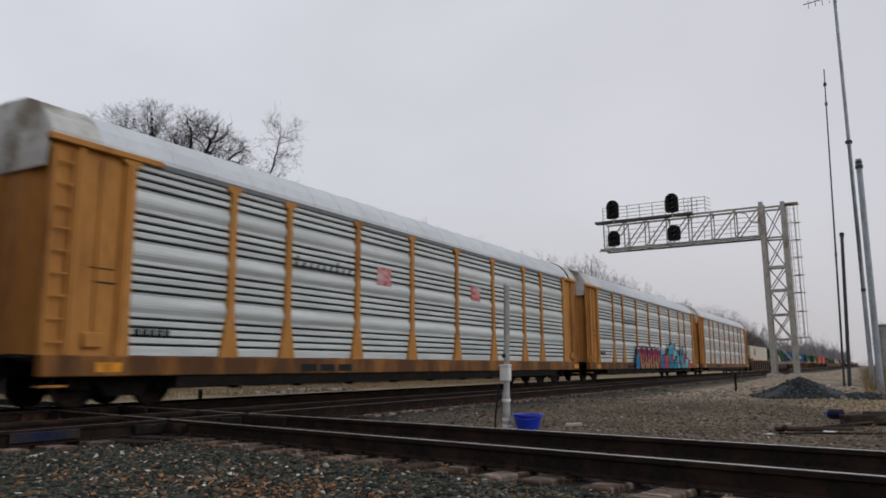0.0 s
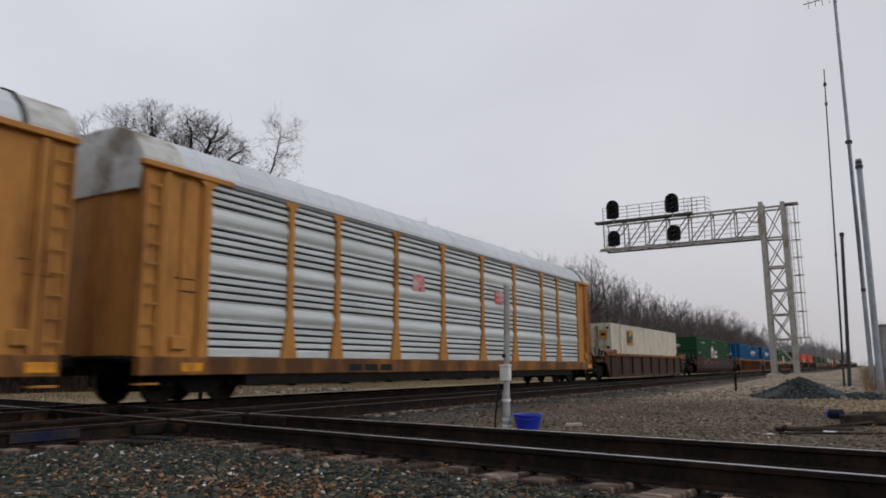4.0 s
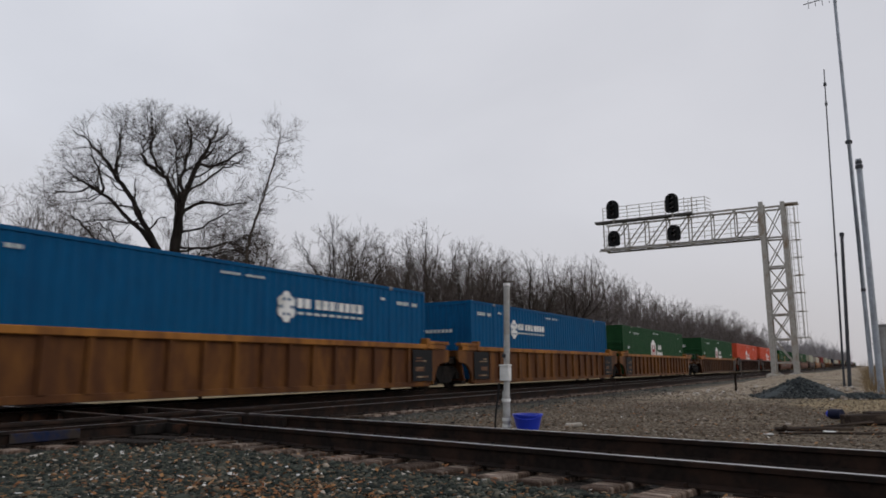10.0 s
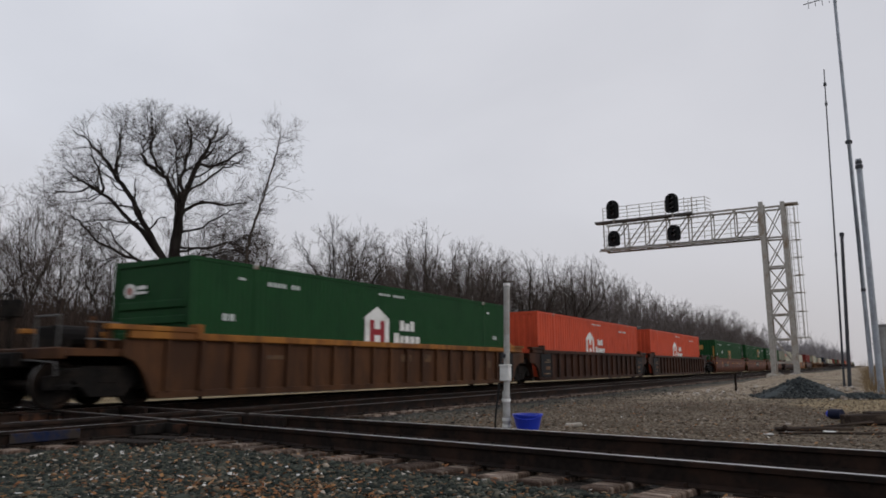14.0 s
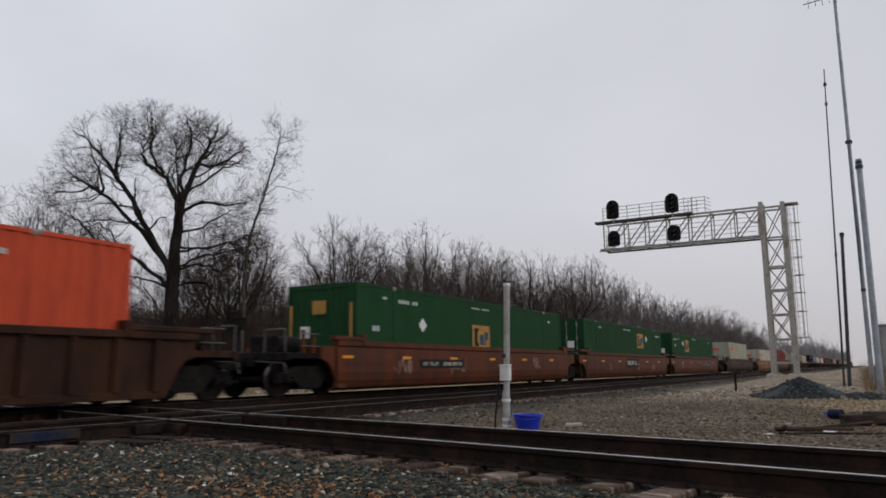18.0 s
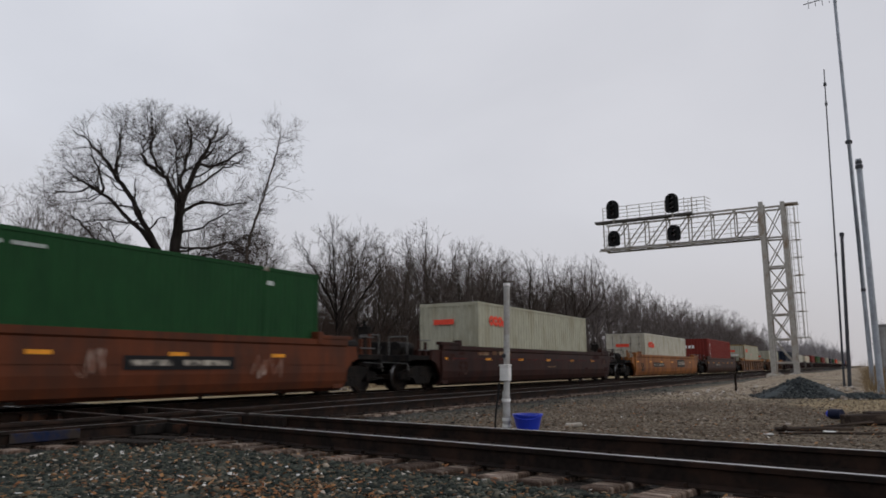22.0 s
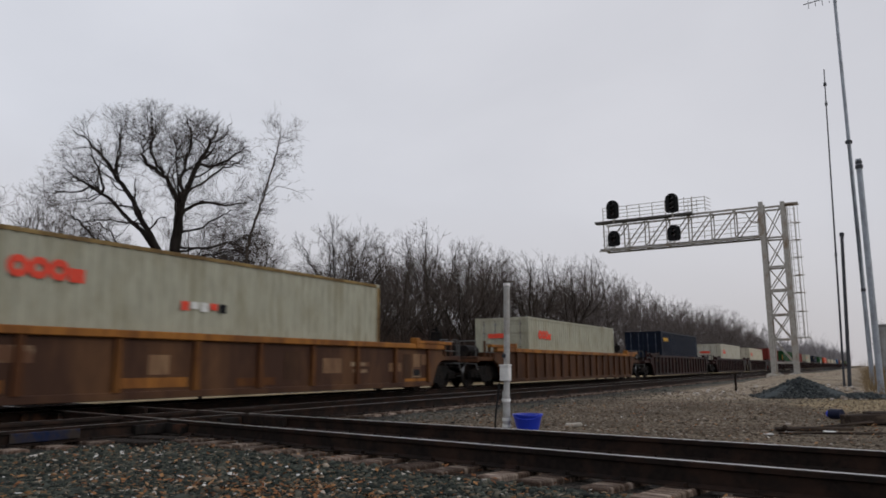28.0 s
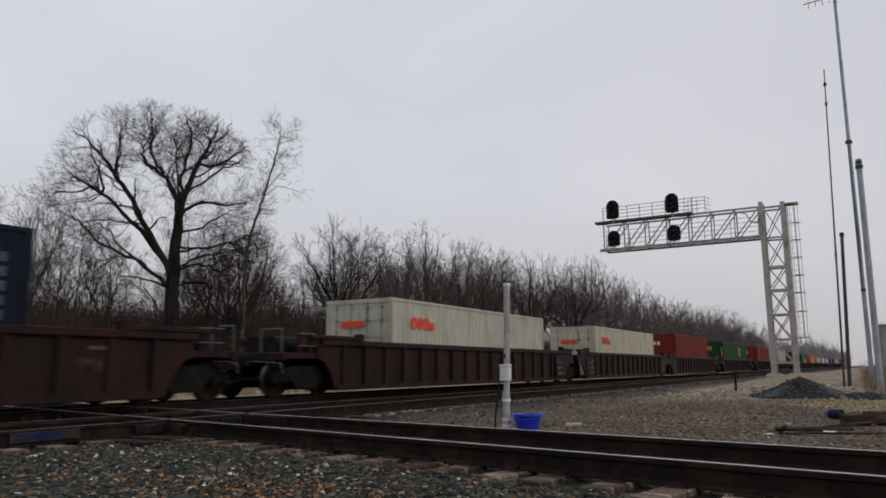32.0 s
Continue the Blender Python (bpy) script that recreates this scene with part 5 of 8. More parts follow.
def wheelset_mesh():
    bm = B()
    for s in (-1, 1):
        prof = [(0.04, 0.0), (0.14, 0.09), (0.16, 0.02), (0.36, 0.045), (0.37, 0.0), (0.445, 0.0), (0.475, 0.02), (0.475, 0.04), (0.455, 0.055), (WR, 0.13), (0.43, 0.14), (0.38, 0.14), (0.36, 0.09), (0.16, 0.07), (0.13, 0.13), (0.04, 0.13)]
        seg_ = 24
        rings_ = [[bm.verts.new((r * math.cos(2 * math.pi * k / seg_), s * (0.68 + y), r * math.sin(2 * math.pi * k / seg_))) for k in range(seg_)] for r, y in prof]
        for i, (a, b) in enumerate(zip(rings_, rings_[1:])):
            for k in range(seg_):
                f = bm.faces.new((a[k], a[(k + 1) % seg_], b[(k + 1) % seg_], b[k]))
                f.material_index = 1 if i == 8 else 0
        # bolted axle cap, so that the turning shows
        for k in range(3):
            a = 2 * math.pi * k / 3
            rod(bm, (0.06 * math.cos(a), s * 1.06, 0.06 * math.sin(a)), (0.06 * math.cos(a), s * 1.10, 0.06 * math.sin(a)), 0.02, 6)
    rod(bm, (0, -1.06, 0), (0, 1.06, 0), 0.085, 12)
    return mesh_from(bm, "wheelset", M["wheel"], M["wheel_tread"])


WHEELSET = wheelset_mesh()


def truck_mesh():
    bm = B()
    out = [(-1.25, 0.36), (-1.25, 0.60), (-0.95, 0.66), (-0.55, 0.80), (0.55, 0.80), (0.95, 0.66), (1.25, 0.60), (1.25, 0.36), (1.02, 0.36), (0.98, 0.55), (0.74, 0.56), (0.45, 0.30), (0.40, 0.22), (-0.40, 0.22), (-0.45, 0.30), (-0.74, 0.56), (-0.98, 0.55), (-1.02, 0.36)]
    for s in (-1, 1):
        prism(bm, out, s * 0.95, s * 1.10)
        for dx in (-0.22, 0, 0.22):
            rod(bm, (dx, s * 1.03, 0.30), (dx, s * 1.03, 0.56), 0.085, 10)
        for dx in (-0.89, 0.89):
            box(bm, dx - 0.14, dx + 0.14, s * 0.92, s * 1.13, 0.34, 0.60, 0.02)
    box(bm, -0.22, 0.22, -1.12, 1.12, 0.46, 0.76, 0.03)
    rod(bm, (0, 0, 0.72), (0, 0, 0.86), 0.2, 16)
    for dx in (-0.45, 0.45):
        bar(bm, (dx, -0.85, 0.33), (dx, 0.85, 0.33), 0.08, 0.12)
        for s in (-1, 1):
            box(bm, dx - 0.05, dx + 0.05, s * 0.62, s * 0.85, 0.24, 0.52)
    return mesh_from(bm, "truck", M["underframe"])


TRUCK = truck_mesh()


def truck(parent, x):
    t = new("truck", TRUCK)
    t.parent = parent
    t.matrix_basis = pose(x, 0, 0)
    for dx in (-0.89, 0.89):
        w = new("wheelset", WHEELSET)
        w.parent = t
        w.matrix_basis = pose(dx, 0, WR)
    return t


def coupler(parent, x, e, z=0.88):
    bm = box(B(), min(x, x + e * 0.75), max(x, x + e * 0.75), -0.07, 0.07, z - 0.09, z + 0.09, 0.01)
    box(bm, min(x + e * 0.62, x + e * 0.86), max(x + e * 0.62, x + e * 0.86), -0.15, 0.15, z - 0.14, z + 0.14, 0.03)
    part("coupler", bm, M["underframe"], parent)
    bm = B()
    pts = [(x + e * (0.05 + 0.1 * k), 0.35 * (1 - k / 16), z - 0.12 - 0.32 * math.sin(math.pi * k / 8)) for k in range(9)]
    for a, b in zip(pts, pts[1:]):
        rod(bm, a, b, 0.028, 6)
    part("brake_hose", bm, M["hose"], parent)


def plate(parent, name, mat, x0, x1, z0, z1, y, label="", t=0.006):
    return part(name, box(B(), x0, x1, y - t, y, z0, z1), mat, parent, label)


def annulus(bm, cx, cz, r0, r1, y0, y1, n=20):
    """A flat ring standing in the x-z plane."""
    rings_ = [[bm.verts.new((cx + r * math.cos(2 * math.pi * k / n), y, cz + r * math.sin(2 * math.pi * k / n))) for k in range(n)] for r, y in ((r0, y0), (r1, y0), (r1, y1), (r0, y1))]
    for a, b in zip(rings_, rings_[1:] + rings_[:1]):
        for k in range(n):
            bm.faces.new((a[k], a[(k + 1) % n], b[(k + 1) % n], b[k]))
    return bm


def well_car(style, colour, chord, front, rear, hw, ribs, label, marks=""):
    """A well car unit about its centre; front is towards -x. Ends are 'end' (coupler) or 'joint' (a truck shared with the next unit)."""
    w = thing("well_car", label, "rail wagon", "well cars of the train")
    mc, mt = M[colour], M[chord]
    # the sides stop short of a joint, where they arch over the shared truck
    xl, xr = -hw + (0 if front == "end" else 0.75), hw - (0 if rear == "end" else 0.75)
    for s in (-1, 1):
        if style == "ribbed":
            part("side_sheet", box(B(), xl, xr, min(s * 1.36, s * 1.385), max(s * 1.36, s * 1.385), 0.2, 1.36), mc, w)
            bm = box(B(), -hw - (0.62 if front == "end" else 0.1), hw + (0.62 if rear == "end" else 0.1), min(s * 1.32, s * 1.50), max(s * 1.32, s * 1.50), 1.335, 1.49, 0.015)
            part("top_chord", bm, mt, w)
            part("bottom_sill", box(B(), xl + 0.1, xr - 0.1, min(s * 1.2, s * 1.44), max(s * 1.2, s * 1.44), 0.14, 0.29, 0.012), mc, w)
            for k in range(ribs + 1):
                x = -hw + 0.35 + k * (2 * hw - 0.7) / ribs
                if not xl - 0.1 < x < xr + 0.1:
                    continue
                bm = B()
                prism(bm, [(x - 0.055, 1.335), (x + 0.055, 1.335), (x + 0.085, 0.285), (x - 0.085, 0.285)], s * 1.385, s * 1.475)
                part("rib", bm, M["well_orange"] if colour == "well_mixed" else mc, w)
        else:
            prof = [(1.32, 1.49), (1.50, 1.49), (1.50, 1.35), (1.455, 1.31), (1.47, 1.05), (1.475, 0.62), (1.44, 0.40), (1.36, 0.22), (1.20, 0.13), (1.15, 0.16), (1.30, 0.27), (1.37, 0.45), (1.38, 1.30), (1.32, 1.35)]
            bm = sweep_x(B(), [(s * y, z) for y, z in prof], xl - (0.1 if front == "end" else 0), xr + (0.1 if rear == "end" else 0))
            part("side_sheet", bm, mc, w)
            bm = bar(B(), (xl + 0.3, s * 1.478, 0.84), (xr - 0.3, s * 1.478, 0.84), 0.02, 0.03)
            part("seam", bm, mc, w)
            for k in range(6):
                x = -hw + 0.35 + k * (2 * hw - 0.9) / 5.7
                part("reflector", box(B(), x - 0.24, x + 0.24, min(s * 1.468, s * 1.484), max(s * 1.468, s * 1.484), 1.0, 1.08), M["reflector"], w, "worn orange reflector strip")
    # floor: cross beams and two stringers
    bm = box(B(), -hw, hw, -0.5, -0.38, 0.16, 0.28)
    box(bm, -hw, hw, 0.38, 0.5, 0.16, 0.28)
    for k in range(9):
        x = -hw + 0.3 + k * (2 * hw - 0.6) / 8
        box(bm, x - 0.12, x + 0.12, -1.3, 1.3, 0.15, 0.27)
    part("floor_frame", bm, M["underframe"], w)
    for e, kind in ((-1, front), (1, rear)):
        ext = 2.0 if kind == "end" else 0.35
        led = 1.1 if style == "ribbed" and kind == "end" else 0.25
        bm = B()
        o = [(hw - 0.4, 1.33), (hw + 0.62, 1.33), (hw + 0.70, 1.0), (hw + 0.62, 0.96), (hw + 0.42, 0.90), (hw + 0.22, 0.70), (hw + 0.08, 0.42), (hw - 0.02, 0.2), (hw - 0.4, 0.2)]
        if kind == "joint":
            o = [(hw - 0.77, 1.33), (hw + ext, 1.33), (hw + ext, 1.02), (hw + 0.3, 0.92), (hw - 0.15, 0.88), (hw - 0.42, 0.76), (hw - 0.62, 0.52), (hw - 0.70, 0.2), (hw - 0.77, 0.2)]
        bm.free()
        for s in (-1, 1):
            part("end_frame", prism(B(), [(e * x, z) for x, z in o], s * (1.30 if kind == "end" else 1.36), s * (1.40 if kind == "end" else 1.455)), mc, w)
        for s in (-1, 1):
            bm = box(B(), min(e * (hw - 1.15), e * (hw + led)), max(e * (hw - 1.15), e * (hw + led)), min(s * 1.30, s * 1.52), max(s * 1.30, s * 1.52), 1.495, 1.60, 0.012)
            box(bm, min(e * (hw - 1.2), e * (hw - 1.0)), max(e * (hw - 1.2), e * (hw - 1.0)), min(s * 1.28, s * 1.53), max(s * 1.28, s * 1.53), 1.36, 1.68, 0.012)
            part("guide_ledge", bm, mt, w)
        bm = B()
        prism(bm, [(e * (hw - 0.45), 0.22), (e * (hw - 0.38), 0.22), (e * (hw + 0.02), 1.34), (e * (hw - 0.05), 1.34)], -1.3, 1.3)
        part("bulkhead", bm, mc, w)
        part("deck", box(B(), min(e * (hw - 0.05), e * (hw + ext)), max(e * (hw - 0.05), e * (hw + ext)), -1.3, 1.3, 1.06, 1.12), M["underframe"], w)
        part("draft_sill", box(B(), min(e * (hw - 0.1), e * (hw + ext + 0.2)), max(e * (hw - 0.1), e * (hw + ext + 0.2)), -0.28, 0.28, 0.78, 1.06, 0.02), M["underframe"], w)
        if kind == "end":
            coupler(w, e * (hw + ext + 0.15), e)
            xe = lambda a, b: (min(e * (hw + a), e * (hw + b)), max(e * (hw + a), e * (hw + b)))
            part("end_sill", box(B(), *xe(ext - 0.16, ext), -1.35, 1.35, 0.92, 1.14, 0.02), mc if style == "ribbed" else M["underframe"], w)
            for s in (-1, 1):
                part("deck_edge", box(B(), *xe(0.66, ext - 0.16), min(s * 1.2, s * 1.32), max(s * 1.2, s * 1.32), 0.98, 1.13, 0.012), mc if style == "ribbed" else M["underframe"], w)
            bm = rod(B(), (e * (hw + 0.75), -0.55, 1.36), (e * (hw + 1.6), -0.55, 1.36), 0.22, 14)
            for a in (0.9, 1.45):
                box(bm, *xe(a - 0.04, a + 0.04), -0.8, -0.3, 1.1, 1.36)
            part("air_reservoir", bm, M["underframe"], w)
            bm = box(B(), *xe(0.35, 1.15), 0.1, 0.75, 1.1, 1.62, 0.03)
            rod(bm, (e * (hw + 0.5), 0.1, 1.35), (e * (hw + 0.5), -0.35, 1.35), 0.07, 8)
            part("brake_valve", bm, M["underframe"], w)
            for a in (0.95, 1.35):
                part("upright", box(B(), *xe(a - 0.04, a + 0.04), -1.36, -1.28, 1.12, 1.72 if a > 1 else 1.56), mc, w)
            bm = B()
            for y in (-1.25, -0.55):
                rod(bm, (e * (hw + ext - 0.05), y, 1.1), (e * (hw + ext - 0.05), y, 1.72), 0.02, 6)
            rod(bm, (e * (hw + ext - 0.05), -1.25, 1.72), (e * (hw + ext - 0.05), -0.55, 1.72), 0.02, 6)
            part("grab_rail", bm, M["grab_steel"], w)
            bm = B()
            for z in (1.30, 1.62):
                rod(bm, (e * (hw + 0.8), -1.40, z), (e * (hw + 1.5), -1.40, z), 0.016, 6)
            part("side_grab", bm, M["grab_steel"], w)
            part("uncoupling_lever", rod(rod(B(), (e * (hw + ext + 0.02), -1.3, 0.86), (e * (hw + ext + 0.02), -0.3, 0.92), 0.018, 6), (e * (hw + ext + 0.02), -1.3, 0.86), (e * (hw + ext + 0.02), -1.36, 0.62), 0.018, 6), M["grab_steel"], w)
            for k, z in enumerate((0.42, 0.72)):
                part("step", box(B(), min(e * (hw + ext - 0.42), e * (hw + ext - 0.05)), max(e * (hw + ext - 0.42), e * (hw + ext - 0.05)), -1.42, -1.22, z, z + 0.035), M["underframe"], w)
            if e < 0:
                bm = rod(B(), (e * (hw + ext - 0.15), 0.5, 1.1), (e * (hw + ext - 0.15), 0.5, 2.3), 0.05, 8)
                box(bm, e * (hw + ext - 0.15) - 0.12, e * (hw + ext - 0.15) + 0.12, 0.3, 0.7, 1.75, 2.1, 0.02)
                part("brake_stand", bm, M["underframe"], w)
                bm = annulus(B(), 0.5, 1.95, 0.24, 0.275, -0.016, 0.016)
                bmesh.ops.transform(bm, matrix=Matrix.Translation((e * (hw + ext), 0, 0)) @ Matrix(((0, 1, 0, 0), (1, 0, 0, 0), (0, 0, 1, 0), (0, 0, 0, 1))), verts=bm.verts)
                part("hand_wheel", bm, M["underframe"], w)
        else:
            for s in (-1, 1):
                part("side_bearing", box(B(), min(e * (hw + 0.15), e * (hw + 0.65)), max(e * (hw + 0.15), e * (hw + 0.65)), min(s * 0.7, s * 1.25), max(s * 0.7, s * 1.25), 0.86, 1.06, 0.02), M["underframe"], w)
                # the dark warning panel beside the joint
                if style == "smooth":
                    continue
                part("stencil_panel", box(B(), min(e * (hw - 2.0), e * (hw - 0.80)), max(e * (hw - 2.0), e * (hw - 0.80)), min(s * 1.478, s * 1.49), max(s * 1.478, s * 1.49), 0.31, 1.30), M["mark_black"], w, "black stencil panel")
                for z0_, z1_, i0, i1 in ((0.62, 0.76, 1.85, 1.35), (1.02, 1.06, 1.8, 1.5), (0.93, 0.97, 1.85, 1.2), (0.42, 0.47, 1.8, 1.1)):
                    part("lettering_bar", box(B(), min(e * (hw - i0), e * (hw - i1)), max(e * (hw - i0), e * (hw - i1)), min(s * 1.49, s * 1.494), max(s * 1.49, s * 1.494), z0_, z1_), M["mark_cream"], w, "faded unreadable lettering bar")
    tr_end = hw + 0.78
    if front == "end":
        truck(w, -tr_end)
    else:
        truck(w, -(hw + 0.66))
    if rear == "end":
        truck(w, tr_end)
    y = -1.478 if style == "smooth" else -1.478
    for m in marks.split():
        if m.startswith("nameplate"):
            x = float(m.split(":")[1]) - hw
            p = plate(w, "nameplate", M["mark_black"], x, x + 2.5, 0.68, 1.22, y - 0.006, "black plate with plain white blocks")
            for a, b in ((0.18, 0.85), (0.93, 1.6), (1.68, 2.34)):
                part("mark", box(B(), x + a, x + b, y - 0.018, y - 0.0125, 0.84, 1.08), M["mark_plate"], p)
        elif m.startswith("number"):
            x = float(m.split(":")[1]) - hw
            p = plate(w, "number_plate", M["mark_black"], x, x + 2.9, 0.72, 1.0, y - 0.006, "black plate with an unreadable white number bar")
            for a, b in ((0.15, 1.15), (1.45, 2.75)):
                part("mark", box(B(), x + a, x + b, y - 0.018, y - 0.0125, 0.80, 0.92), M["mark_plate"], p)
        elif m == "bars":
            for a, b, z, h in ((2.5, 3.4, 1.18, 0.12), (3.7, 4.1, 1.2, 0.2), (4.3, 5.4, 1.2, 0.17), (9.3, 10.2, 0.72, 0.05)):
                plate(w, "lettering_bar", M["mark_cream"], -hw + a, -hw + b, z, z + h, y - 0.004, "faded unreadable lettering bar")
            for a, b, z, h in ((0.25, 0.8, 0.95, 0.25), (1.0, 1.5, 1.18, 0.1), (2.2, 2.8, 0.5, 0.08), (15.6, 16.5, 1.12, 0.2), (16.9, 17.6, 0.86, 0.3), (17.3, 17.9, 0.5, 0.2), (14.2, 14.7, 0.62, 0.08)):
                plate(w, "worn_patch", M["worn"], -hw + a, -hw + b, z, z + h, y - 0.004, "worn pale patch", 0.003)
            for k in range(10):
                plate(w, "faded_stripe", M["faded_stripe"], -hw + 0.6 + 1.6 * k, -hw + 1.7 + 1.6 * k, 1.03, 1.06, y - 0.004, "faded red stripe")
        elif m in ("size_white", "size_black"):
            cu = bpy.data.curves.new("size_number", "FONT")
            cu.body, cu.size, cu.extrude, cu.align_x, cu.offset = "53", 0.66, 0.004, "CENTER", 0.012
            ob_ = bpy.data.objects.new("tmp_text", cu)
            scene.collection.objects.link(ob_)
            me = bpy.data.meshes.new_from_object(ob_.evaluated_get(bpy.context.evaluated_depsgraph_get()))
            bpy.data.objects.remove(ob_)
            me.materials.clear()
            me.materials.append(M["worn"] if m == "size_white" else M["mark_black"])
            o2 = new("size_number", me)
            o2.parent = w
            o2.matrix_basis = pose(-hw + 1.38, y - 0.008, 0.48, 90, 0, 0)
            tagged(o2, "stencilled number 53")
        elif m == "scrawl":
            r = random.Random(hw + len(label))
            for k in range(4):
                x, z = -hw + 2.5 + 3.6 * k + r.uniform(0, 1.5), r.uniform(0.7, 0.95)
                pts = [(x, z)]
                for j in range(9):
                    pts.append((pts[-1][0] + r.uniform(-0.05, 0.26), min(1.22, max(0.5, z + (0.24 if j % 2 else -0.20) + r.uniform(-0.08, 0.08)))))
                ribbon(w, y - 0.008, "chalk", pts, 0.022, "chalk_scrawl", "pale chalk scrawl")
        elif m == "faint":
            for a, b, z, h in ((2.9, 3.5, 0.9, 0.12), (7.0, 7.6, 0.88, 0.14), (9.4, 9.9, 0.95, 0.1), (11.6, 12.4, 0.5, 0.1), (16.0, 16.6, 0.7, 0.25)):
                plate(w, "worn_patch", M["worn"], -hw + a, -hw + b, z, z + h, -1.391, "worn pale patch", 0.004)
        elif m == "patches":
            for a, b, z, h, mt_ in ((0.6, 1.5, 0.50, 0.5, "patch_tan"), (2.5, 4.0, 0.34, 0.22, "well_chord"), (3.3, 4.5, 0.85, 0.3, "mark_cream"), (6.3, 7.9, 0.36, 0.2, "well_chord"), (6.9, 7.4, 0.62, 0.4, "patch_tan"), (9.3, 10.6, 0.34, 0.18, "well_orange"), (10.9, 11.5, 0.45, 0.7, "well_umber"), (12.4, 13.2, 0.6, 0.4, "patch_tan"), (13.6, 14.5, 0.78, 0.12, "mark_cream"), (13.7, 14.4, 0.60, 0.10, "mark_cream"), (15.5, 16.2, 0.62, 0.26, "patch_tan"), (16.3, 16.75, 0.40, 0.75, "well_umber"), (16.9, 17.3, 0.75, 0.42, "patch_tan"), (17.4, 17.75, 0.82, 0.34, "patch_tan"), (16.4, 17.7, 0.31, 0.09, "well_chord")):
                if a < 2 * hw - 0.2:
                    plate(w, "paint_patch", M[mt_], -hw + a, -hw + b, z, z + h, -1.391, "faded paint patch", 0.004)
            sign = plate(w, "sign_plate", M["mark_cream"], hw - 1.28, hw - 0.78, 0.44, 0.72, -1.397, "small white-edged black sign plate", 0.005)
            part("sign_face", box(B(), hw - 1.22, hw - 0.84, -1.4065, -1.4025, 0.48, 0.68), M["mark_black"], sign)
        elif m == "edge_marks":
            for k in range(7):
                plate(w, "reflector", M["mark_cream"], -hw + 1.0 + 2.55 * k, -hw + 1.42 + 2.55 * k, 1.10, 1.17, -1.391, "faded reflector strip", 0.004)
            for k in range(3):
                plate(w, "lettering_bar", M["mark_cream"], hw - 6.6 + 0.55 * k, hw - 6.15 + 0.55 * k, 1.38, 1.43, -1.503, "faded unreadable lettering bar", 0.003)
        elif m == "placards":
            for a, b, z, h in ((14.9, 15.5, 0.72, 0.26), (16.2, 16.6, 0.66, 0.22), (9.2, 9.8, 0.92, 0.22), (10.4, 11.0, 0.92, 0.24), (3.3, 3.9, 0.95, 0.10)):
                plate(w, "stencil_patch", M["dark_stencil"], -hw + a, -hw + b, z, z + h, -1.391, "dim grey stencil patch", 0.004)
    return w


M["mark_cream"] = material("mark_cream", (0.30, 0.23, 0.15), 0.7, 0, 7, 0.2, (0.12, 0.06, 0.035), 0.75, 2.5, 0.02)
M["mark_plate"] = material("mark_plate", (0.42, 0.38, 0.32), 0.7, 0, 9, 0.2, (0.05, 0.045, 0.04), 0.55, 5.0, 0.0)
M["grab_steel"] = material("grab_steel", (0.10, 0.098, 0.095), 0.5, 0.3, 12, 0.3, bump=0.0)
M["dark_stencil"] = material("dark_stencil", (0.060, 0.044, 0.034), 0.8, 0, 9, 0.3, (0.12, 0.07, 0.04), 0.7, 3.0, 0.0)
M["worn"] = material("worn", (0.085, 0.055, 0.045), 0.8, 0, 9, 0.3, (0.027, 0.010, 0.008), 0.75, 3.0, 0.0)
M["faded_stripe"] = material("faded_stripe", (0.14, 0.018, 0.016), 0.7, 0, 6, 0.2, (0.04, 0.014, 0.012), 0.6, 3.0, 0.0)
M["chalk"] = material("chalk", (0.42, 0.34, 0.29), 0.8, 0, 7, 0.2, (0.20, 0.09, 0.06), 0.6, 3.0, 0.0)


# ---- containers
def corrugated(x0, x1, y, z0, z1, pitch, depth, outward):
    """A sheet with vertical corrugations, thin and closed, standing in the x-z plane."""
    bm = B()
    n = max(2, int(round((x1 - x0) / pitch)))
    p = (x1 - x0) / n
    pts = [(x0, 0.0)]
    for k in range(n):
        a = x0 + k * p
        pts += [(a + p * 0.30, 0.0), (a + p * 0.45, depth), (a + p * 0.85, depth), (a + p * 1.0, 0.0)]
    lo = [bm.verts.new((x, y - outward * d, z0)) for x, d in pts]
    hi = [bm.verts.new((x, y - outward * d, z1)) for x, d in pts]
    for k in range(len(pts) - 1):
        bm.faces.new((lo[k], lo[k + 1], hi[k + 1], hi[k]))
    return bm


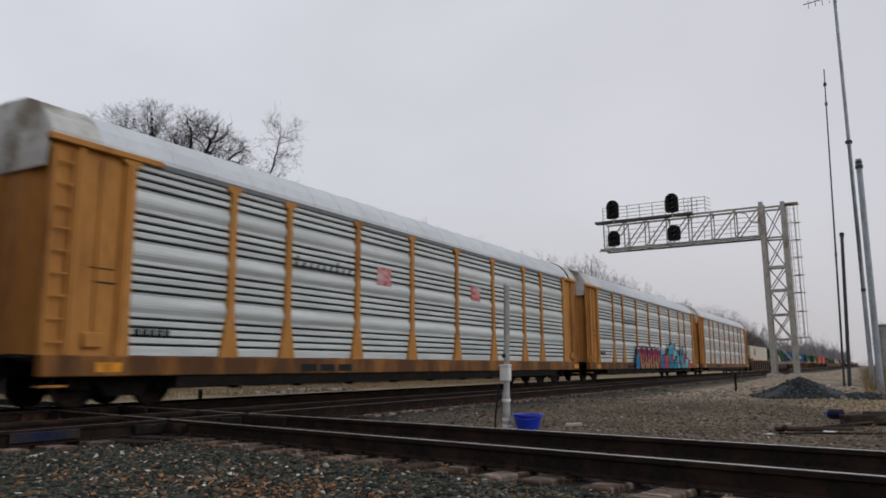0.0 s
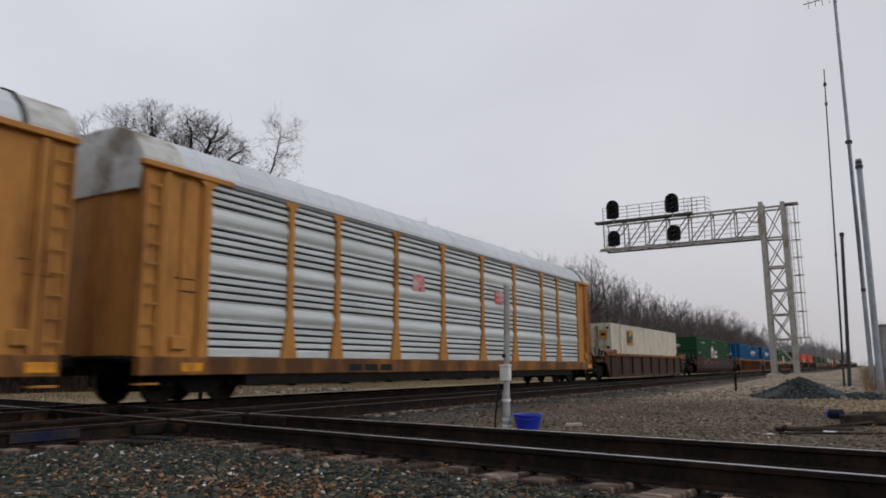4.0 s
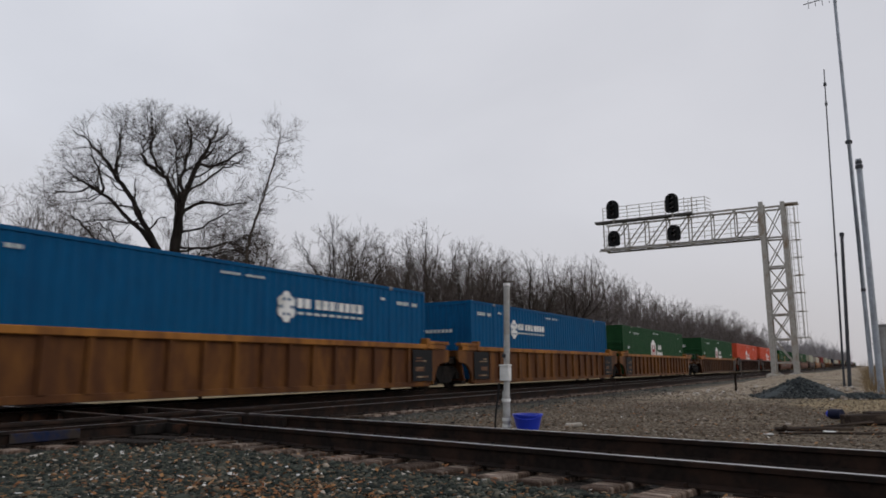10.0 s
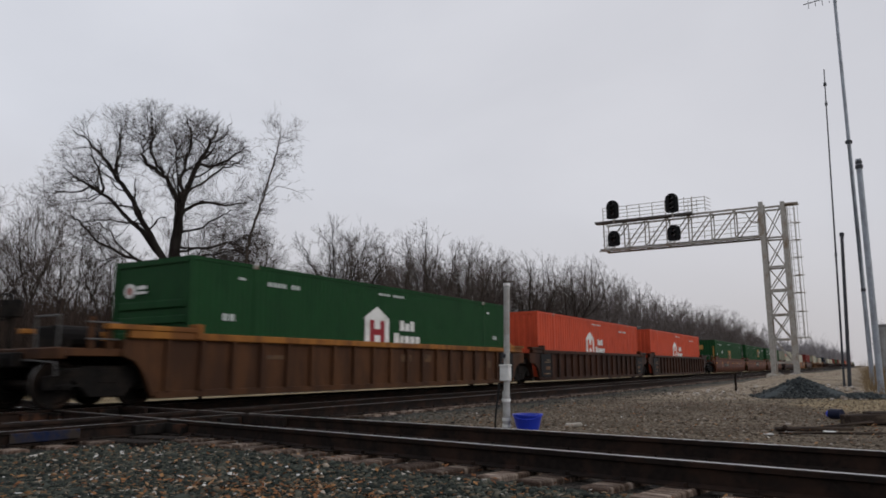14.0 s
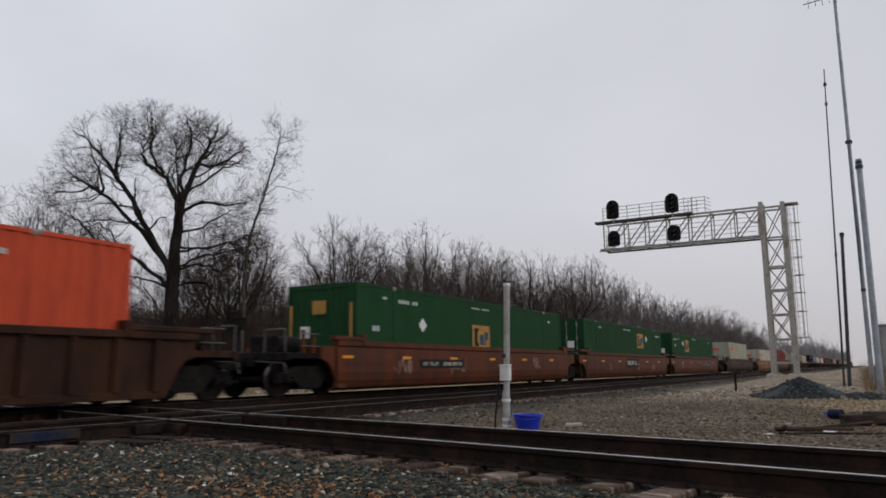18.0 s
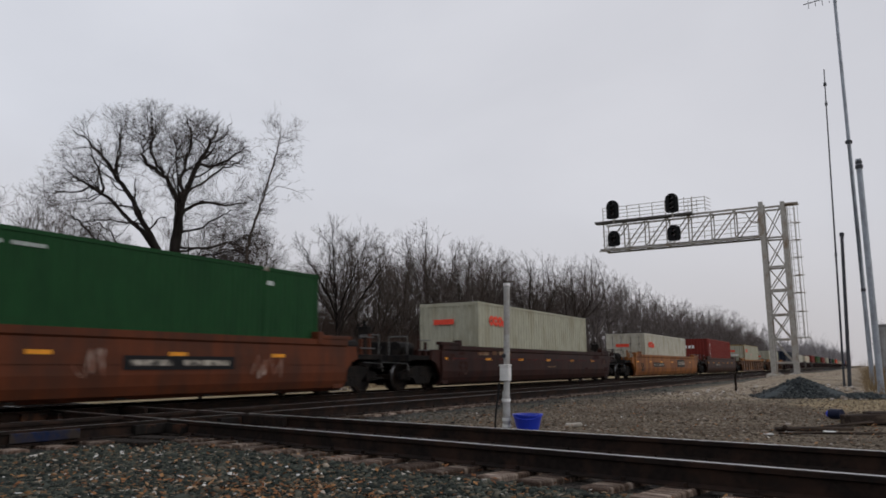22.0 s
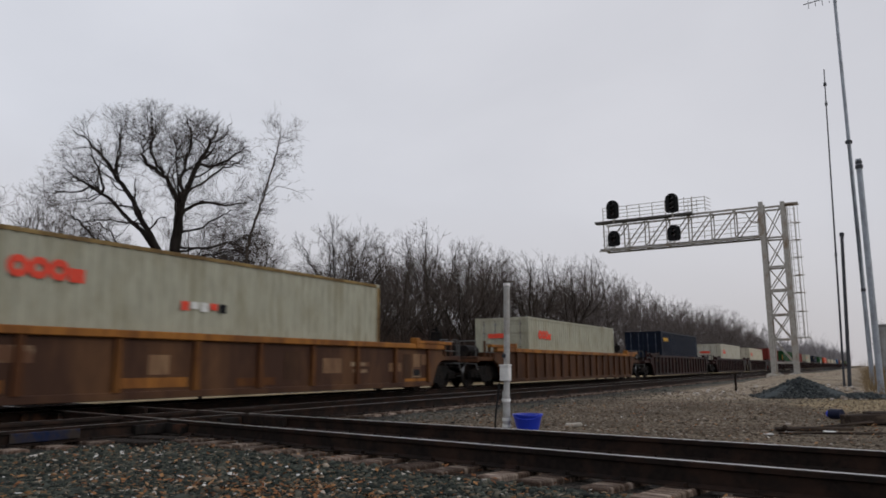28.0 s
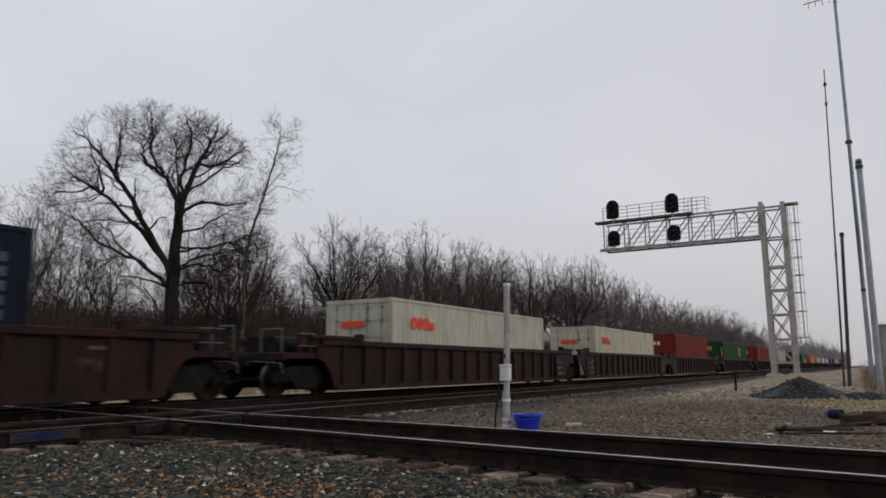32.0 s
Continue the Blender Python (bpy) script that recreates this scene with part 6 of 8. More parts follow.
def container(label, long, mat, end, marks="", roof=None, pitch=0.28, trim=None):
    """A shipping container about the middle of its floor; the end seen first is at -x."""
    c = thing("shipping_container", label, "container", "containers of the train")
    L, Wd, Hc = long / 2, 1.295, 2.59 if "low" in marks.split() else 2.90
    m, mt = M[mat], M[trim or mat]
    bm = B()
    fx = [-L + 0.06, L - 0.06] + ([-6.096, 6.096] if long > 13 else [])
    for s in (-1, 1):
        box(bm, -L, L, min(s * (Wd - 0.10), s * Wd), max(s * (Wd - 0.10), s * Wd), 0.0, 0.15)
        box(bm, -L, L, min(s * (Wd - 0.07), s * Wd), max(s * (Wd - 0.07), s * Wd), Hc - 0.09, Hc - 0.01)
        for x in fx:
            box(bm, x - 0.06, x + 0.06, min(s * (Wd - 0.10), s * (Wd - (0.0 if abs(x) > 6.5 or long < 13 else 0.004))), max(s * (Wd - 0.10), s * (Wd - (0.0 if abs(x) > 6.5 or long < 13 else 0.004))), 0.15, Hc - 0.09)
    for x in (-L, L - 0.1):
        box(bm, x, x + 0.1, -Wd + 0.1, Wd - 0.1, 0.0, 0.13)
        box(bm, x, x + 0.1, -Wd + 0.1, Wd - 0.1, Hc - 0.14, Hc - 0.01)
    part("frame", bm, mt, c)
    seg_x = sorted(fx)
    for s in (-1, 1):
        bm = B()
        for a, b in zip(seg_x, seg_x[1:]):
            t = corrugated(a + 0.06, b - 0.06, s * (Wd - 0.012), 0.15, Hc - 0.09, pitch, 0.030 if pitch > 0.2 else 0.012, s)
            me = bpy.data.meshes.new("t")
            t.to_mesh(me)
            t.free()
            bm.from_mesh(me)
            bpy.data.meshes.remove(me)
        part("side_panel", bm, m, c)
    part("roof", box(B(), -L + 0.05, L - 0.05, -Wd + 0.05, Wd - 0.05, Hc - 0.07, Hc - 0.02), M[roof or mat], c)
    part("floor", box(B(), -L + 0.1, L - 0.1, -Wd + 0.1, Wd - 0.1, 0.03, 0.12), M["underframe"], c)
    cast = None
    for x in [-L + 0.08, L - 0.08] + ([-6.096, 6.096] if long > 13 else []):
        for s in (-1, 1):
            for z in (0.0, Hc - 0.118):
                bm = box(B(), -0.089, 0.089, -0.08, 0.08, 0, 0.118, 0.012)
                mid = abs(x) < L - 0.5
                if mid:
                    part("post_casting", bm, M["casting_pale"] if mat != "navy_box" else m, c, "pale lifting casting", at=pose(x, s * (Wd - 0.078), z))
                elif cast is None:
                    cast = part("corner_casting", bm, m, c, at=pose(x, s * (Wd - 0.078), z))
                else:
                    bm.free()
                    again(cast, pose(x, s * (Wd - 0.078), z))
    # rear end at +x: plain panel
    part("end_panel", box(B(), L - 0.09, L - 0.04, -Wd + 0.1, Wd - 0.1, 0.13, Hc - 0.14), m, c)
    if end == "doors":
        for s in (-1, 1):
            y0, y1 = (0.01, Wd - 0.1) if s > 0 else (-Wd + 0.1, -0.01)
            d = part("door", box(B(), -L + 0.03, -L + 0.09, y0, y1, 0.13, Hc - 0.14), m, c)
            bm = B()
            for z in [Hc * f for f in (0.17, 0.38, 0.59, 0.79)]:
                box(bm, -L + 0.012, -L + 0.03, y0 + 0.06, y1 - 0.06, z - 0.16, z + 0.16, 0.008)
            part("door_pressing", bm, m, d)
            for f in (0.25, 0.72):
                y = y0 + (y1 - y0) * f
                bm = rod(B(), (-L - 0.015, y, 0.10), (-L - 0.015, y, Hc - 0.12), 0.018, 8)
                for z in (0.3, 1.0, 1.9, Hc - 0.3):
                    box(bm, -L - 0.03, -L + 0.02, y - 0.05, y + 0.05, z - 0.03, z + 0.03)
                rod(bm, (-L - 0.03, y, 1.15), (-L - 0.03, y + 0.35 * (1 if f < 0.5 else -1), 1.12), 0.014, 6)
                part("lock_rod", bm, M["rod_steel"] if mat != "navy_box" else M["mark_dusty"], d)
    elif end == "ribs":
        bm = box(B(), -L + 0.04, -L + 0.09, -Wd + 0.1, Wd - 0.1, 0.13, Hc - 0.14)
        part("end_panel", bm, m, c)
        for z in (0.45, 0.80, 1.15, 1.50, 1.85):
            part("end_rib", box(B(), -L - 0.01, -L + 0.04, -Wd + 0.14, Wd - 0.14, z - 0.10, z + 0.10, 0.03), m, c)
    else:
        bm = corrugated(-Wd + 0.1, Wd - 0.1, 0, 0.13, Hc - 0.14, 0.28, 0.03, 1)
        bmesh.ops.transform(bm, matrix=Matrix.Translation((-L + 0.045, 0, 0)) @ Matrix.Rotation(radians(-90), 4, "Z"), verts=bm.verts)
        part("end_panel", bm, m, c)
    yo = -Wd - 0.003

    def deco(name, matn, x0, x1, z0, z1, lab="", t=0.005, depth=0.0):
        return part(name, box(B(), x0, x1, yo - t - depth, yo - depth, z0, z1), M[matn], c, lab)

    def end_deco(name, matn, y0, y1, z0, z1, lab=""):
        return part(name, box(B(), -L - 0.045, -L - 0.038, y0, y1, z0, z1), M[matn], c, lab)

    for mk in marks.split():
        if mk.startswith("house"):
            # a white house emblem with two red bars, and blocks for the name
            x = float(mk.split(":")[1]) - L
            bm = B()
            prism(bm, [(x, 1.10), (x + 1.25, 1.10), (x + 1.25, 1.90), (x + 0.625, 2.23), (x, 1.90)], yo - 0.005, yo)
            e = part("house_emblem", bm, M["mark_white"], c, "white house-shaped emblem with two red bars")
            red = M["mark_maroon"] if mat == "green_box" else M["red_box"]
            bm = box(B(), x + 0.25, x + 0.47, yo - 0.011, yo - 0.0055, 1.12, 1.82)
            part("red_block", bm, red, e)
            part("red_block", box(B(), x + 0.78, x + 1.0, yo - 0.011, yo - 0.0055, 1.12, 1.82), red, e)
            part("red_block", box(B(), x + 0.47, x + 0.78, yo - 0.011, yo - 0.0055, 1.38, 1.56), red, e)
            for a, b, z0, z1 in ((1.86, 2.10, 1.56, 1.88), (2.16, 2.40, 1.56, 1.80), (2.46, 2.70, 1.56, 1.88), (1.52, 1.82, 1.18, 1.48), (1.88, 2.08, 1.18, 1.40), (2.14, 2.40, 1.18, 1.40), (2.46, 2.70, 1.18, 1.40), (2.76, 3.02, 1.16, 1.40)):
                deco("name_bar", "mark_white", x + a, x + b, z0, z1, "white block of plain lettering")
        elif mk.startswith("square"):
            _, x, z = mk.split(":")
            x, z = float(x) - L, float(z)
            e = deco("square_emblem", "mark_yellow", x, x + 1.42, z, z + 0.90, "yellow square emblem with dark blocks")
            for a, b, z0, z1, mm in ((0.14, 0.40, 0.12, 0.78, "mark_black"), (0.40, 0.50, 0.12, 0.24, "mark_black"), (0.40, 0.50, 0.66, 0.78, "mark_black"), (0.58, 0.92, 0.16, 0.56, "mark_blue"), (0.99, 1.10, 0.16, 0.66, "mark_blue"), (1.10, 1.30, 0.36, 0.66, "mark_blue")):
                part("emblem_bar", box(B(), x + a, x + b, yo - 0.011, yo - 0.0055, z + z0, z + z1), M[mm], e)
        elif mk.startswith("flower"):
            x = float(mk.split(":")[1]) - L
            bm = B()
            for k in range(6):
                a = math.pi / 3 * k + math.pi / 6
                rod(bm, (x + 0.20 * math.cos(a), yo, 1.96 + 0.25 * math.sin(a)), (x + 0.20 * math.cos(a), yo - 0.006, 1.96 + 0.25 * math.sin(a)), 0.15, 14)
            rod(bm, (x, yo, 1.96), (x, yo - 0.006, 1.96), 0.15, 14)
            e = part("rosette_emblem", bm, M["mark_white"], c, "white rosette emblem")
            bm = B()
            for k in range(6):
                a = math.pi / 3 * k
                rod(bm, (x + 0.19 * math.cos(a), yo - 0.006, 1.96 + 0.22 * math.sin(a)), (x + 0.19 * math.cos(a), yo - 0.010, 1.96 + 0.22 * math.sin(a)), 0.05, 8)
            part("rosette_cutout", bm, M["blue_box"], e)
            xx = x + 0.42
            for k, wdt in enumerate((0.28, 0.30, 0.14, 0.30, 0.30, 0.28, 0.12, 0.30, 0.26, 0.30, 0.30)):
                if k not in (2,):
                    deco("name_bar", "mark_white", xx, xx + wdt - 0.07, 1.96, 2.21, "white block of plain lettering")
                xx += wdt
            for k in range(9):
                deco("name_bar", "mark_faint", x + 0.45 + 0.32 * k, x + 0.45 + 0.32 * k + 0.22, 1.79, 1.86, "thin pale lettering bar")
        elif mk.startswith("redrings"):
            # three bold red rings and a block in a row
            _, x, z = mk.split(":")
            x, z = float(x) - L, float(z)
            for k in range(3):
                cx = x + 0.19 + 0.38 * k
                bm = annulus(B(), cx, z + 0.20, 0.075, 0.20, yo - 0.007, yo)
                part("red_ring", bm, M["mark_orange_red"], c, "bold red ring")
            part("red_block", box(B(), x + 1.16, x + 1.46, yo - 0.007, yo, z, z + 0.26), M["mark_orange_red"], c, "bold red block")
            end_deco("end_mark", "mark_orange_red", -0.25, 0.65, z + 0.05, z + 0.25, "red lettering bar")
        elif mk.startswith("flags"):
            x = float(mk.split(":")[1]) - L
            for k, mm in enumerate(("mark_orange_red", "mark_white", "mark_white", "mark_orange_red", "mark_black")):
                deco("flag_patch", mm, x + 0.27 * k, x + 0.27 * k + 0.2, 1.66 + 0.05 * (k % 2), 1.86, "small painted flag patch")
            end_deco("end_mark", "mark_white", -0.6, 0.4, 1.6, 1.8, "small white patch")
        elif mk.startswith("gold"):
            x = float(mk.split(":")[1]) - L
            for k in range(5):
                bm = annulus(B(), x + 0.13 + 0.275 * k, 2.33, 0.055, 0.125 if k % 2 else 0.135, yo - 0.007, yo, 14)
                part("name_ring", bm, M["mark_gold"], c, "gold ring in a row of plain marks")
        elif mk.startswith("dash"):
            _, x, z, wd_, h_ = mk.split(":")
            x, z, wd_, h_ = float(x) - L, float(z), float(wd_), float(h_)
            n_ = max(1, int(wd_ / 0.16))
            for k in range(n_):
                if k % 5 != 4:
                    deco("lettering_bar", "mark_faint", x + wd_ * k / n_, x + wd_ * (k + 0.72) / n_, z, z + h_, "small pale unreadable lettering")
        elif mk.startswith("col"):
            x = float(mk.split(":")[1]) - L
            for k in range(7):
                deco("lettering_bar", "mark_white" if mat != "navy_box" else "mark_dusty", x, x + 0.13, 0.75 + 0.25 * k, 0.75 + 0.25 * k + 0.17, "small pale unreadable lettering")
        elif mk.startswith("diamond"):
            x = float(mk.split(":")[1]) - L
            bm = B()
            zc = float(mk.split(":")[2])
            prism(bm, [(x - 0.25, zc), (x, zc - 0.23), (x + 0.25, zc), (x, zc + 0.23)], yo - 0.005, yo)
            part("placard", bm, M["mark_white"], c, "white diamond placard")
        elif mk == "endmark":
            part("end_mark", rod(B(), (-L - 0.008, 0.72, 2.2), (-L + 0.04, 0.72, 2.2), 0.17, 20), M["mark_white"], c, "round pale mark")
            part("end_mark", rod(B(), (-L - 0.013, 0.72, 2.2), (-L + 0.03, 0.72, 2.2), 0.09, 16), M["mark_red_faded"], c, "small red centre")
            end_deco("end_mark", "mark_white", 0.10, 0.42, 2.22, 2.30, "pale lettering bar")
            end_deco("end_mark", "mark_white", 0.08, 0.46, 2.11, 2.17, "pale lettering bar")
            end_deco("end_mark", "mark_white", -0.35, 0.55, 1.0, 1.05, "thin pale lettering bar")
        elif mk == "endstripe":
            end_deco("end_mark", "mark_yellow", -1.18, -1.08, 0.7, 2.3, "yellow reflective stripe")
            end_deco("end_mark", "mark_yellow", 1.08, 1.18, 0.7, 2.3, "yellow reflective stripe")
            end_deco("end_mark", "mark_yellow", -0.2, 0.3, 2.0, 2.4, "yellow square mark")
            end_deco("end_mark", "mark_white", 0.4, 0.75, 1.3, 1.65, "white square placard")
        elif mk == "endtrim":
            for y0_, y1_ in ((-0.11, 0.26), (-0.55, -0.40)):
                end_deco("door_strip", "mark_tan_grey", y0_, y1_, 0.14, Hc - 0.15, "grey-brown strip between the doors")
            for y0_, y1_, z0_, z1_ in ((0.63, 1.15, 1.85, 2.45), (-1.07, -0.60, 2.0, 2.5)):
                e = end_deco("end_mark", "mark_yellow", y0_, y1_, z0_, z1_, "worn ochre square emblem")
                part("emblem_bar", box(B(), -L - 0.050, -L - 0.0455, y0_ + 0.08, y1_ - 0.12, z0_ + 0.18, z1_ - 0.18), M["mark_black"], e)
            for z_ in (0.45, 1.45, 2.55):
                for y_ in (-1.17, 1.02):
                    end_deco("hinge", "mark_black", y_, y_ + 0.15, z_, z_ + 0.13, "black door hinge")
        elif mk == "endsquare":
            end_deco("end_mark", "mark_yellow", 0.45, 0.95, 1.75, 2.15, "yellow square mark")
            end_deco("end_mark", "mark_white", -0.75, -0.4, 1.4, 1.75, "white placard")
        elif mk == "endline":
            for k in range(7):
                end_deco("end_mark", "mark_faint", 0.52 - 0.17 * k, 0.64 - 0.17 * k, 1.72, 1.84, "small pale lettering bar")
            bm = annulus(B(), 0.86, 1.80, 0.07, 0.17, -0.048, -0.040)
            bmesh.ops.transform(bm, matrix=Matrix.Translation((-L, 0, 0)) @ Matrix(((0, 1, 0, 0), (1, 0, 0, 0), (0, 0, 1, 0), (0, 0, 0, 1))), verts=bm.verts)
            part("end_mark", bm, M["mark_faint"], c, "pale round mark")
        elif mk == "whitebars":
            for y_ in (0.55, 0.2, -0.1):
                end_deco("end_mark", "mark_white", y_, y_ + 0.2, 2.05, 2.3, "white block of plain lettering")
        elif mk == "stains":
            deco("stain", "mark_tan", 1.84 - L, 2.23 - L, 0.2, 2.78, "yellowed strip on the side", 0.003)
            deco("stain", "mark_tan", 13.87 - L, 14.31 - L, 0.2, 2.78, "yellowed strip on the side", 0.003)
    return c


M["mark_gold"] = material("mark_gold", (0.62, 0.36, 0.05), 0.6, 0, 8, 0.1, bump=0.0)
M["mark_maroon"] = material("mark_maroon", (0.26, 0.028, 0.035), 0.6, 0, 8, 0.1, bump=0.0)
M["casting_pale"] = material("casting_pale", (0.34, 0.33, 0.30), 0.7, 0.1, 12, 0.3, (0.16, 0.12, 0.09), 0.4, 4.0)
M["mark_red_faded"] = material("mark_red_faded", (0.30, 0.08, 0.06), 0.6, 0, 8, 0.2, bump=0.0)
M["rod_steel"] = material("rod_steel", (0.30, 0.30, 0.29), 0.5, 0.4, 12, 0.3, (0.14, 0.10, 0.08), 0.4, 4.0)
M["mark_faint"] = material("mark_faint", (0.46, 0.50, 0.48), 0.6, 0, 8, 0.1, bump=0.0)
M["mark_dusty"] = material("mark_dusty", (0.075, 0.085, 0.115), 0.6, 0, 8, 0.1, bump=0.0)
M["mark_orange_red"] = material("mark_orange_red", (0.68, 0.075, 0.045), 0.6, 0, 8, 0.1, bump=0.0)
M["mark_tan_grey"] = material("mark_tan_grey", (0.26, 0.22, 0.17), 0.7, 0, 5, 0.2, (0.16, 0.12, 0.08), 0.4, 2.0, 0.0)
M["mark_tan"] = material("mark_tan", (0.60, 0.50, 0.27), 0.7, 0, 5, 0.15, (0.66, 0.62, 0.52), 0.5, 1.5, 0.0)


# ---- autoracks: tall enclosed car carriers
POSTS = (-0.15, 2.6, 4.5, 7.4, 10.3, 13.25, 16.15, 19.1, 21.0, 23.72)
PANEL, ENDX = 23.72, 1.85


def rack_panel(x0, x1, y):
    """Galvanised side screen with groups of horizontal slots between smooth bands."""
    bm = B()
    pts = [(0.0, 1.0), (0.0, 1.14)]
    for g in range(4):
        z = 1.19 + 1.055 * g
        for k in range(4):
            q = z + 0.172 * k
            if q > 4.78:
                break
            pts += [(0.012, q - 0.012), (0.045, q), (0.045, q + 0.042), (-0.016, q + 0.056), (-0.016, q + 0.13)]
        if z + 0.72 < 4.7:
            pts += [(0.030, z + 0.615), (0.002, z + 0.67), (-0.034, z + 0.75), (-0.044, z + 0.81), (-0.036, z + 0.87), (0.0, z + 0.95), (0.028, z + 1.005)]
    pts.append((0.0, 4.84))
    a = [bm.verts.new((x0, y + d, zz)) for d, zz in pts]
    b = [bm.verts.new((x1, y + d, zz)) for d, zz in pts]
    for i in range(len(pts) - 1):
        f = bm.faces.new((a[i], b[i], b[i + 1], a[i + 1]))
        # closed slot floors are coloured dark for the shade inside open slots
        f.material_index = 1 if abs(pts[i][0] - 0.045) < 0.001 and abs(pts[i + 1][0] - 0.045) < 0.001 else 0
    return bm


def autorack(label, marks=""):
    """Origin at the start of the side screens, on the centre line; the end seen first is at -x."""
    w = thing("autorack_wagon", label, "rail wagon", "autoracks of the train")
    yel, gal = M["rack_yellow"], M["galv"]
    x0, x1 = -ENDX, PANEL + ENDX
    for s in (-1, 1):
        for a, b in zip(POSTS, POSTS[1:]):
            bm = rack_panel(a + 0.02, b - 0.02, 0.0)
            bmesh.ops.transform(bm, matrix=Matrix.Translation((0, -1.50 * (1 if s < 0 else -1), 0)) @ Matrix.Diagonal((1, 1 if s < 0 else -1, 1, 1)), verts=bm.verts)
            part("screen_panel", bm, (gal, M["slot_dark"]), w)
        for i, x in enumerate(POSTS):
            bm = B()
            y0, y1 = s * 1.49, s * 1.585
            prism(bm, [(x - 0.10, 1.9), (x - 0.27 if 0 < i < 9 else x - 0.14, 0.98), (x + 0.27 if 0 < i < 9 else x + 0.14, 0.98), (x + 0.10, 1.9), (x + 0.085, 4.72), (x + 0.22, 4.80), (x + 0.22, 4.90), (x - 0.22, 4.90), (x - 0.22, 4.80), (x - 0.085, 4.72)], y0, y1)
            part("side_post", bm, yel, w)
        part("side_sill", box(B(), x0 + 0.1, x1 - 0.1, min(s * 1.36, s * 1.60), max(s * 1.36, s * 1.60), 0.60, 0.985, 0.02), M["rack_sill"], w)
        part("lower_flange", box(B(), 1.2, PANEL - 1.2, min(s * 1.30, s * 1.54), max(s * 1.30, s * 1.54), 0.36, 0.60, 0.01), M["underframe"], w)
        for k in range(9):
            part("hanger", box(B(), 3.0 + 2.2 * k, 3.08 + 2.2 * k, min(s * 1.15, s * 1.4), max(s * 1.15, s * 1.4), 0.30, 0.46), M["underframe"], w)
        part("top_rail", box(B(), 0.0, PANEL, min(s * 1.44, s * 1.56), max(s * 1.44, s * 1.56), 4.84, 4.96, 0.01), M["slot_grey"], w)
        for e, xa, xb in ((-1, x0, 0.0), (1, PANEL, x1)):
            # end bay: plain sheet, corner post, door track along the top
            part("end_sheet", box(B(), xa + 0.05, xb - 0.05, min(s * 1.43, s * 1.47), max(s * 1.43, s * 1.47), 0.985, 4.86), yel, w)
            xm = xa + 0.62 if e < 0 else xb - 0.62
            part("end_post", box(B(), xm - 0.07, xm + 0.07, min(s * 1.46, s * 1.56), max(s * 1.46, s * 1.56), 0.98, 4.86, 0.012), yel, w)
            part("door_track", box(B(), xa - 0.06, xb + (0.55 if e < 0 else 0.0) - (0.0 if e < 0 else 0.0), min(s * 1.45, s * 1.62), max(s * 1.45, s * 1.62), 4.86, 4.98, 0.012), yel, w)
            xl = xa + 0.28 if e < 0 else xb - 0.28
            for dx in (-0.20, 0.20):
                part("ladder_stile", bar(B(), (xl + dx, s * 1.55, 1.0), (xl + dx, s * 1.55, 4.75), 0.05, 0.05), yel, w)
            for k in range(9):
                z = 1.22 + k * 0.41
                part("rung", bar(B(), (xl - 0.22, s * 1.56, z), (xl + 0.22, s * 1.56, z), 0.03, 0.03), yel, w)
            part("data_plate", box(B(), (xa + xb) / 2 + 0.1, (xa + xb) / 2 + 0.6, min(s * 1.475, s * 1.482), max(s * 1.475, s * 1.482), 2.35, 2.38), M["slot_dark"], w)
            part("data_plate", box(B(), (xa + xb) / 2 + 0.0, (xa + xb) / 2 + 0.55, min(s * 1.475, s * 1.482), max(s * 1.475, s * 1.482), 2.62, 2.64), M["slot_dark"], w)
            part("reflector", box(B(), (xa + xb) / 2 + 0.2, (xa + xb) / 2 + 0.75, min(s * 1.60, s * 1.606), max(s * 1.60, s * 1.606), 0.68, 0.86), M["reflector"], w, "worn orange reflector strip")
            xg = xb - 0.24 if e < 0 else xa + 0.24
            part("corner_fold", prism(B(), [(xg - 0.10, 1.0), (xg + 0.10, 1.0), (xg + 0.07, 1.5), (xg + 0.05, 4.84), (xg - 0.05, 4.84), (xg - 0.07, 1.5)], s * 1.47, s * 1.55), yel, w)
            bm = box(B(), (xa + xb) / 2 - 0.05, (xa + xb) / 2 + 0.35, min(s * 1.47, s * 1.56), max(s * 1.47, s * 1.56), 1.12, 1.42, 0.03)
            part("winch_box", bm, yel, w)
            part("lock_bar", rod(B(), ((xa + xb) / 2 + 0.15, s * 1.50, 1.42), ((xa + xb) / 2 + 0.15, s * 1.50, 4.7), 0.022, 6), yel, w)
    # roof: arched sheet with overlapping ribs, then end caps
    prof = [(-1.54, 4.93), (-1.53, 5.06), (-1.36, 5.36), (-1.05, 5.66), (-0.70, 5.80), (0.0, 5.84), (0.70, 5.80), (1.05, 5.66), (1.36, 5.36), (1.53, 5.06), (1.54, 4.93), (1.48, 4.93), (1.02, 5.60), (0.68, 5.74), (0.0, 5.78), (-0.68, 5.74), (-1.02, 5.60), (-1.48, 4.93)]
    bm = sweep_x(B(), prof, x0 + 1.0, x1 - 1.0)
    part("roof", bm, M["rack_roof"], w)
    for e, xa, xb in ((-1, x0, x0 + 1.02), (1, x1 - 1.02, x1)):
        bm = sweep_x(B(), [(y * 1.004, z + 0.006) for y, z in prof], xa, xb)
        part("roof_cap", bm, M["roof_cap"], w, "pale end cap of the roof")
        bm = B()
        hood = [(-1.40, 4.40), *[(y * 0.985, z) for y, z in prof[1:10]], (1.40, 4.40)]
        xe = xa - 0.03 if e < 0 else xb
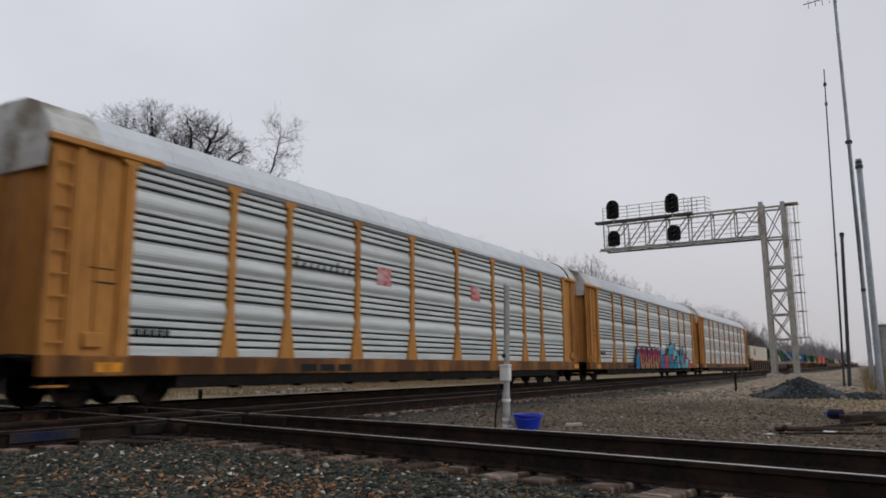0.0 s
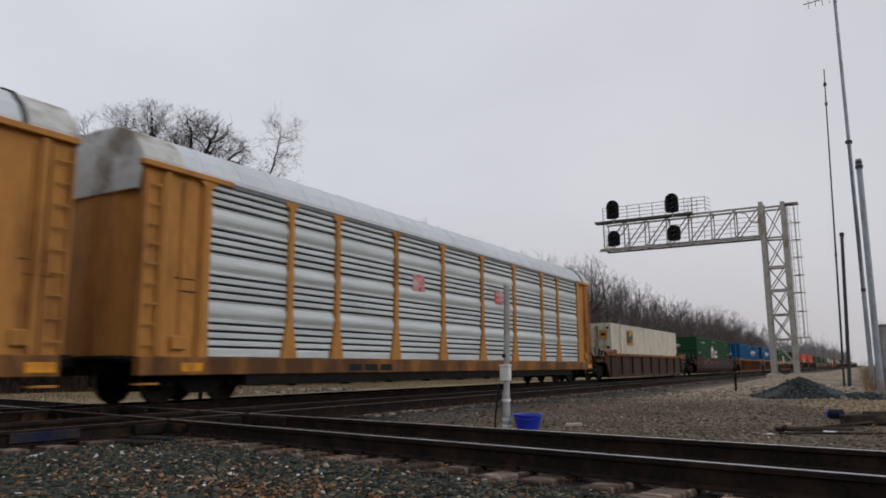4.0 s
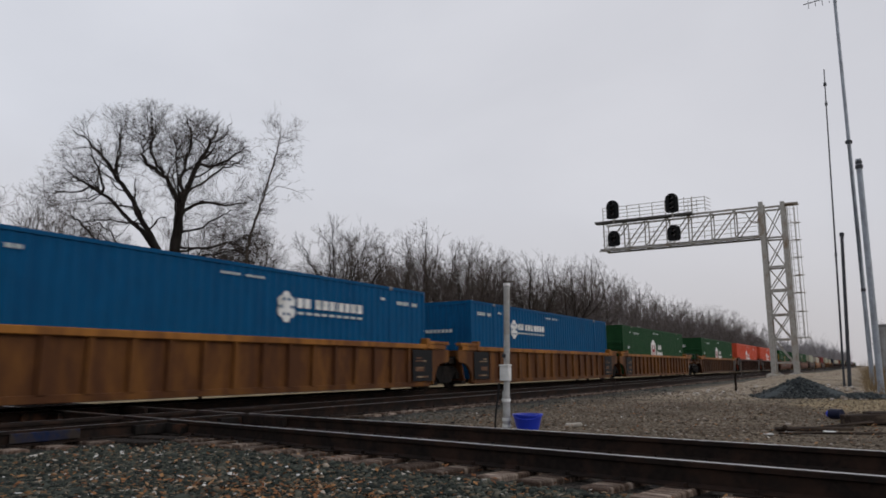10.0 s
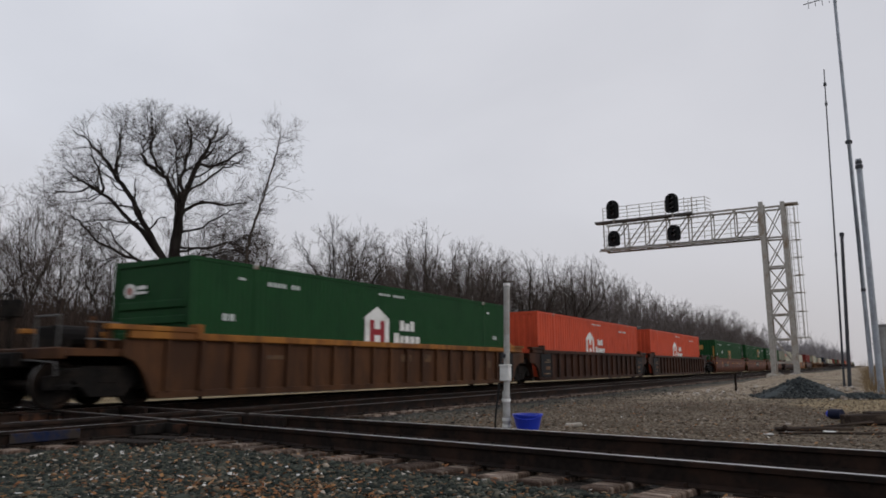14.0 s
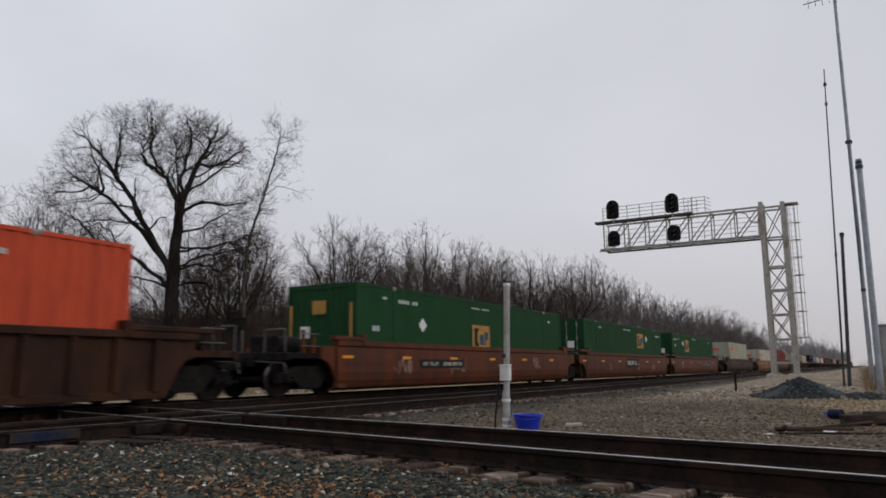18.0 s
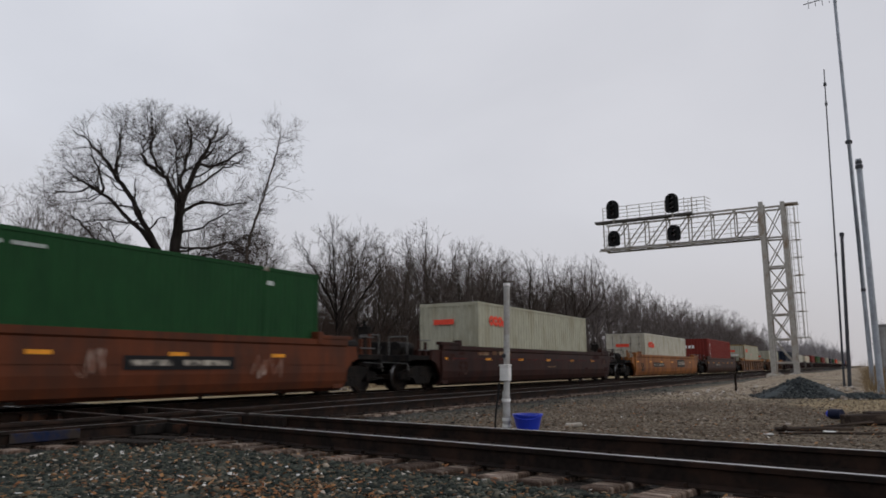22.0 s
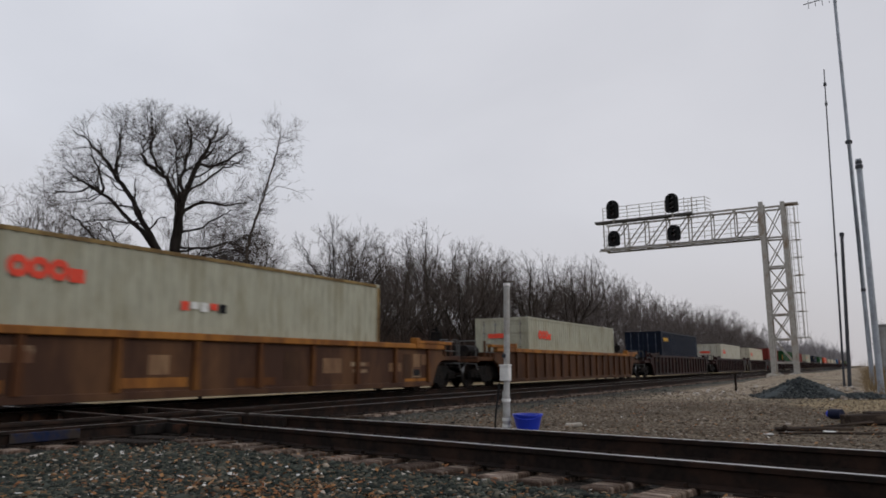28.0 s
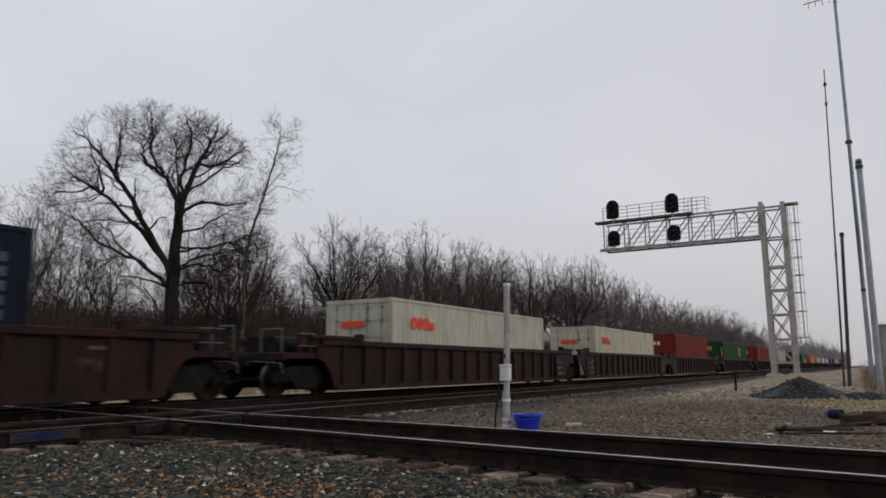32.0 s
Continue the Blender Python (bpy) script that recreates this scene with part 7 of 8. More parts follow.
        vs = [bm.verts.new((xe, y, z)) for y, z in hood]
        vs2 = [bm.verts.new((xe + 0.03, y, z)) for y, z in hood]
        bm.faces.new(vs)
        bm.faces.new(vs2)
        for i in range(len(vs)):
            bm.faces.new((vs[i], vs[(i + 1) % len(vs)], vs2[(i + 1) % len(vs)], vs2[i]))
        part("end_hood", bm, M["roof_cap"], w, "pale gable panel above the doors")
    bm = B()
    for (ya, za), (yb, zb) in zip(prof[:10], prof[1:11]):
        bar(bm, (0, ya * 1.01, za + 0.012), (0, yb * 1.01, zb + 0.012), 0.07, 0.05)
    part("roof_gasket", bm, M["hose"], w, "black rubber seal round the roof end", at=pose(x1 - 1.04, 0, 0))
    seam = None
    for k in range(22):
        x = x0 + 1.6 + k * (x1 - x0 - 3.2) / 21
        if seam is None:
            bm = B()
            for (ya, za), (yb, zb) in zip(prof[:10], prof[1:11]):
                bar(bm, (0, ya, za + 0.004), (0, yb, zb + 0.004), 0.035, 0.014)
            seam = part("roof_seam", bm, M["rack_roof"], w, at=pose(x, 0, 0))
        else:
            again(seam, pose(x, 0, 0))
    # radial end doors, slightly rounded in plan
    for e in (-1, 1):
        xe = x0 if e < 0 else x1
        for s in (-1, 1):
            bm = B()
            pl = [(xe - e * 0.02, s * 0.02), (xe - e * 0.04, s * 0.7), (xe - e * 0.16, s * 1.2), (xe - e * 0.40, s * 1.42), (xe - e * 0.44, s * 1.38), (xe - e * 0.20, s * 1.16), (xe - e * 0.09, s * 0.68), (xe - e * 0.07, s * 0.02)]
            a = [bm.verts.new((x, y, 1.0)) for x, y in pl]
            b = [bm.verts.new((x, y, 4.84)) for x, y in pl]
            bm.faces.new(a)
            bm.faces.new(b)
            for i in range(len(pl)):
                bm.faces.new((a[i], a[(i + 1) % len(pl)], b[(i + 1) % len(pl)], b[i]))
            d = part("end_door", bm, yel, w)
            part("door_seam", bar(B(), (xe - e * 0.0, s * 0.06, 1.05), (xe - e * 0.0, s * 0.06, 4.38), 0.03, 0.05), yel, d)
    # flat car below
    part("deck", box(B(), x0 + 0.1, x1 - 0.1, -1.40, 1.40, 0.88, 0.96), M["underframe"], w)
    part("centre_sill", box(B(), x0 - 0.05, x1 + 0.05, -0.32, 0.32, 0.62, 0.90, 0.02), M["underframe"], w)
    for e, xe in ((-1, x0), (1, x1)):
        part("end_platform", box(B(), min(xe, xe + e * 0.30), max(xe, xe + e * 0.30), -1.35, 1.35, 0.94, 1.00), M["underframe"], w)
        coupler(w, xe + e * 0.05, e)
        part("sill_step", box(B(), min(xe - e * 0.1, xe - e * 0.6), max(xe - e * 0.1, xe - e * 0.6), -1.56, -1.36, 0.42, 0.46), yel, w)
        truck(w, xe - e * 2.15)
    bm = B()
    for x in (6.2, 9.4, 13.9, 17.3):
        box(bm, x - 0.5, x + 0.5, -0.9, 0.9, 0.45, 0.7, 0.02)
    rod(bm, (10.6, -0.6, 0.55), (12.4, -0.6, 0.55), 0.17, 12)
    part("brake_gear", bm, M["underframe"], w)
    if "emblems" in marks:
        for x, z, sc in ((8.78, 3.45, 0.88), (14.74, 3.43, 0.86)):
            e = part("red_emblem", box(B(), x - 0.42 * sc, x + 0.42 * sc, -1.522, -1.515, z - 0.32 * sc, z + 0.30 * sc), M["faded_red"], w, "faded red emblem")
            for k in range(2):
                part("emblem_bar", box(B(), x - 0.30 * sc, x + 0.22 * sc, -1.528, -1.5225, z - 0.16 * sc + 0.2 * k, z - 0.06 * sc + 0.2 * k), M["faded_pink"], e)
    if "number" in marks:
        for k in range(5):
            part("lettering_bar", box(B(), 0.12 + 0.18 * k, 0.25 + 0.18 * k, -1.524, -1.518, 1.40, 1.52), M["slot_dark"], w, "black unreadable lettering")
        for k in range(9):
            xk = 4.75 + 0.275 * k
            bm = prism(B(), [(xk, 3.27), (xk + 0.06, 3.27), (xk + 0.15, 3.27 + (0.32 if k in (0, 6) else 0.21)), (xk + 0.09, 3.27 + (0.32 if k in (0, 6) else 0.21))], -1.548, -1.542)
            prism(bm, [(xk + 0.02, 3.27), (xk + 0.19, 3.27), (xk + 0.20, 3.31), (xk + 0.035, 3.31)], -1.548, -1.542)
            part("lettering_bar", bm, M["slot_dark"], w, "black unreadable slanting lettering")
    if "spray" in marks:
        spray(w)
    for k in range(3):
        part("sill_panel", box(B(), 5.0 + 0.75 * k, 5.6 + 0.75 * k, -1.608, -1.6005, 0.66, 0.84), M["slot_dark"], w, "black stencil panel on the sill")
    return w


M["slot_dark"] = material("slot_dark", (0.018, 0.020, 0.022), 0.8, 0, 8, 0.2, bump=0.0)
M["slot_grey"] = material("slot_grey", (0.16, 0.17, 0.18), 0.7, 0.2, 8, 0.2, bump=0.02)
M["roof_cap"] = material("roof_cap", (0.50, 0.50, 0.48), 0.6, 0.0, 5, 0.12, (0.22, 0.19, 0.15), 0.35, 1.0, 0.03)
M["faded_red"] = material("faded_red", (0.48, 0.095, 0.105), 0.6, 0, 6, 0.2, (0.50, 0.40, 0.40), 0.45, 3.0, 0.0)
M["spray_pale"] = material("spray_pale", (0.19, 0.44, 0.50), 0.6, 0, 6, 0.15, bump=0.0)
M["faded_pink"] = material("faded_pink", (0.55, 0.28, 0.27), 0.6, 0, 6, 0.2, bump=0.0)


def ribbon(parent, y, mat, pts, width, name, label, ends=0.35):
    """A painted line in the x-z plane at y, swept through a few points and tapering to its ends."""
    line = spline([Vector((x, 0, z)) for x, z in pts])
    n, left, right = len(line), [], []
    for k, p in enumerate(line):
        d = (line[min(k + 1, n - 1)] - line[max(k - 1, 0)]).normalized()
        h = width * (ends + (1 - ends) * math.sin(math.pi * (k + 0.5) / n))
        left.append((p.x - d.z * h, p.z + d.x * h))
        right.append((p.x + d.z * h, p.z - d.x * h))
    bm = B()
    rows = [[bm.verts.new((x, y - t, z)) for x, z in side] for side, t in ((left, 0.003), (right, 0.003), (right, 0), (left, 0))]
    for a, b in zip(rows, rows[1:] + rows[:1]):
        for k in range(n - 1):
            bm.faces.new((a[k], a[k + 1], b[k + 1], b[k]))
    return part(name, bm, M[mat], parent, label)


def spray(w):
    """Two spray-painted pieces low on the side: a magenta and peach one, then a pale blue one, both outlined in black."""
    r = random.Random(77)
    y = -1.612
    deep = [0.0]

    def closed(pts, n=4):
        p = [Vector((x, 0, z)) for x, z in pts]
        out = []
        for i in range(len(p)):
            a, b, c, d = p[i - 1], p[i], p[(i + 1) % len(p)], p[(i + 2) % len(p)]
            for k in range(n):
                t = k / n
                out.append(0.5 * (2 * b + (c - a) * t + (2 * a - 5 * b + 4 * c - d) * t * t + (3 * b - a - 3 * c + d) * t ** 3))
        return out

    def shape(mat, pts, edge=0.085, smooth=True, name="spray_fill"):
        """A closed shape of paint over its black outline."""
        line = closed(pts) if smooth else [Vector((x, 0, z)) for x, z in pts]
        mid = sum(line, Vector()) / len(line)
        if edge:
            out = [q + (q - mid).normalized() * edge for q in line]
            part("spray_outline", prism(B(), [(q.x, max(0.61, q.z)) for q in out], y - deep[0] - 0.0015, y - deep[0]), M["slot_dark"], w, "black spray-painted outline on the side")
            deep[0] += 0.0022
        part(name, prism(B(), [(q.x, max(0.615, q.z)) for q in line], y - deep[0] - 0.0015, y - deep[0]), M[mat], w, "spray-painted shape on the side")
        deep[0] += 0.0022

    def line(mat, pts, width):
        ribbon(w, y - deep[0], mat, pts, width, "spray_line", "line of spray paint on the side")

    # the magenta piece: a spiked black ground, then stems that shade from magenta to peach
    x0, x1 = 6.95, 12.55
    top = [(x0 - 0.2, 0.62), (x0 - 0.12, 1.7)]
    for k in range(29):
        top.append((x0 + 0.05 + 0.195 * k, 1.95 + r.uniform(-0.05, 0.05) if k % 2 else 2.08 + r.uniform(-0.08, 0.16)))
    top += [(x1 + 0.15, 1.72), (x1 + 0.25, 0.62)]
    shape("slot_dark", top, 0, False, "spray_ground")

    def loose(pts, q=0.05):
        return [(x + r.uniform(-q, q), z + r.uniform(-q, q)) for x, z in pts]

    for i in range(5):
        x = x0 + 1.13 * i + r.uniform(-0.05, 0.05)
        shape("spray_magenta", loose([(x + 0.02, 1.45), (x + 0.04, 1.80), (x + 0.28, 1.93), (x + 0.55, 1.82), (x + 0.90, 1.94), (x + 1.04, 1.66), (x + 1.0, 1.42)]), 0)
        shape("spray_pink", loose([(x + 0.02, 1.24), (x + 0.02, 1.48), (x + 0.5, 1.55), (x + 1.02, 1.46), (x + 1.0, 1.22), (x + 0.5, 1.32)], 0.04), 0)
        lean = r.uniform(-0.16, 0.16)
        for a, b in ((0.02, 0.34), (0.70, 1.0)):
            shape("spray_salmon", loose([(x + a + lean * 0.4, 0.96), (x + a, 1.38), (x + b, 1.38), (x + b + lean * 0.4, 0.96)], 0.04), 0)
            shape("spray_peach", loose([(x + a + lean - 0.04, 0.64), (x + a + lean * 0.4, 1.04), (x + b + lean * 0.4, 1.04), (x + b + lean + 0.08, 0.64)], 0.05), 0)
        bar_z = (1.10, 0.80, 1.02, 0.90, 1.14)[i]
        shape("spray_salmon" if i % 2 else "spray_peach", loose([(x + 0.25, bar_z - 0.02), (x + 0.28, bar_z + 0.16), (x + 0.78, bar_z + 0.20), (x + 0.80, bar_z)], 0.04), 0)
        shape("spray_olive", loose([(x + 0.40, 1.20), (x + 0.44, 1.36), (x + 0.62, 1.38), (x + 0.66, 1.22)], 0.05), 0)
        if i % 2 == 0:
            shape("spray_ochre", loose([(x + 0.1, 0.84), (x + 0.16, 0.92), (x + 0.48, 0.91), (x + 0.44, 0.83)], 0.03), 0)
        line("slot_dark", loose([(x + 0.34, 0.64), (x + 0.40, 0.80), (x + 0.52, 0.88), (x + 0.64, 0.80), (x + 0.72, 0.64)]), 0.045)
        line("mark_white", loose([(x + 0.08, 1.78), (x + 0.3, 1.89), (x + 0.55, 1.80)], 0.03), 0.032)
        line("mark_white", loose([(x + 0.66, 1.84), (x + 0.85, 1.90), (x + 1.0, 1.80)], 0.03), 0.022)
        line("slot_dark", loose([(x - 0.04 + lean, 0.64), (x - 0.03, 1.2), (x - 0.05, 1.88)], 0.04), 0.040)
        line("slot_dark", loose([(x + 0.38 + lean * 0.4, 0.92), (x + 0.36, 1.2), (x + 0.42, 1.44)], 0.04), 0.034)
        line("slot_dark", loose([(x + 0.68 + lean * 0.4, 0.92), (x + 0.70, 1.2), (x + 0.64, 1.46)], 0.04), 0.034)
        line("slot_dark", loose([(x + 0.1, 1.42), (x + 0.5, 1.46), (x + 0.95, 1.40)], 0.04), 0.020)
        line("spray_cyan", loose([(x + 0.36, 1.06), (x + 0.55, 1.08), (x + 0.74, 1.05)], 0.03), 0.024)
        deep[0] += 0.004
    shape("spray_blue", [(6.18, 0.64), (6.30, 0.90), (6.26, 1.10), (6.50, 1.30), (6.55, 1.52), (6.78, 1.46), (6.98, 1.62), (6.95, 0.64)], 0.07)
    shape("spray_deep_blue", [(6.35, 0.66), (6.45, 1.05), (6.72, 1.20), (6.80, 0.66)], 0.02)
    shape("spray_cyan", [(12.35, 1.2), (12.40, 1.95), (12.62, 2.0), (12.66, 1.3)], 0.05)
    shape("spray_deep_blue", [(12.55, 0.64), (12.52, 1.28), (12.74, 1.34), (12.90, 1.52), (13.05, 1.36), (13.28, 1.18), (13.32, 0.64)])
    # the blue piece
    shape("spray_red", [(13.38, 0.63), (13.38, 1.30), (14.0, 1.55), (14.5, 1.27), (14.5, 0.65)])
    shape("spray_salmon", [(15.0, 1.0), (15.2, 1.45), (15.6, 1.58), (16.0, 1.42), (15.85, 1.0)], 0.02)
    shape("spray_teal", [(16.15, 1.98), (16.25, 2.33), (16.65, 2.32), (16.6, 1.97)], 0.05)
    shape("spray_cyan", [(14.33, 1.72), (14.65, 1.72), (15.1, 1.48), (14.98, 1.08), (14.62, 1.05), (14.6, 1.42)])
    shape("spray_blue", [(14.45, 0.64), (14.68, 1.02), (15.35, 1.30), (15.68, 1.02), (15.55, 0.64)])
    shape("spray_cyan", [(14.66, 1.95), (15.1, 2.25), (15.78, 2.24), (15.9, 2.0), (15.78, 1.66), (15.15, 1.50), (14.72, 1.62)])
    shape("spray_pale", [(15.8, 1.94), (16.3, 1.86), (16.9, 1.74), (17.35, 1.76), (17.3, 1.54), (16.3, 1.46), (15.85, 1.58)])
    shape("spray_blue", [(15.82, 1.08), (16.15, 1.40), (16.65, 1.34), (17.0, 1.0), (16.9, 0.64), (15.72, 0.64)])
    shape("spray_pale", [(17.0, 1.50), (17.35, 1.68), (17.62, 1.15), (17.82, 0.64), (17.18, 0.64), (17.22, 1.1)])
    shape("spray_red", [(18.85, 1.42), (19.75, 1.64), (19.92, 1.45), (19.42, 1.06)])
    shape("spray_cyan", [(17.78, 1.55), (18.6, 1.58), (19.3, 1.58), (18.8, 1.34), (19.8, 0.66), (18.25, 0.64), (17.9, 1.05)])
    shape("spray_salmon", [(18.3, 0.95), (18.5, 1.08), (18.8, 1.0), (18.7, 0.84), (18.4, 0.84)], 0.03)
    shape("spray_blue", [(18.06, 1.86), (18.5, 2.09), (18.9, 2.09), (19.05, 1.80), (18.65, 1.60), (18.12, 1.66)])
    shape("spray_pale", [(19.55, 1.08), (19.85, 1.28), (20.55, 1.26), (20.4, 0.68), (19.8, 0.66)])
    shape("spray_red", [(20.52, 0.64), (20.5, 1.02), (20.86, 1.20), (21.1, 1.0), (21.65, 0.82), (21.6, 0.64)])
    for k in range(9):
        x = 14.9 + 0.62 * k
        h = 0.30 + 0.12 * (k % 3)
        line("slot_dark", [(x, 0.72 + 0.1 * (k % 2)), (x + 0.16, 0.80 + h * 0.5), (x + 0.10 + 0.2 * (k % 2), 0.78 + h)], 0.030)
        line("mark_white", [(x + 0.2, 0.98 + 0.2 * (k % 2)), (x + 0.34, 1.10 + 0.2 * (k % 2)), (x + 0.44, 1.02 + 0.2 * (k % 2))], 0.018)
    for k in range(12):
        x, z = 14.5 + 0.48 * k, 0.95 + 0.28 * (k % 3)
        line("slot_dark", loose([(x, z), (x + 0.12, z + 0.20), (x + 0.30, z + 0.26), (x + 0.36, z + 0.08)], 0.06), 0.028)
        line("spray_deep_blue", loose([(x + 0.2, z - 0.1), (x + 0.32, z + 0.05), (x + 0.28, z + 0.2)], 0.05), 0.035)
    for x, z in ((15.2, 1.92), (15.2, 1.80), (18.45, 1.90)):
        line("slot_dark", [(x, z), (x + 0.25, z + 0.03), (x + 0.45, z - 0.03)], 0.020)
    for x, z in ((14.95, 2.08), (18.35, 1.98), (16.0, 1.30), (17.2, 1.5)):
        line("mark_white", [(x, z), (x + 0.15, z + 0.09), (x + 0.34, z + 0.11)], 0.024)
    for x, z in ((15.25, 0.86), (18.95, 0.84)):
        shape("spray_ochre", [(x, z), (x + 0.04, z + 0.07), (x + 0.42, z + 0.06), (x + 0.40, z)], 0)
    line("slot_dark", [(6.4, 1.0), (10.0, 1.01), (14.0, 1.0), (18.0, 1.01), (20.4, 1.0)], 0.012)


for name_, colour_ in (("spray_magenta", (0.20, 0.016, 0.085)), ("spray_salmon", (0.56, 0.13, 0.10)), ("spray_olive", (0.05, 0.065, 0.035)), ("spray_ochre", (0.52, 0.24, 0.03)), ("spray_teal", (0.04, 0.20, 0.20)), ("spray_deep_blue", (0.02, 0.15, 0.42))):
    M[name_] = material(name_, colour_, 0.6, 0, 6, 0.25, [c * 0.7 for c in colour_], 0.35, 2.0, 0.0)
M["spray_red"] = material("spray_red", (0.46, 0.055, 0.06), 0.6, 0, 6, 0.25, (0.30, 0.04, 0.08), 0.4, 2.0, 0.0)
M["spray_cyan"] = material("spray_cyan", (0.06, 0.38, 0.48), 0.6, 0, 6, 0.25, (0.03, 0.24, 0.38), 0.45, 2.0, 0.0)


# ---- the train's make-up: centre of each unit at the time of 16 s, from the front
RACKS = [(-243.3, "tall yellow and galvanised steel autorack wagon", "number"), (-214.41, "tall yellow and galvanised autorack wagon with two faded red emblems", "emblems number"), (-185.45, "yellow and galvanised autorack wagon with bright spray paint along its side", "spray number"), (-156.58, "tall yellow and galvanised autorack wagon with faint red emblems", "emblems")]
MOVERS = []
for u, lab, mk in RACKS:
    MOVERS.append((autorack(lab, mk), u, 0.0))

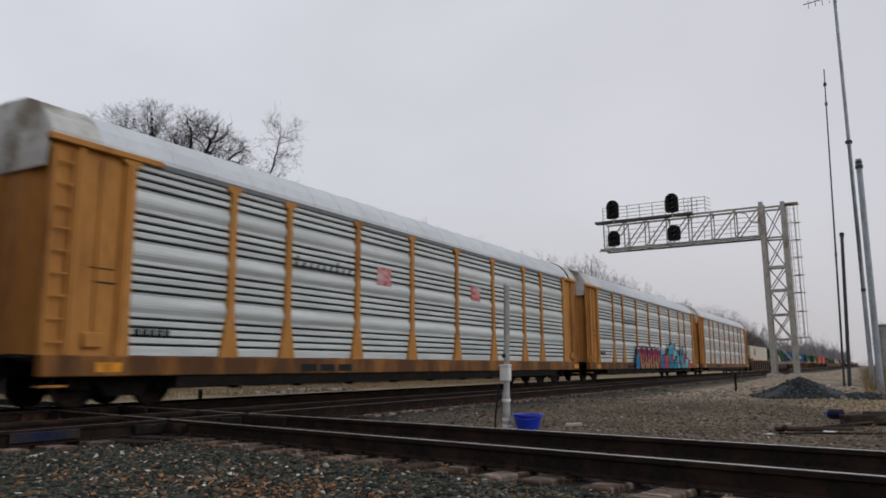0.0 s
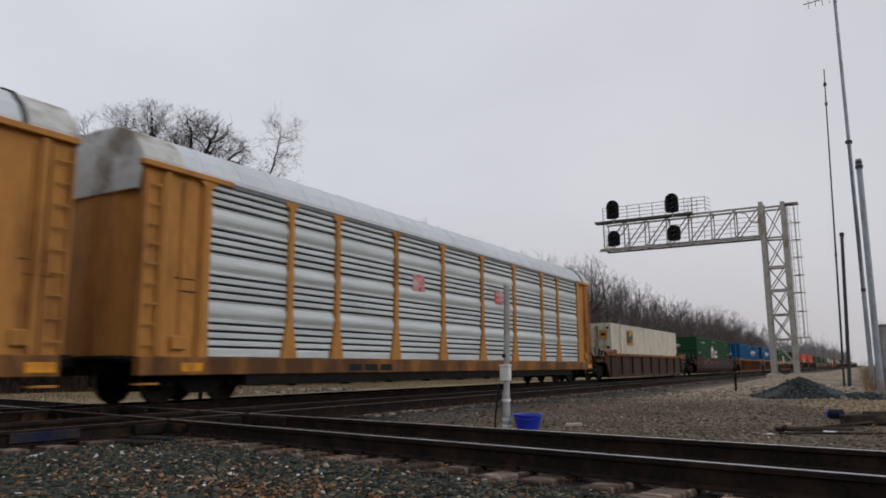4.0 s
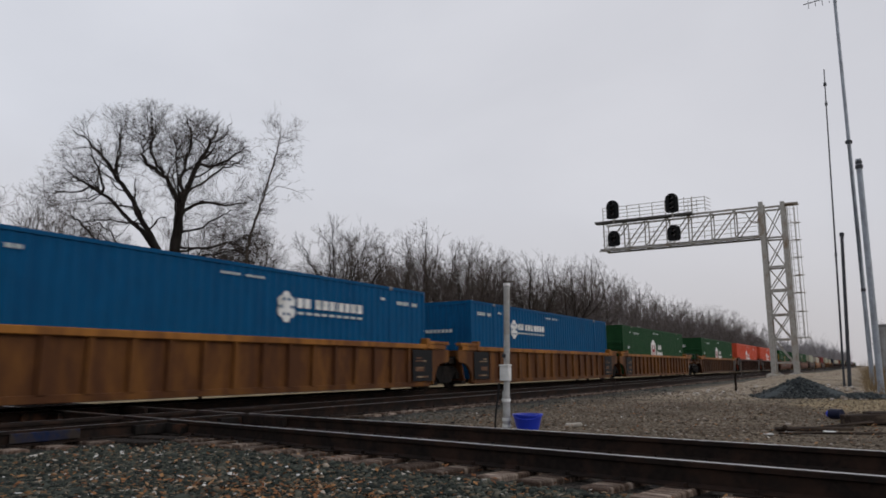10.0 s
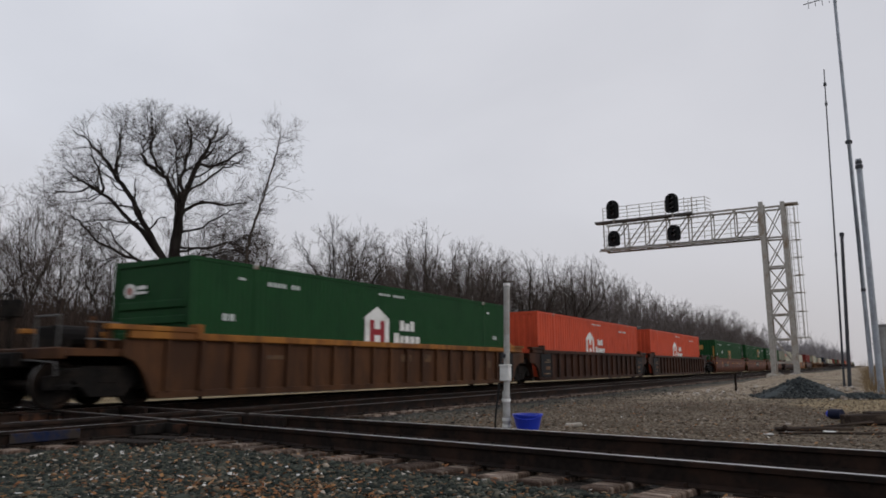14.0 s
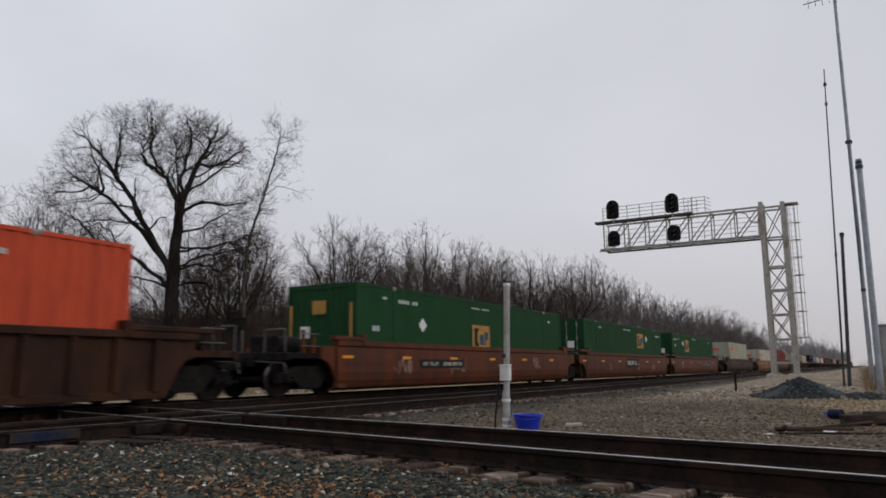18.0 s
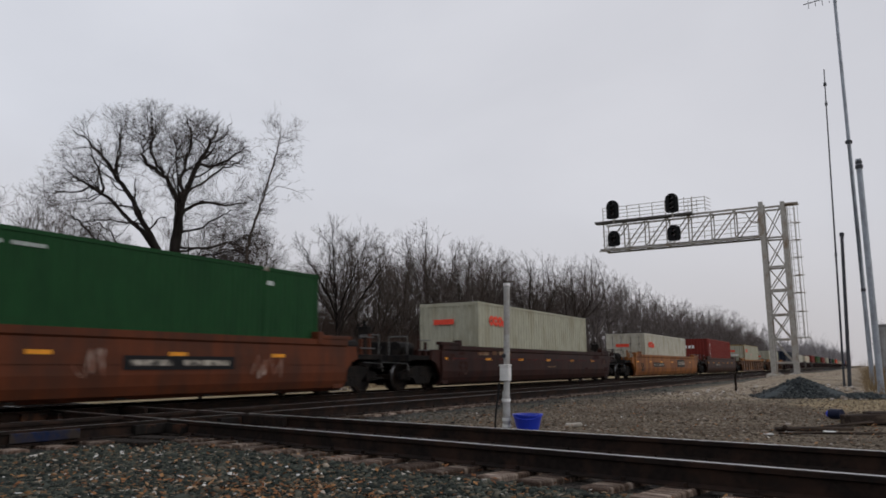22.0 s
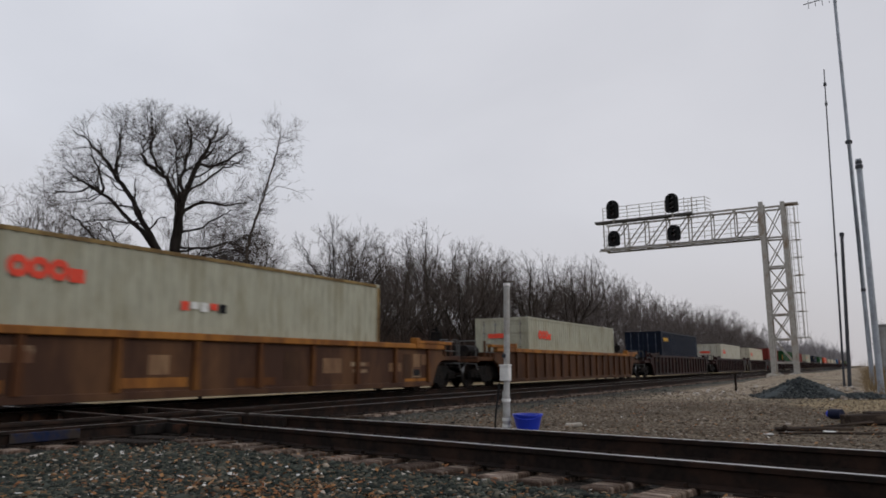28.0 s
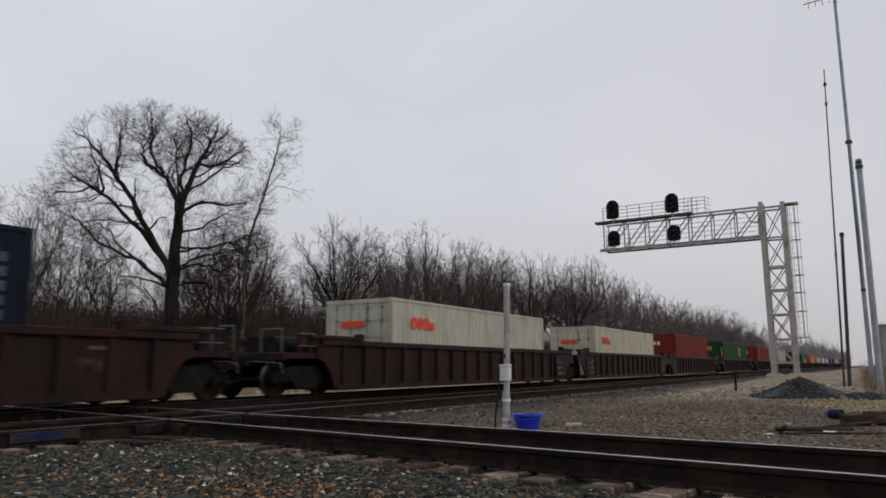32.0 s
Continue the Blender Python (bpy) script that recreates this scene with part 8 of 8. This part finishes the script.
TA, CH = "well_tan", "well_chord"
OR, BR, MA, RU, YE, DK = "well_orange", "well_brown", "well_maroon", "well_rust", "well_yellow", "well_dark"
HOUSE = "house:6.45 dash:1.42:2.48:0.3:0.06 dash:0.95:1.5:0.42:0.16 dash:2.4:2.41:1.2:0.11 dash:7.15:2.58:1.6:0.07 dash:14.4:2.45:0.3:0.07 dash:14.9:1.48:0.38:0.14 endmark"
HOUSE_R = "house:6.42 dash:7.44:2.6:1.45:0.07 dash:12.2:2.38:1.5:0.1 endmark"
UNITS = [
    # centre, wagon (style, colour, top chord, front, rear, half length, ribs, marks, words), container (words, length, colour, end, marks, pitch)
    (-118.62, ("ribbed", "well_umber", "well_rail", "end", "end", 9.05, 8, "", "umber brown ribbed well car with rusty orange top rail"), ("white corrugated container with a yellow square emblem and doors", 16.154, "white_box", "doors", "square:3.05:1.71 stains dash:1.25:2.36:0.48:0.2 dash:11.1:2.49:1.3:0.1 endtrim", 0.34)),
    (-94.88, ("smooth", MA, MA, "end", "end", 9.05, 0, "bars size_white", "dark maroon smooth-sided well car with stencilled 53"), ("dark green container with a white house emblem in the well car", 16.154, "green_box", "ribs", HOUSE, 0.17)),
    (-71.44, ("ribbed", OR, CH, "end", "joint", 9.05, 19, "", "rusty orange ribbed well car unit"), ("bright blue container with a white rosette emblem and locked doors", 16.154, "blue_box", "doors", "flower:9.42 dash:2.3:2.5:0.35:0.08 dash:7.2:2.58:1.6:0.06 dash:13.6:2.45:0.3:0.08 dash:14.5:2.36:1.2:0.11 endline", 0.30)),
    (-51.97, ("ribbed", OR, CH, "joint", "joint", 9.05, 19, "", "rusty orange ribbed well car unit"), ("bright blue container with a white rosette emblem near its front", 16.154, "blue_box", "panel", "flower:3.80 dash:0.5:2.36:1.2:0.13 dash:2.3:2.5:0.35:0.08 dash:7.3:2.58:1.6:0.06 endline", 0.30)),
    (-32.63, ("ribbed", OR, CH, "joint", "end", 9.05, 19, "placards", "rusty orange ribbed well car unit"), ("dark green container with a white house emblem in the well car", 16.154, "green_box", "ribs", HOUSE, 0.17)),
    (-8.99, ("ribbed", TA, CH, "end", "joint", 9.05, 19, "placards", "brown ribbed well car unit with an orange top rail"), ("dark green container with a white house emblem in the well car", 16.154, "green_box", "ribs", HOUSE, 0.17)),
    (10.45, ("ribbed", BR, BR, "joint", "joint", 9.05, 19, "", "brown ribbed well car unit"), ("bright orange-red container with a white house emblem in the well car", 16.154, "red_box", "panel", HOUSE_R, 0.30)),
    (29.81, ("ribbed", BR, BR, "joint", "end", 9.05, 19, "", "brown ribbed well car unit"), ("bright orange-red container with a white house emblem in the well car", 16.154, "red_box", "panel", HOUSE_R, 0.30)),
    (53.53, ("smooth", RU, RU, "end", "joint", 9.05, 0, "number:4.17 scrawl", "rust-red smooth-sided well car unit with chalk scrawls"), ("dark green container with a yellow square emblem and yellow end stripes", 16.154, "green_box", "panel", "square:7.16:1.08 diamond:3.64:1.80 dash:1.32:2.48:0.28:0.08 dash:2.2:2.41:1.15:0.12 dash:7.14:2.56:1.6:0.06 dash:0.79:1.5:0.4:0.16 dash:14.6:2.4:0.3:0.1 endstripe", 0.17)),
    (73.09, ("smooth", RU, RU, "joint", "joint", 9.05, 0, "nameplate:7.71 scrawl", "rust-red smooth-sided well car unit with a black name plate"), ("dark green container with a yellow square emblem and locked doors", 16.154, "green_box", "doors", "square:9.95:1.57 diamond:12.15:2.17 dash:2.4:2.5:0.4:0.1 dash:7.05:2.57:1.6:0.07 dash:14.46:2.38:1.2:0.12 endsquare", 0.17)),
    (92.54, ("smooth", RU, RU, "joint", "end", 9.05, 0, "number:11.1 scrawl", "rust-red smooth-sided well car unit"), ("dark green container with a yellow square emblem near its front", 16.154, "green_box", "panel", "square:4.28:1.56 diamond:3.64:2.18 dash:0.5:2.38:1.15:0.11 dash:2.23:2.48:0.3:0.12 dash:7.12:2.57:1.6:0.07 dash:0.8:1.9:0.4:0.17 dash:14.2:2.45:0.3:0.1 endsquare", 0.17)),
    (116.11, ("smooth", MA, MA, "end", "end", 9.05, 0, "bars size_white", "dark maroon smooth-sided well car with stencilled 53"), ("pale grey corrugated container with bold red shapes", 12.192, "grey_box", "panel", "redrings:0.93:2.01", 0.28)),
    (139.84, ("smooth", YE, YE, "end", "end", 9.05, 0, "number:4.1 nameplate:11.03 size_black", "yellow-orange smooth-sided well car with a black name plate"), ("pale grey container with bold red shapes and rust-streaked doors", 12.192, "pale_grey_box", "doors", "low redrings:0.86:1.66 dash:10.6:2.4:1.1:0.1", 0.28)),
    (161.34, ("smooth", BR, BR, "end", "end", 7.6, 0, "number:3.5", "brown smooth-sided short well car"), ("dark red corrugated container with pale lettering marks", 12.192, "dark_red_box", "panel", "whitebars col:0.85", 0.28)),
    (183.42, ("ribbed", "well_mixed", CH, "end", "end", 9.05, 9, "patches", "patched brown and orange ribbed well car"), ("pale grey rust-edged container with red shapes and small flags", 12.192, "grey_box", "panel", "redrings:1.01:2.01 flags:4.77", 0.28)),
    (206.86, ("ribbed", TA, CH, "end", "end", 9.05, 17, "", "brown ribbed well car with an orange top rail"), ("pale grey container with bold red shapes and weathered doors", 12.192, "grey_box", "doors", "low redrings:1.08:1.64", 0.28)),
    (230.28, ("ribbed", DK, DK, "end", "end", 9.05, 17, "faint edge_marks", "dark maroon ribbed well car with faded reflector strips"), ("dark navy container with a gold name block and doors", 12.192, "navy_box", "doors", "gold:0.54 col:11.6", 0.28)),
    (253.91, ("ribbed", DK, DK, "end", "joint", 9.05, 17, "", "dark maroon ribbed well car unit"), ("pale grey container with bold red shapes and weathered doors", 12.192, "pale_grey_box", "doors", "low redrings:1.08:1.64", 0.28)),
    (273.43, ("ribbed", DK, DK, "joint", "joint", 9.05, 17, "", "dark maroon ribbed well car unit"), ("cream container with red shapes and weathered doors", 12.192, "cream_box", "doors", "low redrings:1.08:1.64", 0.28)),
    (292.33, ("ribbed", DK, DK, "joint", "end", 9.05, 17, "", "dark maroon ribbed well car unit"), ("dark red corrugated container", 12.192, "dark_red_box", "panel", "whitebars", 0.28)),
    (315.0, ("ribbed", DK, DK, "end", "end", 9.05, 17, "", "dark maroon ribbed well car"), ("dark green container with yellow end stripes", 16.154, "green_box", "panel", "endstripe square:9.4:1.5", 0.17)),
]
wagons, boxes = {}, {}
FLOOR_Z = 0.32


def add_unit(u, car, load):
    key = car
    if key in wagons:
        w = copy_thing(wagons[key], pose(0, 0, 0))
    else:
        st, co, ch, fr, re, hw, ribs, mk, words = car
        w = wagons[key] = well_car(st, co, ch, fr, re, hw, ribs, words, mk)
    MOVERS.append((w, u, 0.0))
    if load in boxes:
        c = copy_thing(boxes[load], pose(0, 0, 0))
    else:
        words, long, mat, end, mk, pitch = load
        c = boxes[load] = container(words, long, mat, end, mk, None, pitch, "rust_edge" if "flags" in mk else None)
    MOVERS.append((c, u, FLOOR_Z))


for row in UNITS:
    add_unit(*row)
# the rest of the train, seen only far off
tail = [13, 11, 16, 4, 6, 15, 18, 12, 2, 19, 11, 14, 9, 5]
u = 338.6
for k in tail:
    car = UNITS[17][1] if k % 2 else UNITS[16][1]
    car = (car[0], car[1], car[2], "end", "end", *car[5:])
    add_unit(u, car, UNITS[k][2])
    u += 23.6


def travelled(t):
    """Metres that the train has gone by t seconds, counted from 16 s."""
    q = (t - 16.0) / 10.0
    return 141.19 * q + 1.288 * q ** 2 + 0.105 * q ** 3 - 0.127 * q ** 4


def motions():
    times = [2.0 * k for k in range(17)]
    for ob, u, z in MOVERS:
        walk(ob, [(t, pose(u - travelled(t), FAR_Y, z)) for t in times])
    turn = [(k / FPS, travelled(k / FPS)) for k in range(int(32 * FPS) + 1)]
    for ob, u, z in MOVERS:
        if ob.name.startswith("shipping") or u > 330:
            continue
        for tr_ in ob.children:
            if tr_.name.startswith("truck"):
                for ws in tr_.children:
                    x = ws.matrix_basis.translation.x
                    walk(ws, [(t, pose(x, 0, WR) @ Matrix.Rotation((-s / WR) % (2 * math.pi), 4, "Y")) for t, s in turn])


motions()
